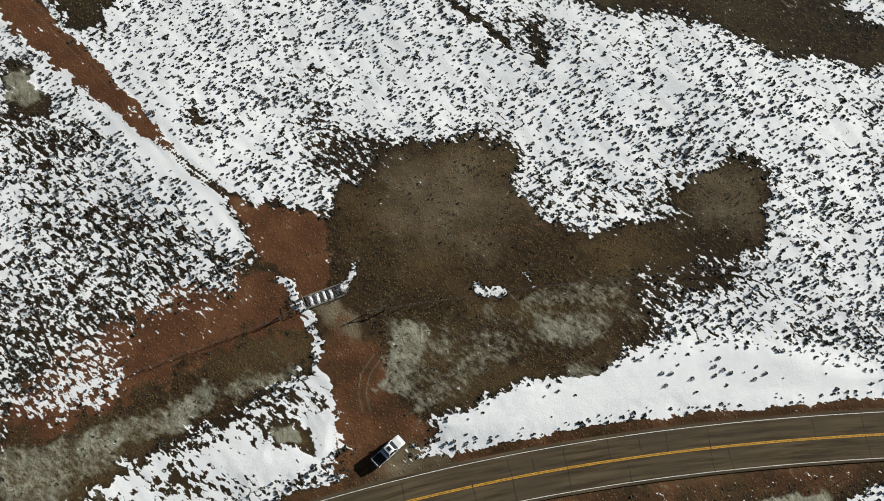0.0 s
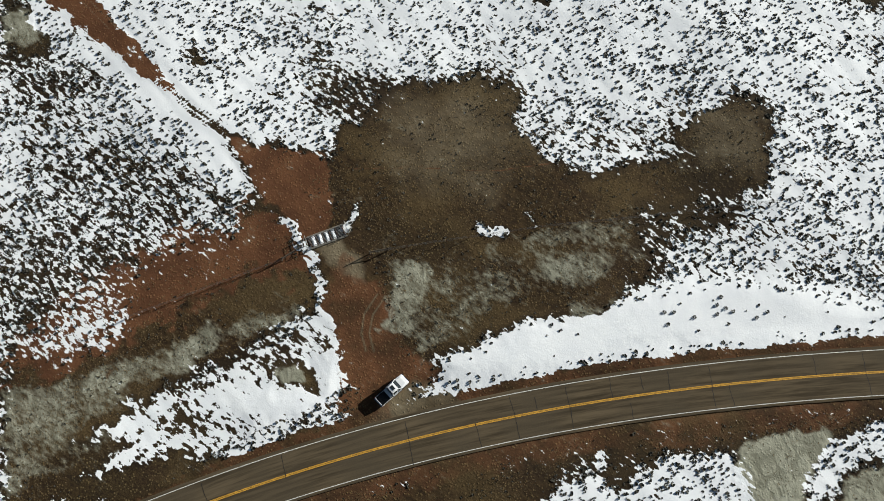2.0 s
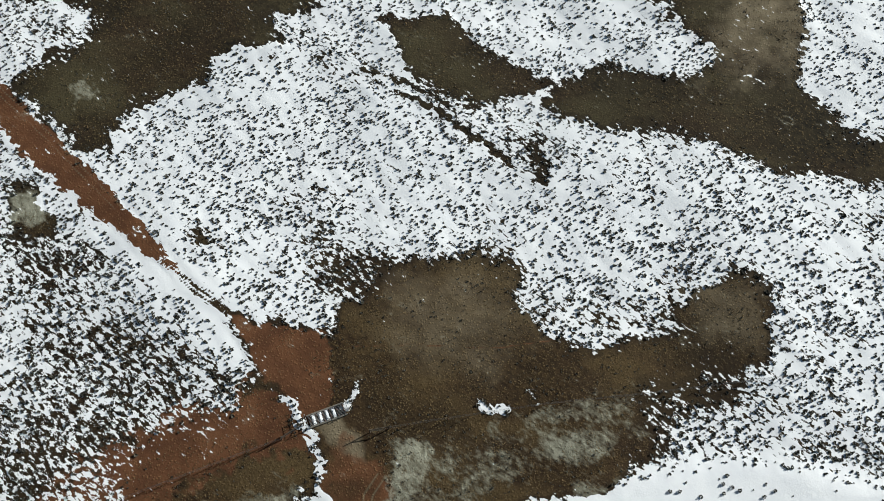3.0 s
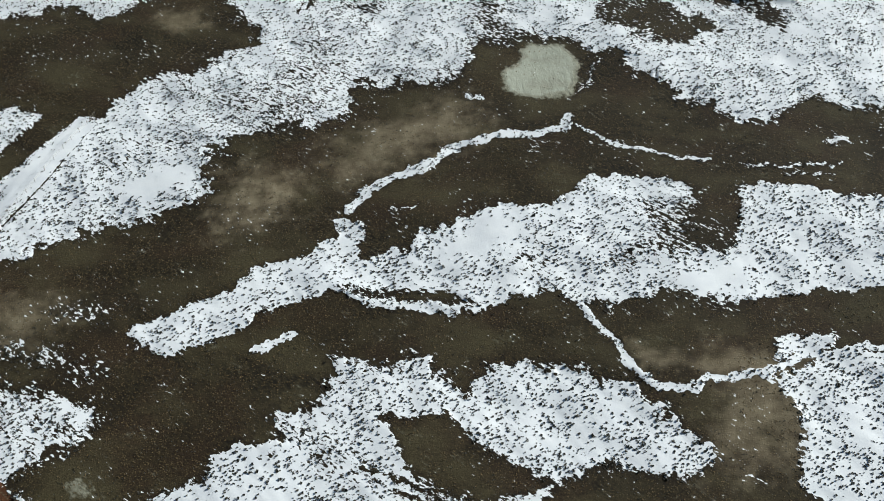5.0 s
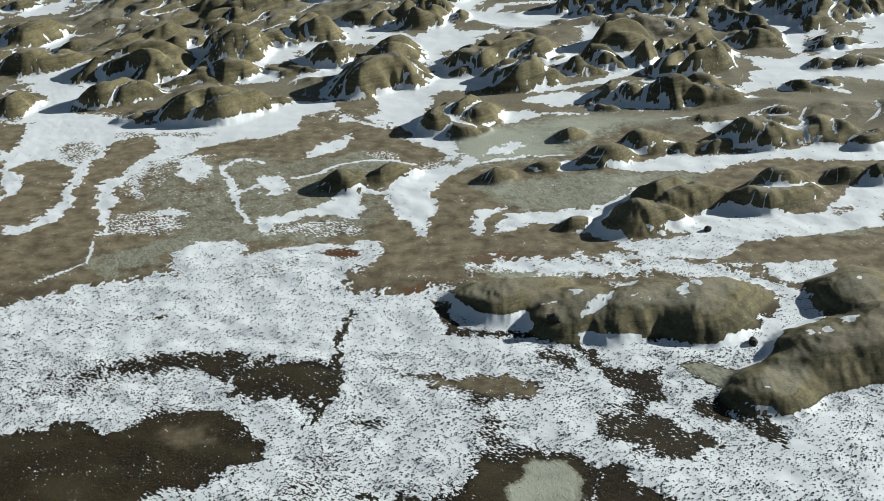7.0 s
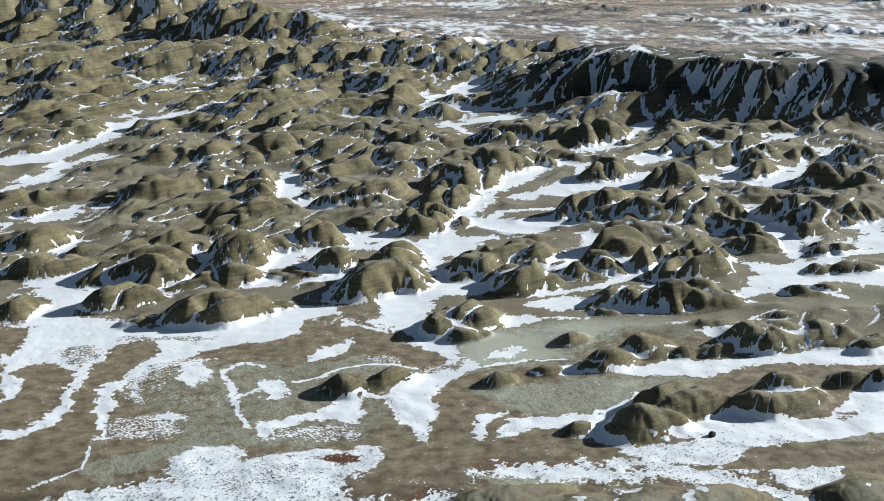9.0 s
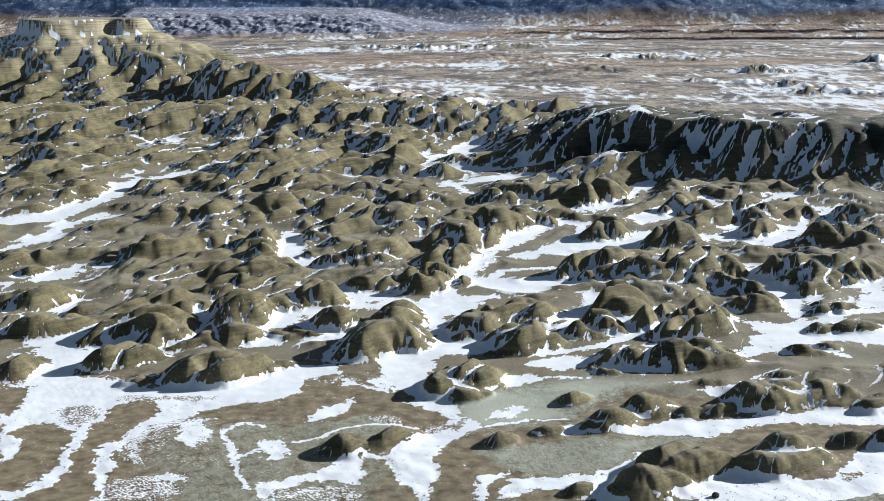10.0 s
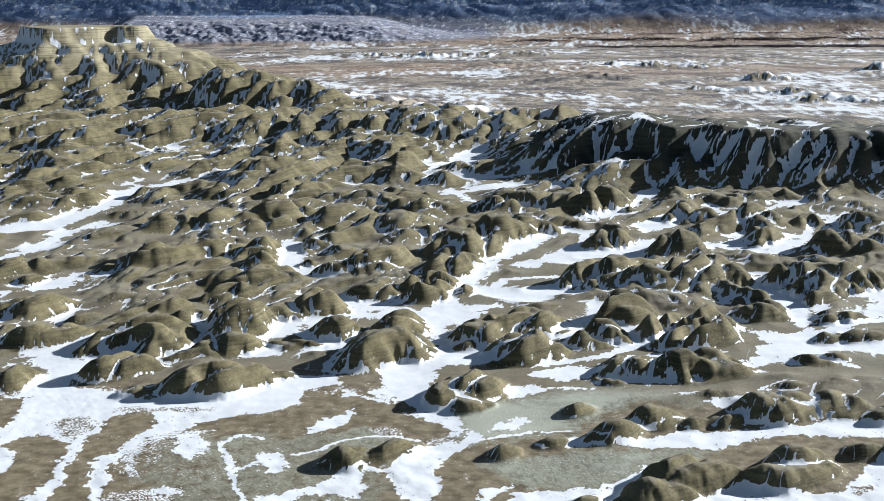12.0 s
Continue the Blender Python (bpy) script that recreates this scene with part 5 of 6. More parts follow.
def far_relief():
    """Rolling badlands, the cut bench, the dark scarp, the mesa and its spurs."""
    x0, y0, cell = -1150.0, 1090.0, 5.0
    gx, gy = lattice(x0, 1000, y0, 2700, cell)
    x, y = gx.ravel(), gy.ravel()
    across, along = grain(x, y)
    drain = (sample(FIELD["snow"], x, y) > 0.3) & (y < 1700)
    dist = spread(drain.reshape(gx.shape), cell, 60.0).ravel()
    crest = 1 - np.abs(n2(across / 52 + 3, along / 110))
    swell = smooth(1090, 1150, y) * smooth(2150, 1800, y + 1.1 * x) * smooth(2, 50, dist) * np.clip((8 + 24 * (crest - 0.5)) * (0.85 + 0.7 * n3(x / 120, y / 160)), 0, 34)
    # bench cut back into short spurs, flat on top
    line = 1400 + 60 * n1(x / 240, x * 0 + 2.5) + 45 * np.abs(n3(x / 55 + 0.3 * y / 55, y * 0 + 4.1)) + 0.12 * (x + 200)
    bench_up = 30 * smooth(0, 95, y - line) * smooth(1760, 1620, y + 50 * n2(x / 90, y / 90)) * smooth(150, 20, x)
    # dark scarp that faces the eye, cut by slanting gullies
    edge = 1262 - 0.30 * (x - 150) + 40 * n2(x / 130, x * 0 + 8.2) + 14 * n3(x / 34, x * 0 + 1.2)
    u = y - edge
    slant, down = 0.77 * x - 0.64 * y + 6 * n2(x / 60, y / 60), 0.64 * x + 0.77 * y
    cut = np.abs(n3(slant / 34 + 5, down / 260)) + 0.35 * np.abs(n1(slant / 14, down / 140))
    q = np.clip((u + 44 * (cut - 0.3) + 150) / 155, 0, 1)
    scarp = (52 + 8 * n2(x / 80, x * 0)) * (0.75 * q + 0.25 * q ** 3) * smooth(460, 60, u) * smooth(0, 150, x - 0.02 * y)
    # mesa: a flat cap with a low cliff, talus ribs, a shoulder and a lower cap beside it
    mesa = np.zeros(x.size)
    for pts, high, run in (([(-725, 2085), (-648, 1985), (-588, 2035), (-562, 2078), (-540, 2062), (-505, 2095), (-540, 2160), (-700, 2180)], 130, 340), ([(-1100, 2010), (-900, 2000), (-840, 2040), (-860, 2160), (-1100, 2180)], 112, 330)):
        p = np.array(pts, float)
        d, inside = edge_distance(x + 16 * n1(x / 45, y / 45), y + 16 * n2(x / 45, y / 45), p, True)
        d = np.where(inside, 0, d)
        ang = np.arctan2(y - p[:, 1].mean(), x - p[:, 0].mean())
        rib = np.abs(n4(np.cos(ang) * 3.3 + 2, np.sin(ang) * 3.3)) + 0.3 * np.abs(n1(np.cos(ang) * 9, np.sin(ang) * 9))
        d = d * (1 + 0.3 * smooth(5, 90, d) * (rib - 0.4))
        slope = np.clip(1 - d / run, 0, 1) ** 1.25
        mesa = np.maximum(mesa, (high - 16) * slope + 16 * smooth(14, 2, d))
    lx = (x + 500) / 420
    side = np.abs(y - (1930 - 150 * lx + 25 * n3(x / 60, x * 0)))
    leg = (108 - 84 * lx) * smooth(190, 8, side + 40 * np.abs(n1(across / 30, along / 140))) * smooth(0.12, 0.40, lx) * smooth(1.2, 0.8, lx)
    big = np.maximum(np.maximum(bench_up, scarp), np.maximum(mesa, leg))
    z = np.maximum(big, (big ** 2 + swell ** 2) ** 0.5 * smooth(60, 15, big))
    z = z * (0.3 + 0.7 * smooth(0, 16, dist)) 
    z = np.where(drain, 0.0, z)
    b1, b2, b3 = backs(x, y, 1.75, 1.9)
    calm = (1 - 0.92 * smooth(104, 122, mesa)) * (1 - 0.75 * smooth(34, 50, scarp))
    z = z * (1 - calm * (0.42 - 0.5 * b1) * smooth(90, 30, z)) + calm * smooth(1.5, 9, z) * (1 - 0.72 * smooth(25, 60, mesa)) * (8.5 * (b2 - 0.55) + 4.0 * (b3 - 0.5))
    z = np.where(drain, 0.0, z)
    hard = smooth(100, 122, mesa)
    z, land = erode(z.reshape(gx.shape), (drain | (z < 0.25) | (hard > 0.9)).reshape(gx.shape), cell, 16, 0.016, 0.012)
    z = z + (1.5 * np.sin(z / 2.6 + 1.5 * n1(gx / 120, gy / 120)) * smooth(40, 60, np.maximum(mesa, leg).reshape(gx.shape)) * smooth(120, 108, z))
    lo = np.pad(z, 2, mode="edge")
    hollow = (lo[:-4, 2:-2] + lo[4:, 2:-2] + lo[2:-2, :-4] + lo[2:-2, 4:]) / 4 - z
    fade = smooth(1110, 1190, Y) * smooth(2690, 2600, Y) * smooth(-1150, -1110, X) * smooth(1000, 960, X)
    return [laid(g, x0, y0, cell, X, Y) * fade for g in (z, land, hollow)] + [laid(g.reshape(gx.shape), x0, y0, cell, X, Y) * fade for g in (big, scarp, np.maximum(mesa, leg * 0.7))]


def raise_land():
    """Mounds and benches, far badlands, plain and foothills; then the snow that lies on them."""
    global Z, LIT
    channel = np.maximum(smooth(0.1, 0.7, FIELD["snow"]) * smooth(480, 560, Y), smooth(0.7, 1.0, FIELD["snow"]) * smooth(275, 290, Y))
    across, along = grain(X, Y)
    z1, land1, hollow1 = near_relief()
    z2, land2, hollow2, big, scarp, mesa = far_relief()
    land, drains, hollow = z1 + z2, np.maximum(land1, land2 - 0.5), np.maximum(hollow1, 0.5 * hollow2)
    zone = smooth(556, 610, Y + 5 * WX + 0.3 * np.clip(X, 0, 150)) * smooth(1780, 1600, Y)
    land += (0.22 * n1(X / 4.2, Y / 5) + 0.12 * n2(X / 1.9, Y / 2.3)) * smooth(0.8, 2.5, land) * smooth(1000, 520, Y)
    FIELD["mud"] = np.maximum(smooth(0.25, 1.2, land) * smooth(1800, 1700, Y), zone * (1 - channel))
    FIELD["mud"] = np.maximum(FIELD["mud"], smooth(1.0, 5.0, big))
    # mask of the scarp face whose colour carries the painted shade
    FIELD["scarp_shade"] = smooth(8, 26, scarp)
    FIELD["pale"] = smooth(45, 112, mesa)
    # open plain with small dissected hills, a bluff, and the foothills that end it, tinted blue for haze
    gully = np.abs(n3(across / 22, along / 58 + 2))
    low = np.zeros(X.size)
    for x, y, rx, ry, h in ((430, 3080, 60, 60, 13), (520, 3060, 60, 70, 16), (610, 3000, 70, 60, 14), (380, 3150, 50, 50, 10), (670, 2590, 90, 50, 15), (560, 2290, 60, 40, 12), (490, 2330, 50, 40, 9),
                            (640, 2240, 60, 50, 11), (1010, 2830, 70, 60, 22), (930, 2380, 60, 50, 18), (660, 2080, 130, 40, 13), (820, 2060, 90, 40, 14), (-60, 3500, 130, 90, 15), (80, 3560, 120, 80, 15),
                            (230, 3640, 120, 80, 14), (-220, 3600, 120, 90, 12), (150, 1740, 60, 45, 9), (215, 1760, 50, 40, 8)):
        d = np.hypot((X - x + 14 * n1(X / 40, Y / 40)) / rx, (Y - y + 20 * n2(X / 40, Y / 40)) / ry)
        low = np.maximum(low, h * np.clip(1 - d, 0, 1) ** 0.8 * (0.5 + 1.3 * gully))
    wide_low = (np.abs(n1(X / 160, Y / 260)) * 9 + gully * 5) * smooth(2200, 2600, Y) * smooth(0.15, 0.5, n2(X / 500, Y / 420)) * smooth(3900, 3500, Y)
    FIELD["plain"] = smooth(1650, 1850, Y + 60 * n2(X / 200, Y / 200)) * (1 - smooth(2, 14, big)) * (1 - 0.85 * smooth(1.0, 3.0, low))
    FIELD["mud"] = np.maximum(FIELD["mud"], 0.9 * smooth(1.0, 3.0, low))
    rise = np.clip((Y - 4150) / 810, 0, 1)
    foot = 95 * rise ** 1.3 + 150 * smooth(0.45, 1.0, rise) + 5 * n1(X / 330, Y / 90) * smooth(0.3, 0.8, rise)
    foot += np.abs(n3(X / 90, Y / 60)) * 5 * smooth(0.5, 0.75, rise)
    FIELD["warm"] = smooth(120, 85, Y) + smooth(2650, 2800, Y + 90 * n3(X / 300, Y / 200)) * smooth(3250, 3050, Y + 90 * n1(X / 300, Y / 200)) * (0.55 + 0.45 * smooth(300, -200, X)) + smooth(4180, 4230, Y)
    FIELD["snow"] += 0.2 * smooth(95, 130, Y) * (FIELD["snow"] > 0)
    FIELD["tan"] = np.maximum(FIELD["tan"], 0.95 * smooth(335, 400, Y) + 0.5 * smooth(440, 520, Y))
    face = Y + 30 * n3(X / 60, Y / 50) + 14 * n2(X / 18, Y / 20)
    bluff = (20 + 45 * smooth(120, -420, X + 60 * n1(X / 200, Y * 0))) * smooth(-1500, -1120, X + 90 * n2(X / 150, Y * 0)) * smooth(4160, 4560, face) * smooth(4820, 4640, Y) * smooth(420, 60, X + 80 * n1(X / 300, Y * 0))
    foot = np.maximum(foot, bluff + 0.35 * foot)
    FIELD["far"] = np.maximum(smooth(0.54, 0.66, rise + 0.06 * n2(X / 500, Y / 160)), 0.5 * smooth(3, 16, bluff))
    Z = land + np.maximum(low, wide_low) + foot
    Z += 0.15 * n1(X / 13 + Y / 60, Y / 8) * smooth(120, 170, Y) * smooth(520, 420, Y) * smooth(-0.2, 0.6, FIELD["snow"])
    Z += 0.5 * n1(X / 31, Y / 31) + (0.11 * (1 + 1.6 * smooth(110, 170, Y) * smooth(560, 450, Y)) * n2(X / 9, Y / 9) + 0.05 * n3(X / 2.6 + Y / 4, Y / 4)) * smooth(-0.4, 0.5, FIELD["snow"]) * (1 - 0.85 * np.clip(FIELD["drift"], 0, 1))
    FIELD["snow"] += np.where((FIELD["snow"] < -0.6) & (Y < 560) & (Y > 88), 0.16 + 0.3 * n1(X / 13, Y / 13), 0)
    # snow on the relief: shaded hollows, gullies and feet; long streaks on the plain
    zg = Z.reshape(SHAPE)
    dzx = np.gradient(zg, axis=1) / np.gradient(GX, axis=1)
    dzy = (np.gradient(zg, axis=0) - dzx * np.gradient(GX, axis=0)) / np.gradient(GY, axis=0)
    dzx, dzy = dzx.ravel(), dzy.ravel()
    nz = 1 / np.sqrt(1 + dzx ** 2 + dzy ** 2)
    lit = (-dzx * sun_dir.x - dzy * sun_dir.y + sun_dir.z) * nz
    LIT = lit
    s = FIELD["snow"]
    # how gullies and shaded feet hold it; the sunlit backs are bare
    shade = smooth(0.26, 0.02, lit - 0.08 * smooth(1130, 1250, Y))
    patchy = np.clip(0.72 + 1.5 * n2(X / 45, Y / 60) + 0.4 * smooth(1050, 1300, Y), 0, 1)
    slant, down = 0.77 * X - 0.64 * Y + 6 * n2(X / 60, Y / 60), 0.64 * X + 0.77 * Y
    b1, b2, b3 = backs(X, Y, 1.0)
    c1, c2, c3 = backs(X, Y, 1.75, 1.9)
    far = smooth(1110, 1190, Y)
    creases = np.maximum(np.maximum(smooth(0.30, 0.08, b1), smooth(0.26, 0.06, b2)) * (1 - far), smooth(0.26, 0.06, c2) * far)
    lines = smooth(0.12, 0.03, np.abs(n1(slant / 5 + 0.4 * n3(X / 9, Y / 12), down / 34)))
    lines = np.where(Y > 1130, smooth(0.24 - 0.11 * FIELD["scarp_shade"], 0.04, np.abs(n1(slant / 7 + 0.4 * n3(X / 14, Y / 20), down / 60))), lines)
    runnel = smooth(1.75, 2.35, drains) * smooth(0.0, 0.06, hollow)
    cover = -1.05 + 1.75 * np.maximum(runnel, creases) * (0.4 + 0.6 * shade) * np.clip(patchy + 0.4, 0, 1) + 1.7 * shade * lines * patchy
    cover += 1.9 * smooth(1.6, 0.2, land) * smooth(575, 640, Y) * np.clip(0.32 + 1.6 * n1(X / 40, Y / 55), 0, 1)
    cover += 1.2 * far * smooth(0.955, 0.985, nz) * np.clip(0.25 + 1.5 * n4(X / 38, Y / 110), 0, 1)
    cover += 1.7 * smooth(0.08, 0.32, hollow) * (0.45 + 0.55 * shade) * patchy * (1 - far * smooth(0.93, 0.84, nz) * (1 - shade)) - 0.9 * FIELD["pale"] * (1 - shade)
    cover += smooth(1250, 1450, Y) * (0.35 + 0.9 * n4(X / 11, Y / 26)) * smooth(0.42, 0.2, lit)
    cover = np.where(Y < 395, -1.0, cover)
    w = smooth(0.25, 0.7, FIELD["mud"]) * (1 - channel * smooth(4.0, 0.5, land))
    s[:] = s * (1 - w) + np.clip(cover, -1.3, 0.8) * w
    p = FIELD["plain"]
    s[:] = s * (1 - p) + (-0.72 + 0.8 * n1(X / 170, Y / 240) + 0.9 * n3(X / 45, Y / 90) + 1.1 * n2(X / 14, Y / 40) + 0.9 * n4(X / 600, Y / 300) + 0.65 * smooth(2700, 1950, Y)) * p
    f = np.maximum(FIELD["far"], smooth(3, 16, bluff))
    s[:] = s * (1 - f) + (-0.62 + 0.5 * n2(X / 120, Y / 24) + 1.0 * n4(X / 16, Y / 14) + 0.9 * n2(X / 7, Y / 9) + 0.3 * smooth(0.66, 0.8, rise)) * f


raise_land()
# drifts that hang in the hollows of the mounds
area('pocket', [(59, 377), (69, 378), (65, 368), (59, 365)], 1, 1.2, 0.8)
area('pocket', [(43, 363), (52, 366), (52, 362), (44, 359)], 1, 1.2, 0.8)
area('pocket', [(43, 344), (50, 354), (57, 361), (58, 356), (49, 346)], 1, 1.2, 0.8)
area('pocket', [(33, 354), (38, 355), (36, 350)], 1, 1.2, 0.8)
area('pocket', [(78, 360), (85, 370), (91, 365), (88, 362), (84, 365), (80, 353)], 1, 1.2, 0.8)
area('pocket', [(62, 355), (70, 358), (68, 353)], 1, 1.2, 0.8)
area('pocket', [(115, 332), (122, 335), (121, 330), (115, 328)], 1, 1.2, 0.8)
area('pocket', [(128, 346), (134, 341), (132, 337), (129, 338)], 1, 1.2, 0.8)
area('pocket', [(102, 292), (112, 298), (111, 292), (105, 285)], 1, 1.2, 0.8)
area('pocket', [(94, 301), (99, 308), (99, 307), (95, 300)], 1, 1.2, 0.8)
area('pocket', [(142, 373), (150, 374), (148, 368), (142, 368)], 1, 1.2, 0.8)


FIELD["pocket"] *= smooth(0.42, 0.25, LIT)
FIELD["snow"] = np.maximum(FIELD["snow"], FIELD["pocket"] * 1.6 - 0.6 - 1.2 * (FIELD["pocket"] < 0.05))
d = np.abs(Y - road_y(X)) / np.sqrt(1 + road_slope(X) ** 2)
w = smooth(6.4, 5.2, d + 0.5 * WX)
FIELD["snow"] = FIELD["snow"] * (1 - w) - 1.2 * w
Z = Z * smooth(4.5, 9.0, d) - 0.12 * smooth(5.0, 4.4, d)
Z += 0.4 * FIELD["drift"] * smooth(130, 90, Y)
FIELD["snow"] += 0.9 * FIELD["drift"]


def build_ground():
    rows, cols = SHAPE
    me = bpy.data.meshes.new("ground")
    me.vertices.add(X.size)
    me.vertices.foreach_set("co", np.stack([X, Y, Z], 1).astype(np.float32).ravel())
    i = (np.arange(rows - 1)[:, None] * cols + np.arange(cols - 1)[None, :]).ravel()
    quads = np.stack([i, i + 1, i + cols + 1, i + cols], 1).astype(np.int32)
    me.loops.add(quads.size)
    me.loops.foreach_set("vertex_index", quads.ravel())
    me.polygons.add(len(quads))
    me.polygons.foreach_set("loop_start", np.arange(0, quads.size, 4, dtype=np.int32))
    me.polygons.foreach_set("use_smooth", np.ones(len(quads), bool))
    me.update(calc_edges=True)
    for name in ("snow", "red", "clay", "tan", "mud", "plain", "far", "pale", "scarp_shade", "warm"):
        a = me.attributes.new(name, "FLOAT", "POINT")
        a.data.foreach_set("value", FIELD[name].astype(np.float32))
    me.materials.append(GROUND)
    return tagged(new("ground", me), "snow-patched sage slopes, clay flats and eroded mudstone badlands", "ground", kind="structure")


ground = build_ground()
# ---- small helpers for things ----
def part(name, bm, material, parent=None, label=""):
    me = bpy.data.meshes.new(name)
    bm.to_mesh(me)
    bm.free()
    me.materials.append(material)
    ob = new(name, me)
    if parent:
        ob.parent = parent
    if label:
        ob["label"] = label
    return ob


def thing(name, m, label, category, group="", kind=""):
    ob = new(name)
    ob.matrix_world = m
    ob.empty_display_size = 0.3
    return tagged(ob, label, category, group, kind)


def box(size, at=(0, 0, 0), bevel=0.0, bm=None):
    bm = bm or bmesh.new()
    v = bmesh.ops.create_cube(bm, size=1.0, matrix=Matrix.LocRotScale(at, None, size))["verts"]
    if bevel:
        bmesh.ops.bevel(bm, geom=list({e for q in v for e in q.link_edges}), offset=bevel, segments=2, affect="EDGES")
    return bm


def rod(a, b, r, seg=8, bm=None, r2=None):
    bm = bm or bmesh.new()
    a, b = Vector(a), Vector(b)
    m = Matrix.Translation((a + b) / 2) @ (b - a).to_track_quat("Z", "Y").to_matrix().to_4x4()
    bmesh.ops.create_cone(bm, cap_ends=True, segments=seg, radius1=r, radius2=r if r2 is None else r2, depth=(b - a).length, matrix=m)
    return bm


# ---- the road ----
def ribbon(x0, x1, lo, hi, z, step=1.5, wob=0.0, thick=0.0):
    """A strip that follows the road between two offsets from its centre."""
    bm = bmesh.new()
    last = None
    count = max(2, int((x1 - x0) / step) + 1)
    for i in range(count):
        x = x0 + (x1 - x0) * i / (count - 1)
        s = road_slope(x)
        k = 1 / math.sqrt(1 + s * s)
        j = wob * math.sin(x * 1.7) * math.sin(x * 0.61)
        row = [bm.verts.new((x - s * k * o, road_y(x) + k * o, z)) for o in (lo + j, hi + j)]
        if thick:
            row += [bm.verts.new((q.co.x, q.co.y, z - thick)) for q in (row[1], row[0])]
        if last:
            n = len(row)
            for a in range(n if thick else 1):
                b = (a + 1) % n
                bm.faces.new((last[a], row[a], row[b], last[b]))
        last = row
    bmesh.ops.recalc_face_normals(bm, faces=bm.faces)
    if sum(f.normal.z * f.calc_area() for f in bm.faces) < 0 and not thick:
        bmesh.ops.reverse_faces(bm, faces=bm.faces)
    return bm


road = tagged(part("road", ribbon(-420, 620, -4.25, 4.2, 0.02, 2.0, 0.03, 0.3), ASPHALT), "worn two-lane asphalt road on a long bend", "road", kind="structure")
lane = road.data.attributes.new("lane", "FLOAT", "POINT")
lane.data.foreach_set("value", np.tile(np.array([-4.25, 4.2, 4.2, -4.25], np.float32), len(road.data.vertices) // 4))
for off, wide, mat, name, lab in ((3.62, 0.12, LINE_WHITE, "edge_line", "white edge line"), (-3.78, 0.12, LINE_WHITE, "edge_line", "white edge line"),
                                  (0.11, 0.18, LINE_YELLOW, "centre_line", "yellow centre line"), (-0.11, 0.18, LINE_YELLOW, "centre_line", "yellow centre line")):
    part(name, ribbon(-420, 620, off - wide / 2, off + wide / 2, 0.026), mat, road, lab)


# ---- sagebrush: thousands of low bushes, one sheet of stuff ----
def bushes(count, y0, y1, tufts, seed, grow, grass=False):
    rng = np.random.RandomState(seed)
    y = y0 + (y1 - y0) * rng.rand(count * 4)
    half = 0.405 * np.hypot(EYE, y) + 4
    x = (rng.rand(count * 4) * 2 - 1) * (0.405 * np.hypot(EYE, y1) + 4)
    snow, drift = sample(FIELD["snow"], x, y), sample(FIELD["drift"], x, y)
    clay, red, mud = sample(FIELD["clay"], x, y), sample(FIELD["red"], x, y), sample(FIELD["mud"], x, y)
    clump = n1(x / 6.5, y / 6.5) + 0.5 * n2(x / 21, y / 21) - 0.0009 * x
    p = np.where(snow > -0.5, 0.80 + 0.75 * clump, 0.22 + 0.4 * clump) * (1 - 0.97 * smooth(0.3, 0.9, drift)) * (1 - smooth(0.3, 0.7, clay)) * (1 - 0.8 * smooth(0.6, 0.9, red)) * (1 - smooth(0.1, 0.5, mud))
    if grass:
        p = np.where(snow < -0.55, 0.5 + 0.9 * clump, 0.0) * (1 - 0.8 * smooth(0.4, 0.8, clay)) * (1 - 0.5 * smooth(0.4, 0.9, red)) * (1 - smooth(0.1, 0.5, mud))
    p *= smooth(4.6 if grass else 5.6, 7.0, np.abs(y - road_y(x))) * (0.05 + 0.95 * smooth(440, 385, y))
    keep = np.nonzero((np.abs(x) < half) & (rng.rand(count * 4) < p) & clear_of(x, y))[0][:count]
    x, y, snow = x[keep], y[keep], snow[keep]
    n = len(x)
    size = (0.15 + 0.22 * rng.rand(n) ** 2.0) * grow * (1.0 - 0.12 * smooth(90, 120, y)) * np.where(snow > -0.5, 1.0, 0.8 if grass else 0.62)
    z = sample(Z, x, y)
    az, el = rng.rand(n, tufts) * 2 * np.pi, np.arcsin(0.05 + 0.9 * rng.rand(n, tufts))
    way = np.stack([np.cos(az) * np.cos(el), np.sin(az) * np.cos(el), np.sin(el) * 0.68], -1)
    side = np.stack([-np.sin(az), np.cos(az), rng.rand(n, tufts) - 0.5], -1)
    long = size[:, None, None] * (0.7 + 0.6 * rng.rand(n, tufts, 1))
    root = np.stack([x, y, z], -1)[:, None, :] + way * long * 0.08
    mid = root + way * long * 0.6
    wide = side * long * (0.42 if grass else 0.5)
    v = np.stack([root, mid + wide, root + way * long * 1.05, mid - wide], 2).reshape(-1, 3)
    me = bpy.data.meshes.new("sagebrush")
    me.vertices.add(len(v))
    me.vertices.foreach_set("co", v.astype(np.float32).ravel())
    quads = np.arange(len(v), dtype=np.int32)
    me.loops.add(len(v))
    me.loops.foreach_set("vertex_index", quads)
    me.polygons.add(len(v) // 4)
    me.polygons.foreach_set("loop_start", np.arange(0, len(v), 4, dtype=np.int32))
    me.update(calc_edges=True)
    me.materials.append(STRAW if grass else SAGE)
    return new("bunch_grass" if grass else "sagebrush", me)


TRACKS = []


def clear_of(x, y):
    ok = np.ones(x.size, bool)
    for pts, half in TRACKS:
        d, _ = edge_distance(x, y, np.array(pts), False)
        ok &= d > half
    return ok


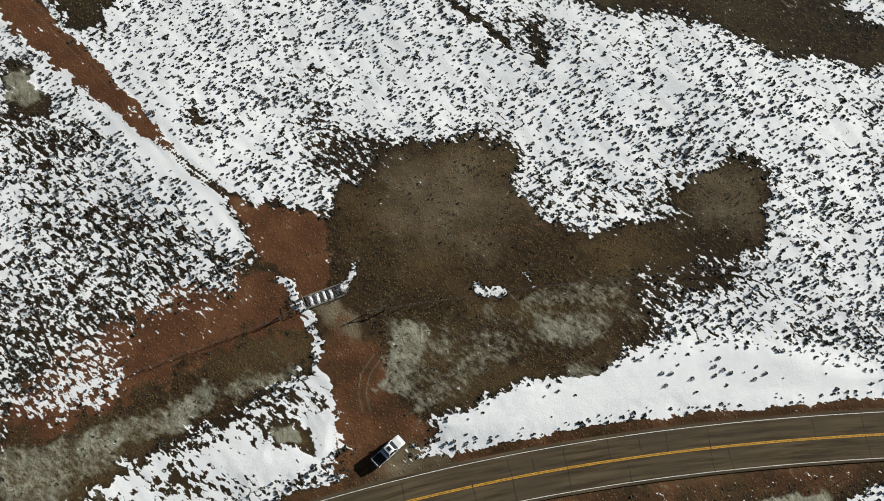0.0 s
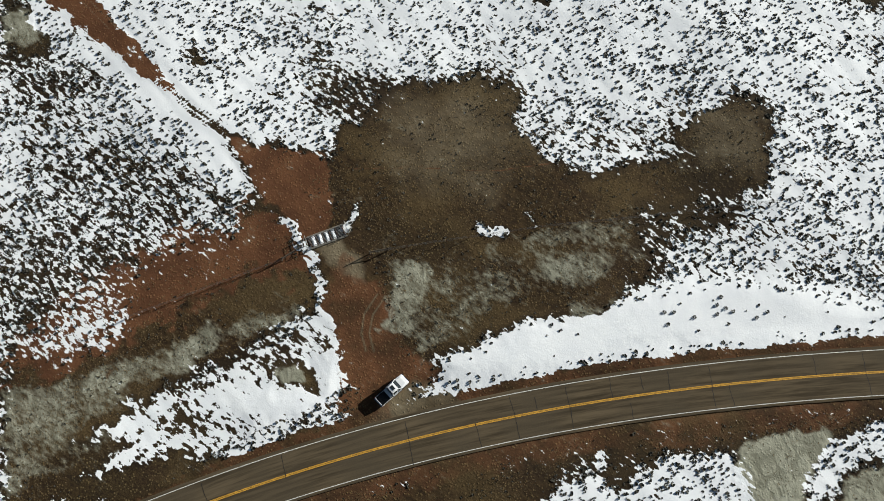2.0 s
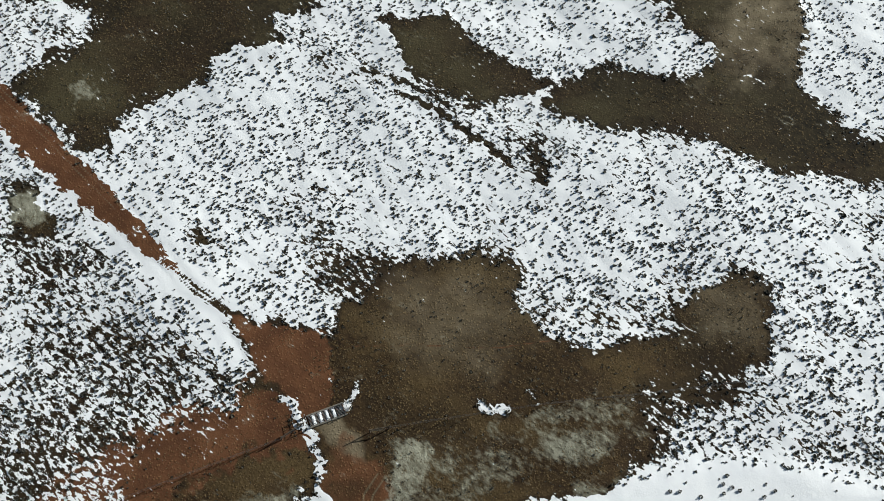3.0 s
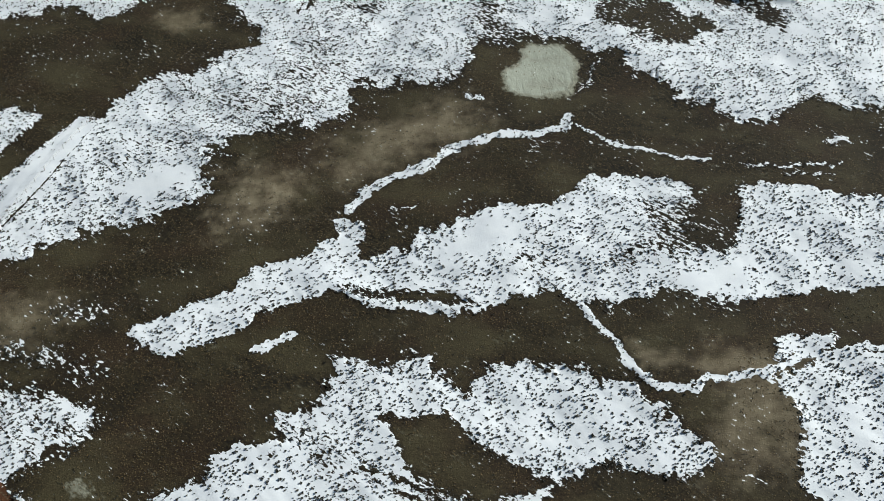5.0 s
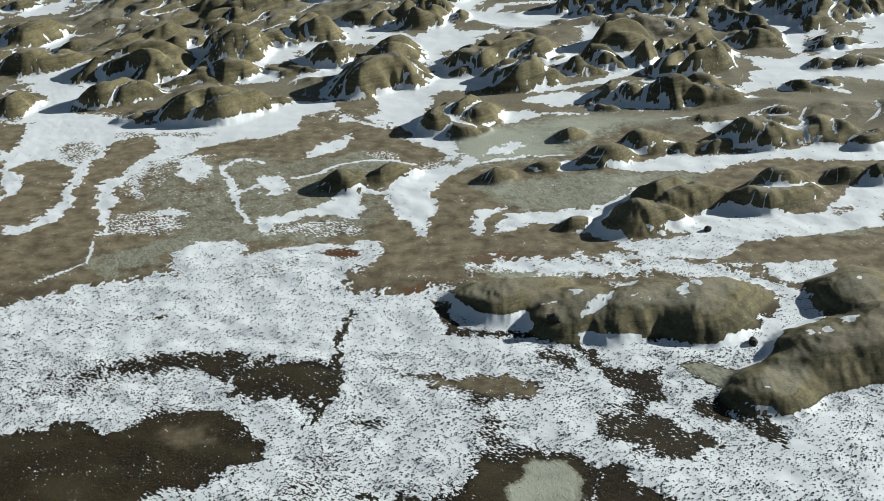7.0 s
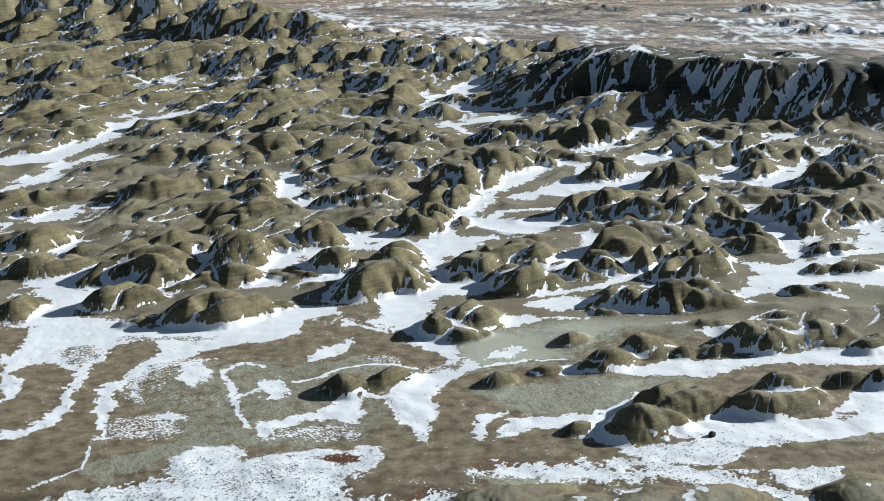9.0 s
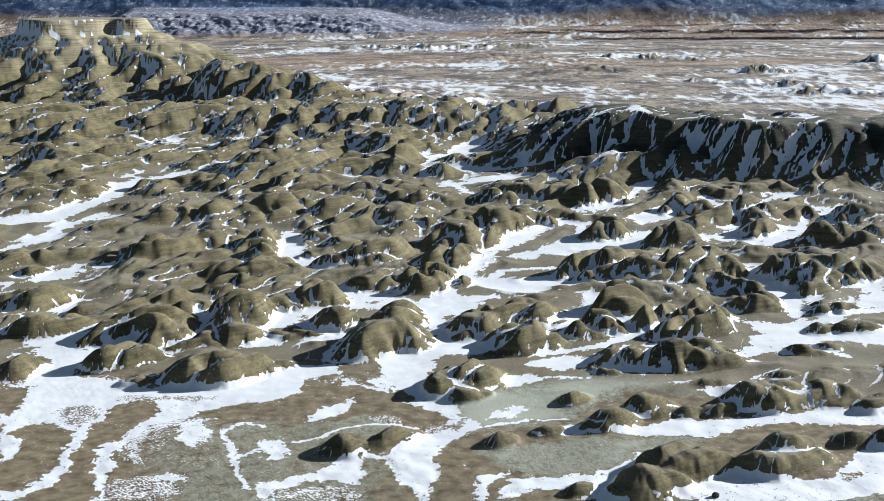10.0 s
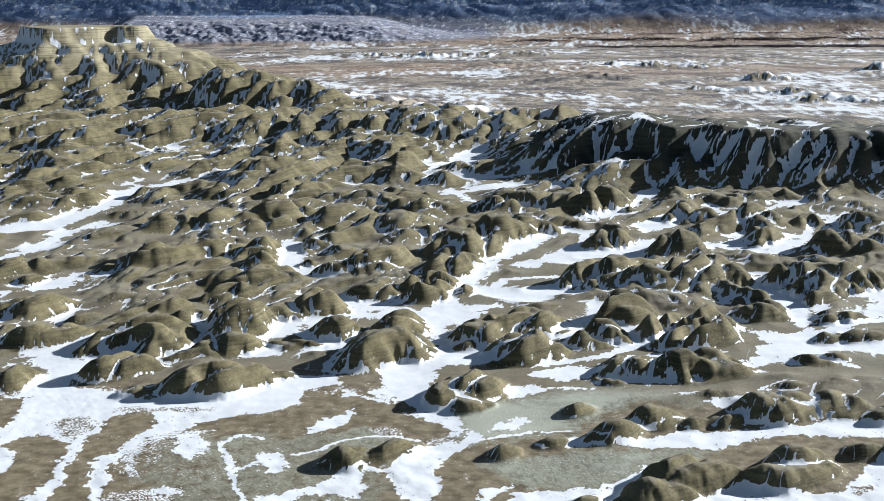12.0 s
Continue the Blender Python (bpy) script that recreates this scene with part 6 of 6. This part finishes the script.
TRACKS.append(([(-104.3, 142.6), (-83.9, 125.9), (-76.2, 117.7), (-67.5, 108.0), (-59.4, 101.0), (-52.7, 94.7), (-46.2, 89.7), (-37.7, 82.2), (-32.4, 75.9), (-25.4, 69.8), (-20.5, 64.9), (-16.6, 58.2)], 2.6))
TRACKS.append(([(-54.1, 26.9), (-43.7, 30.8), (-33.3, 36.7), (-24.4, 40.3), (-18.1, 44.5)], 6.0))
TRACKS.append(([(-17.0, 60.0), (-12.5, 50.0), (-9.0, 37.0)], 3.6))
tagged(bushes(60000, 14, 330, 11, 5, 1.0), "low grey-brown sagebrush scattered over snow and bare soil", "sagebrush", kind="stuff")
tagged(bushes(21000, 330, 530, 6, 6, 1.15), "distant sagebrush speckling the snowy flats", "sagebrush", kind="stuff")
tagged(bushes(36000, 14, 110, 6, 8, 0.5, True), "dry tan tufts of bunch grass on bare soil", "grass", kind="stuff")
tagged(bushes(26000, 110, 330, 5, 9, 0.9, True), "dry tan tufts of bunch grass on the valley floor", "grass", kind="stuff")

# tar-filled cracks across the lanes
def crack(x, lo, hi, seed):
    rng = random.Random(seed)
    s = road_slope(x)
    k = 1 / math.sqrt(1 + s * s)
    bm = bmesh.new()
    last, off, j = None, lo, 0.0
    while off <= hi:
        j += rng.uniform(-0.09, 0.09)
        w = rng.uniform(0.025, 0.06)
        row = [bm.verts.new((x + j - s * k * off + e * w, road_y(x) + k * off, 0.030)) for e in (-1, 1)]
        if last:
            bm.faces.new((last[0], last[1], row[1], row[0]))
        last = row
        off += 0.4
    return bm


for i, (cx, lo, hi) in enumerate(((-6.0, -4.0, 3.5), (11.1, -4.0, 3.5), (19.7, -4.0, 3.5), (26.9, 0.2, 3.5), (29.5, -3.9, -1.0), (36.0, 0.1, 3.5), (42.8, -4.0, 3.5), (45.8, -3.8, 0.1),
                                  (59.8, 0.2, 3.6), (31.9, 0.8, 3.2), (-25.1, -0.5, 3.5), (-37.0, -4.0, 3.5), (68.0, -4.0, 3.5), (5.0, -3.8, 0.5), (14.8, 0.4, 2.6))):
    part("crack", crack(cx, lo, hi, i), TAR, road, "tar-filled crack")


# ---- the pickup ----
def loft(rings):
    """A closed skin through rings of equal length."""
    bm = bmesh.new()
    rows = [[bm.verts.new(p) for p in r] for r in rings]
    for a, b in zip(rows, rows[1:]):
        for i in range(len(a)):
            j = (i + 1) % len(a)
            bm.faces.new((a[i], a[j], b[j], b[i]))
    bm.faces.new(rows[0][::-1])
    bm.faces.new(rows[-1])
    bmesh.ops.recalc_face_normals(bm, faces=bm.faces)
    return bm


def section(x, half, z0, z1, round_=0.12):
    """A rounded cross-section of the body at x."""
    h, r = half, round_
    return [(x, -h, z0), (x, h, z0), (x, h + 0.01, (z0 + z1) / 2), (x, h - 0.01, z1 - r), (x, h - r, z1 - r * 0.2), (x, h * 0.4, z1), (x, -h * 0.4, z1), (x, -h + r, z1 - r * 0.2), (x, -h + 0.01, z1 - r), (x, -h - 0.01, (z0 + z1) / 2)]


def wheel(parent, x, y):
    side = 1 if y > 0 else -1
    bm = bmesh.new()
    prof = [(0.24, 0.13), (0.36, 0.14), (0.40, 0.10), (0.41, 0.0), (0.40, -0.10), (0.36, -0.14), (0.24, -0.13)]
    rows = [[bm.verts.new((x + r * math.cos(a), y + o, 0.41 + r * math.sin(a))) for r, o in prof] for a in (2 * math.pi * i / 20 for i in range(20))]
    for i in range(20):
        a, b = rows[i], rows[(i + 1) % 20]
        for k in range(len(prof)):
            j = (k + 1) % len(prof)
            bm.faces.new((a[k], a[j], b[j], b[k]))
    bmesh.ops.recalc_face_normals(bm, faces=bm.faces)
    w = part("wheel", rod((x, y - 0.06, 0.41), (x, y + 0.06, 0.41), 0.08, 10), CHROME, parent)
    part("tyre", bm, RUBBER, w, "black tyre")
    rim = rod((x, y + side * 0.10, 0.41), (x, y + side * 0.125, 0.41), 0.235, 18)
    part("rim", rim, CHROME, w, "bright alloy rim")


def pickup(m):
    t = thing("pickup_truck", m, "white crew-cab pickup parked on the dirt turnout beside the road", "pickup truck")
    part("body", loft([section(-0.55, 0.95, 0.42, 1.08), section(0.2, 0.97, 0.40, 1.10), section(1.55, 0.97, 0.40, 1.14), section(1.75, 0.96, 0.42, 1.13), section(2.55, 0.93, 0.44, 1.06), section(2.82, 0.84, 0.48, 0.98)]), WHITE_PAINT, t)
    hood = loft([[(1.35, -0.80, 1.12), (1.35, 0.80, 1.12), (1.35, 0.72, 1.19), (1.35, -0.72, 1.19)], [(2.2, -0.78, 1.06), (2.2, 0.78, 1.06), (2.2, 0.66, 1.15), (2.2, -0.66, 1.15)], [(2.74, -0.70, 0.98), (2.74, 0.70, 0.98), (2.74, 0.56, 1.03), (2.74, -0.56, 1.03)]])
    part("hood", hood, WHITE_PAINT, t)
    # greenhouse: glass body inside a painted roof and pillars
    part("cabin_glass", loft([[(-0.52, -0.88, 1.08), (-0.52, 0.88, 1.08), (-0.40, 0.70, 1.80), (-0.40, -0.70, 1.80)], [(1.42, -0.88, 1.10), (1.42, 0.88, 1.10), (0.62, 0.70, 1.80), (0.62, -0.70, 1.80)]]), GLASS, t, "dark tinted windows")
    part("roof", loft([[(-0.48, -0.72, 1.78), (-0.48, 0.72, 1.78), (-0.40, 0.64, 1.88), (-0.40, -0.64, 1.88)], [(0.1, -0.74, 1.80), (0.1, 0.74, 1.80), (0.1, 0.66, 1.92), (0.1, -0.66, 1.92)], [(0.72, -0.72, 1.76), (0.72, 0.72, 1.76), (0.60, 0.62, 1.87), (0.60, -0.62, 1.87)]]), WHITE_PAINT, t)
    part("sunroof", box((0.52, 0.78, 0.03), (0.12, 0, 1.93), 0.01), GLASS, t, "dark glass sunroof")
    for y in (-1, 1):
        for a, b in (((1.40, 0.875, 1.11), (0.64, 0.71, 1.79)), ((0.45, 0.885, 1.11), (0.36, 0.715, 1.79)), ((-0.50, 0.885, 1.09), (-0.41, 0.71, 1.79))):
            part("pillar", rod((a[0], a[1] * y, a[2]), (b[0], b[1] * y, b[2]), 0.045, 6), WHITE_PAINT, t)
        for x in (0.98, -0.05):
            d = part("door", box((0.92, 0.03, 0.62), (x - 0.03, 0.975 * y, 0.78), 0.012), WHITE_PAINT, t)
            part("handle", box((0.16, 0.03, 0.03), (x - 0.33, 1.0 * y, 0.98), 0.008), CHROME, d, "chrome handle")
        mir = part("mirror", box((0.14, 0.22, 0.20), (1.22, 1.08 * y, 1.20), 0.03), BLACK_TRIM, t, "black wing mirror")
        part("mirror_glass", box((0.01, 0.17, 0.15), (1.145, 1.08 * y, 1.20), 0.003), CHROME, mir)
        part("headlight", box((0.20, 0.36, 0.19), (2.72, 0.68 * y, 0.88), 0.04), HEADLAMP, t, "clear headlight")
        part("taillight", box((0.06, 0.14, 0.40), (-2.93, 0.88 * y, 0.92), 0.015), TAILLAMP, t, "red taillight")
        part("bed_side", loft([[(-2.92, y * 0.97, 0.46), (-2.92, y * 0.83, 0.46), (-2.92, y * 0.85, 1.13), (-2.92, y * 0.94, 1.13)], [(-0.62, y * 0.97, 0.44), (-0.62, y * 0.83, 0.44), (-0.62, y * 0.85, 1.14), (-0.62, y * 0.95, 1.14)]]), WHITE_PAINT, t)
        part("bed_rail", box((2.28, 0.11, 0.03), (-1.77, 0.895 * y, 1.15), 0.008), BLACK_TRIM, t, "black bed rail")
        for x in (1.86, -1.78):
            wheel(t, x, 0.84 * y)
            arch = bmesh.new()
            ring = [[arch.verts.new((x + r * math.cos(a), y * o, 0.41 + r * math.sin(a))) for r, o in ((0.45, 0.97), (0.54, 0.97), (0.54, 1.02), (0.45, 1.02))] for a in (math.pi * i / 12 for i in range(13))]
            for p, q in zip(ring, ring[1:]):
                for k in range(4):
                    arch.faces.new((p[k], p[(k + 1) % 4], q[(k + 1) % 4], q[k]))
            bmesh.ops.recalc_face_normals(arch, faces=arch.faces)
            part("wheel_arch", arch, BLACK_TRIM, t, "black wheel arch flare")
        part("step_bar", rod((-0.45, 1.0 * y, 0.40), (1.3, 1.0 * y, 0.40), 0.05, 8), CHROME, t, "chrome step bar")
    part("bed_floor", box((2.30, 1.68, 0.06), (-1.77, 0, 0.66), 0.01), BLACK_TRIM, t, "black bed liner")
    part("bulkhead", box((0.06, 1.68, 0.62), (-0.64, 0, 0.82), 0.01), WHITE_PAINT, t)
    gate = part("tailgate", box((0.08, 1.66, 0.66), (-2.90, 0, 0.80), 0.02), WHITE_PAINT, t)
    part("handle", box((0.03, 0.22, 0.08), (-2.95, 0, 0.98), 0.01), BLACK_TRIM, gate, "black tailgate handle")
    part("tool_box", box((0.42, 1.60, 0.36), (-0.92, 0, 0.98), 0.03), WHITE_PAINT, t, "pale tool box across the bed")
    part("grille", box((0.05, 0.98, 0.34), (2.83, 0, 0.84), 0.02), BLACK_TRIM, t, "black grille")
    part("front_bumper", box((0.22, 1.86, 0.26), (2.84, 0, 0.56), 0.06), CHROME, t, "chrome bumper")
    part("rear_bumper", box((0.20, 1.86, 0.20), (-3.02, 0, 0.52), 0.05), CHROME, t, "chrome bumper")
    part("chassis", box((5.4, 1.5, 0.16), (-0.05, 0, 0.40), 0.02), BLACK_TRIM, t, "dark underbody")
    for k in (0, 1):
        part("wiper", rod((1.40, -0.55 + 0.75 * k, 1.13), (1.12, -0.05 + 0.7 * k, 1.36), 0.012, 5), BLACK_TRIM, t)
    return t


pickup(pose(-8.45, 37.9, float(sample(Z, np.array([-8.45]), np.array([37.9]))[0]) + 0.02, 0, 0, 42.5))


# ---- cattle guard in the fence gap, with its wings ----
def ground_at(x, y):
    return float(sample(Z, np.array([float(x)]), np.array([float(y)]))[0])


SNOW = plain("lying snow", (0.83, 0.84, 0.86), 0.6, 0, 0.04, 2.0)
CONCRETE = plain("stained concrete", (0.20, 0.18, 0.15), 0.9, 0, 0.3, 2.0)


def cattle_guard(m):
    t = thing("cattle_guard", m, "steel cattle guard across the dirt track, half filled with snow", "cattle guard")
    # no hollow here: a black slab on the ground paints the shade below the rails
    part("pit_shade", box((6.2, 2.0, 0.04), (0, 0, 0.06)), BLACK_TRIM, t, "black slab standing in for the shade under the rails")
    for y in (-1.08, 1.08):
        part("sill", box((6.6, 0.22, 0.24), (0, y, 0.12), 0.02), CONCRETE, t, "concrete sill")
    for i in range(9):
        y = -0.9 + i * 0.225
        part("rail", rod((-3.15, y, 0.24), (3.15, y, 0.24), 0.045, 6), STEEL, t)
    for i in range(6):
        x = -2.9 + i * 1.16
        part("cross_beam", box((0.14, 2.1, 0.12), (x, 0, 0.14), 0.01), RUST, t, "rusty cross beam")
    rng = random.Random(4)
    for i in range(4):
        x = -2.3 + i * 1.16
        bm = bmesh.new()
        bmesh.ops.create_grid(bm, x_segments=6, y_segments=10, size=0.5, matrix=Matrix.Diagonal((0.62, 1.9, 1, 1)))
        for v in bm.verts:
            e = max(abs(v.co.x) / 0.31, abs(v.co.y) / 0.95)
            v.co.z = 0.30 - 0.26 * max(0.0, e - 0.5) + rng.uniform(-0.02, 0.02)
            v.co.x += x + rng.uniform(-0.05, 0.05)
        ext = bmesh.ops.extrude_face_region(bm, geom=bm.faces[:])
        for v in [g for g in ext["geom"] if isinstance(g, bmesh.types.BMVert)]:
            v.co.z = 0.09
        bmesh.ops.recalc_face_normals(bm, faces=bm.faces)
        part("snow_fill", bm, SNOW, t, "snow lying between the beams")
    for x in (-3.5, 3.5):
        s = 1 if x > 0 else -1
        wing = part("wing", rod((x, -1.1, 0.0), (x, -1.1, 1.35), 0.05, 8), STEEL, t, "pipe wing")
        part("wing_post", rod((x, 1.1, 0.0), (x, 1.1, 1.35), 0.05, 8), STEEL, wing)
        part("wing_foot", rod((x + 0.9 * s, 0, 0.0), (x + 0.9 * s, 0, 0.6), 0.05, 8), STEEL, wing)
        for z in (0.5, 0.9, 1.3):
            part("wing_bar", rod((x, -1.1, z), (x, 1.1, z), 0.03, 6), STEEL, wing)
        part("wing_brace", rod((x, -1.1, 1.2), (x + 0.9 * s, 0, 0.3), 0.03, 6), STEEL, wing)
        part("wing_brace", rod((x, 1.1, 1.2), (x + 0.9 * s, 0, 0.3), 0.03, 6), STEEL, wing)
    return t


cattle_guard(pose(-19.6, 63.9, ground_at(-19.6, 63.9) - 0.02, 0, 0, 21))


def fence(pts, gap, seed, label):
    rng = random.Random(seed)
    t = thing("wire_fence", pose(0, 0, 0), label, "fence", "range fence beside the cattle guard")
    spots = []
    for (ax, ay), (bx, by) in zip(pts, pts[1:]):
        n = max(1, round(math.hypot(bx - ax, by - ay) / gap))
        spots += [(ax + (bx - ax) * i / n, ay + (by - ay) * i / n) for i in range(n)]
    spots.append(pts[-1])
    tops = []
    for i, (x, y) in enumerate(spots):
        z = ground_at(x, y)
        lean = rng.uniform(-0.06, 0.06)
        heavy = i in (0, 1, len(spots) - 1)
        part("post", rod((x, y, z - 0.1), (x + lean, y + lean, z + (1.55 if heavy else 1.25)), 0.10 if heavy else 0.05, 7, None, 0.085 if heavy else 0.045), TIMBER if heavy or i % 3 == 0 else RUST, t)
        tops.append((x, y, z))
    part("brace", rod((tops[0][0], tops[0][1], tops[0][2] + 1.2), (tops[1][0], tops[1][1], tops[1][2] + 1.2), 0.08, 7), TIMBER, t, "horizontal timber brace")
    for h in (0.35, 0.65, 0.95, 1.2):
        bm = bmesh.new()
        for a, b in zip(tops, tops[1:]):
            rod((a[0], a[1], a[2] + h), (b[0], b[1], b[2] + h), 0.012, 4, bm)
        part("wire", bm, WIRE, t, "barbed wire strand")
    return t


fence([(-12.4, 60.9), (-3.3, 62.5), (4.0, 63.6), (16.3, 65.4), (29.5, 66.7), (42.9, 68.3), (60.0, 70.2)], 3.6, 1, "sagging barbed-wire fence on weathered timber posts")
fence([(-23.4, 62.2), (-26.9, 59.8), (-32.4, 57.7), (-37.9, 55.5), (-52.0, 50.0)], 3.4, 2, "sagging barbed-wire fence on weathered timber posts")


# ---- single bushes that stand out on the snow bank and verges ----
def bush_mesh(seed, leaves=46, grow=0.72):
    rng = random.Random(seed)
    bm = bmesh.new()
    for i in range(leaves):
        a, e = rng.uniform(0, 6.283), math.asin(rng.uniform(0.08, 0.98))
        w = Vector((math.cos(a) * math.cos(e), math.sin(a) * math.cos(e), math.sin(e) * 0.9))
        s = Vector((-math.sin(a), math.cos(a), rng.uniform(-0.5, 0.5))) * rng.uniform(0.06, 0.12)
        base, tip = w * rng.uniform(0.1, 0.3), w * rng.uniform(0.38, 0.62)
        mid = (base + tip) / 2 + Vector((0, 0, rng.uniform(0, 0.05)))
        bm.faces.new([bm.verts.new(p) for p in (base * grow, (mid + s) * grow, tip * grow, (mid - s) * grow)])
    return bm


STEM = plain("grey stems", (0.07, 0.055, 0.04), 0.9, 0, 0.3, 8.0)
bushes_made = []
for i in range(3):
    b = thing("sagebrush_bush", pose(0, 0, -50 - i), "dark grey-green sagebrush standing alone on the snow bank", "bush", "bushes on the snow bank")
    part("foliage", bush_mesh(30 + i), SAGE, b)
    st = bmesh.new()
    for k in range(5):
        rod((0, 0, -0.12), (0.2 * math.cos(k * 1.3), 0.2 * math.sin(k * 1.3), 0.2), 0.02, 5, st, 0.008)
    part("stems", st, STEM, b, "bare grey stems")
    bushes_made.append(b)
SPOTS = ((35.9, 50.7), (37.4, 50.7), (36.3, 48.6), (40.7, 49.8), (44.5, 51.9), (45.3, 53.2), (44.5, 50.3), (45.9, 51.3), (47.1, 50.8), (52.7, 50.7), (50.9, 49.7), (55.3, 54.4), (58.6, 54.8))
rng = random.Random(8)
for i, (x, y) in enumerate(SPOTS):
    m = pose(x, y, ground_at(x, y) + 0.02, 0, 0, rng.uniform(0, 360))
    if i < 3:
        bushes_made[i].matrix_world = m
    else:
        copy_thing(bushes_made[i % 3], m)


# ---- far bottomland trees ----
def far_trees(count, seed):
    rng = np.random.RandomState(seed)
    bands = np.array([(4080.0, 38.0), (4330.0, 26.0), (4500.0, 40.0)])
    k = rng.choice(3, count, p=(0.55, 0.3, 0.15))
    y = bands[k, 0] + bands[k, 1] * rng.randn(count)
    x = 430 + 1600 * rng.rand(count) ** 0.8 - 250 * (k == 1)
    keep = (n1(x / 130, y / 60) + 0.25 * rng.randn(count)) > 0.0 + 0.25 * (k == 2)
    x, y = x[keep], y[keep]
    n, tufts = len(x), 9
    z = sample(Z, x, y)
    tall = 2 + 2.6 * rng.rand(n)
    az, el = rng.rand(n, tufts) * 2 * np.pi, np.arcsin(0.1 + 0.88 * rng.rand(n, tufts))
    way = np.stack([0.55 * np.cos(az) * np.cos(el), 0.55 * np.sin(az) * np.cos(el), np.sin(el)], -1)
    side = np.stack([-np.sin(az), np.cos(az), 0 * az], -1)
    long = tall[:, None, None] * (0.6 + 0.4 * rng.rand(n, tufts, 1))
    root = np.stack([x, y, z], -1)[:, None, :] + way * long * 0.1
    mid, wide = root + way * long * 0.6, side * long * 0.6
    v = np.stack([root, mid + wide, root + way * long, mid - wide], 2).reshape(-1, 3)
    me = bpy.data.meshes.new("far_trees")
    me.from_pydata(v.tolist(), [], np.arange(len(v)).reshape(-1, 4).tolist())
    me.materials.append(plain("bare cottonwood", (0.115, 0.075, 0.082), 0.9, 0, 0.3, 0.1))
    return tagged(new("far_trees", me), "bare reddish-brown trees along a far river", "trees", kind="stuff")


far_trees(22000, 3)


# ---- boulders, delineators and a far lane fence ----
def boulder(m, seed, label, size):
    bm = bmesh.new()
    bmesh.ops.create_icosphere(bm, subdivisions=2, radius=1.0)
    for v in bm.verts:
        k = 1 + 0.35 * noise.noise(v.co * 1.3 + Vector((seed, 0, 0)))
        v.co = Vector((v.co.x * size[0], v.co.y * size[1], max(v.co.z, -0.3) * size[2])) * k
    ob = part("boulder", bm, plain("dark weathered sandstone", (0.055, 0.048, 0.036), 0.9, 0, 0.4, 1.5))
    ob.matrix_world = m
    return tagged(ob, label, "boulder", "boulders by the creek")


for i, (x, y, s) in enumerate(((35.9, 343.0, (2.6, 1.8, 2.0)), (101.9, 421.5, (1.8, 1.4, 1.5)), (98.8, 334.0, (2.2, 1.6, 1.5)))):
    boulder(pose(x, y, ground_at(x, y) + 0.3, 0, 0, 40 * i), 3 + i, "dark blocky boulder half buried in creek snow", s)


def delineator(x, y):
    t = thing("delineator_post", pose(x, y, ground_at(x, y)), "white roadside delineator post with a small reflector", "road marker", "delineators")
    part("post", box((0.10, 0.03, 1.2), (0, 0, 0.6), 0.008), WHITE_PAINT, t)
    part("reflector", box((0.08, 0.02, 0.12), (0, -0.025, 1.08), 0.004), HEADLAMP, t, "pale reflector")
    return t


for x, y in ((63.8, 33.6), (24.4, 25.9), (-48.2, 19.0)):
    delineator(x, y)

fence([(-108.0, 184.0), (-103.2, 197.8), (-96.9, 215.2), (-92.9, 227.6), (-87.8, 240.7)], 4.0, 3, "leaning wire fence along a snowy lane bank")
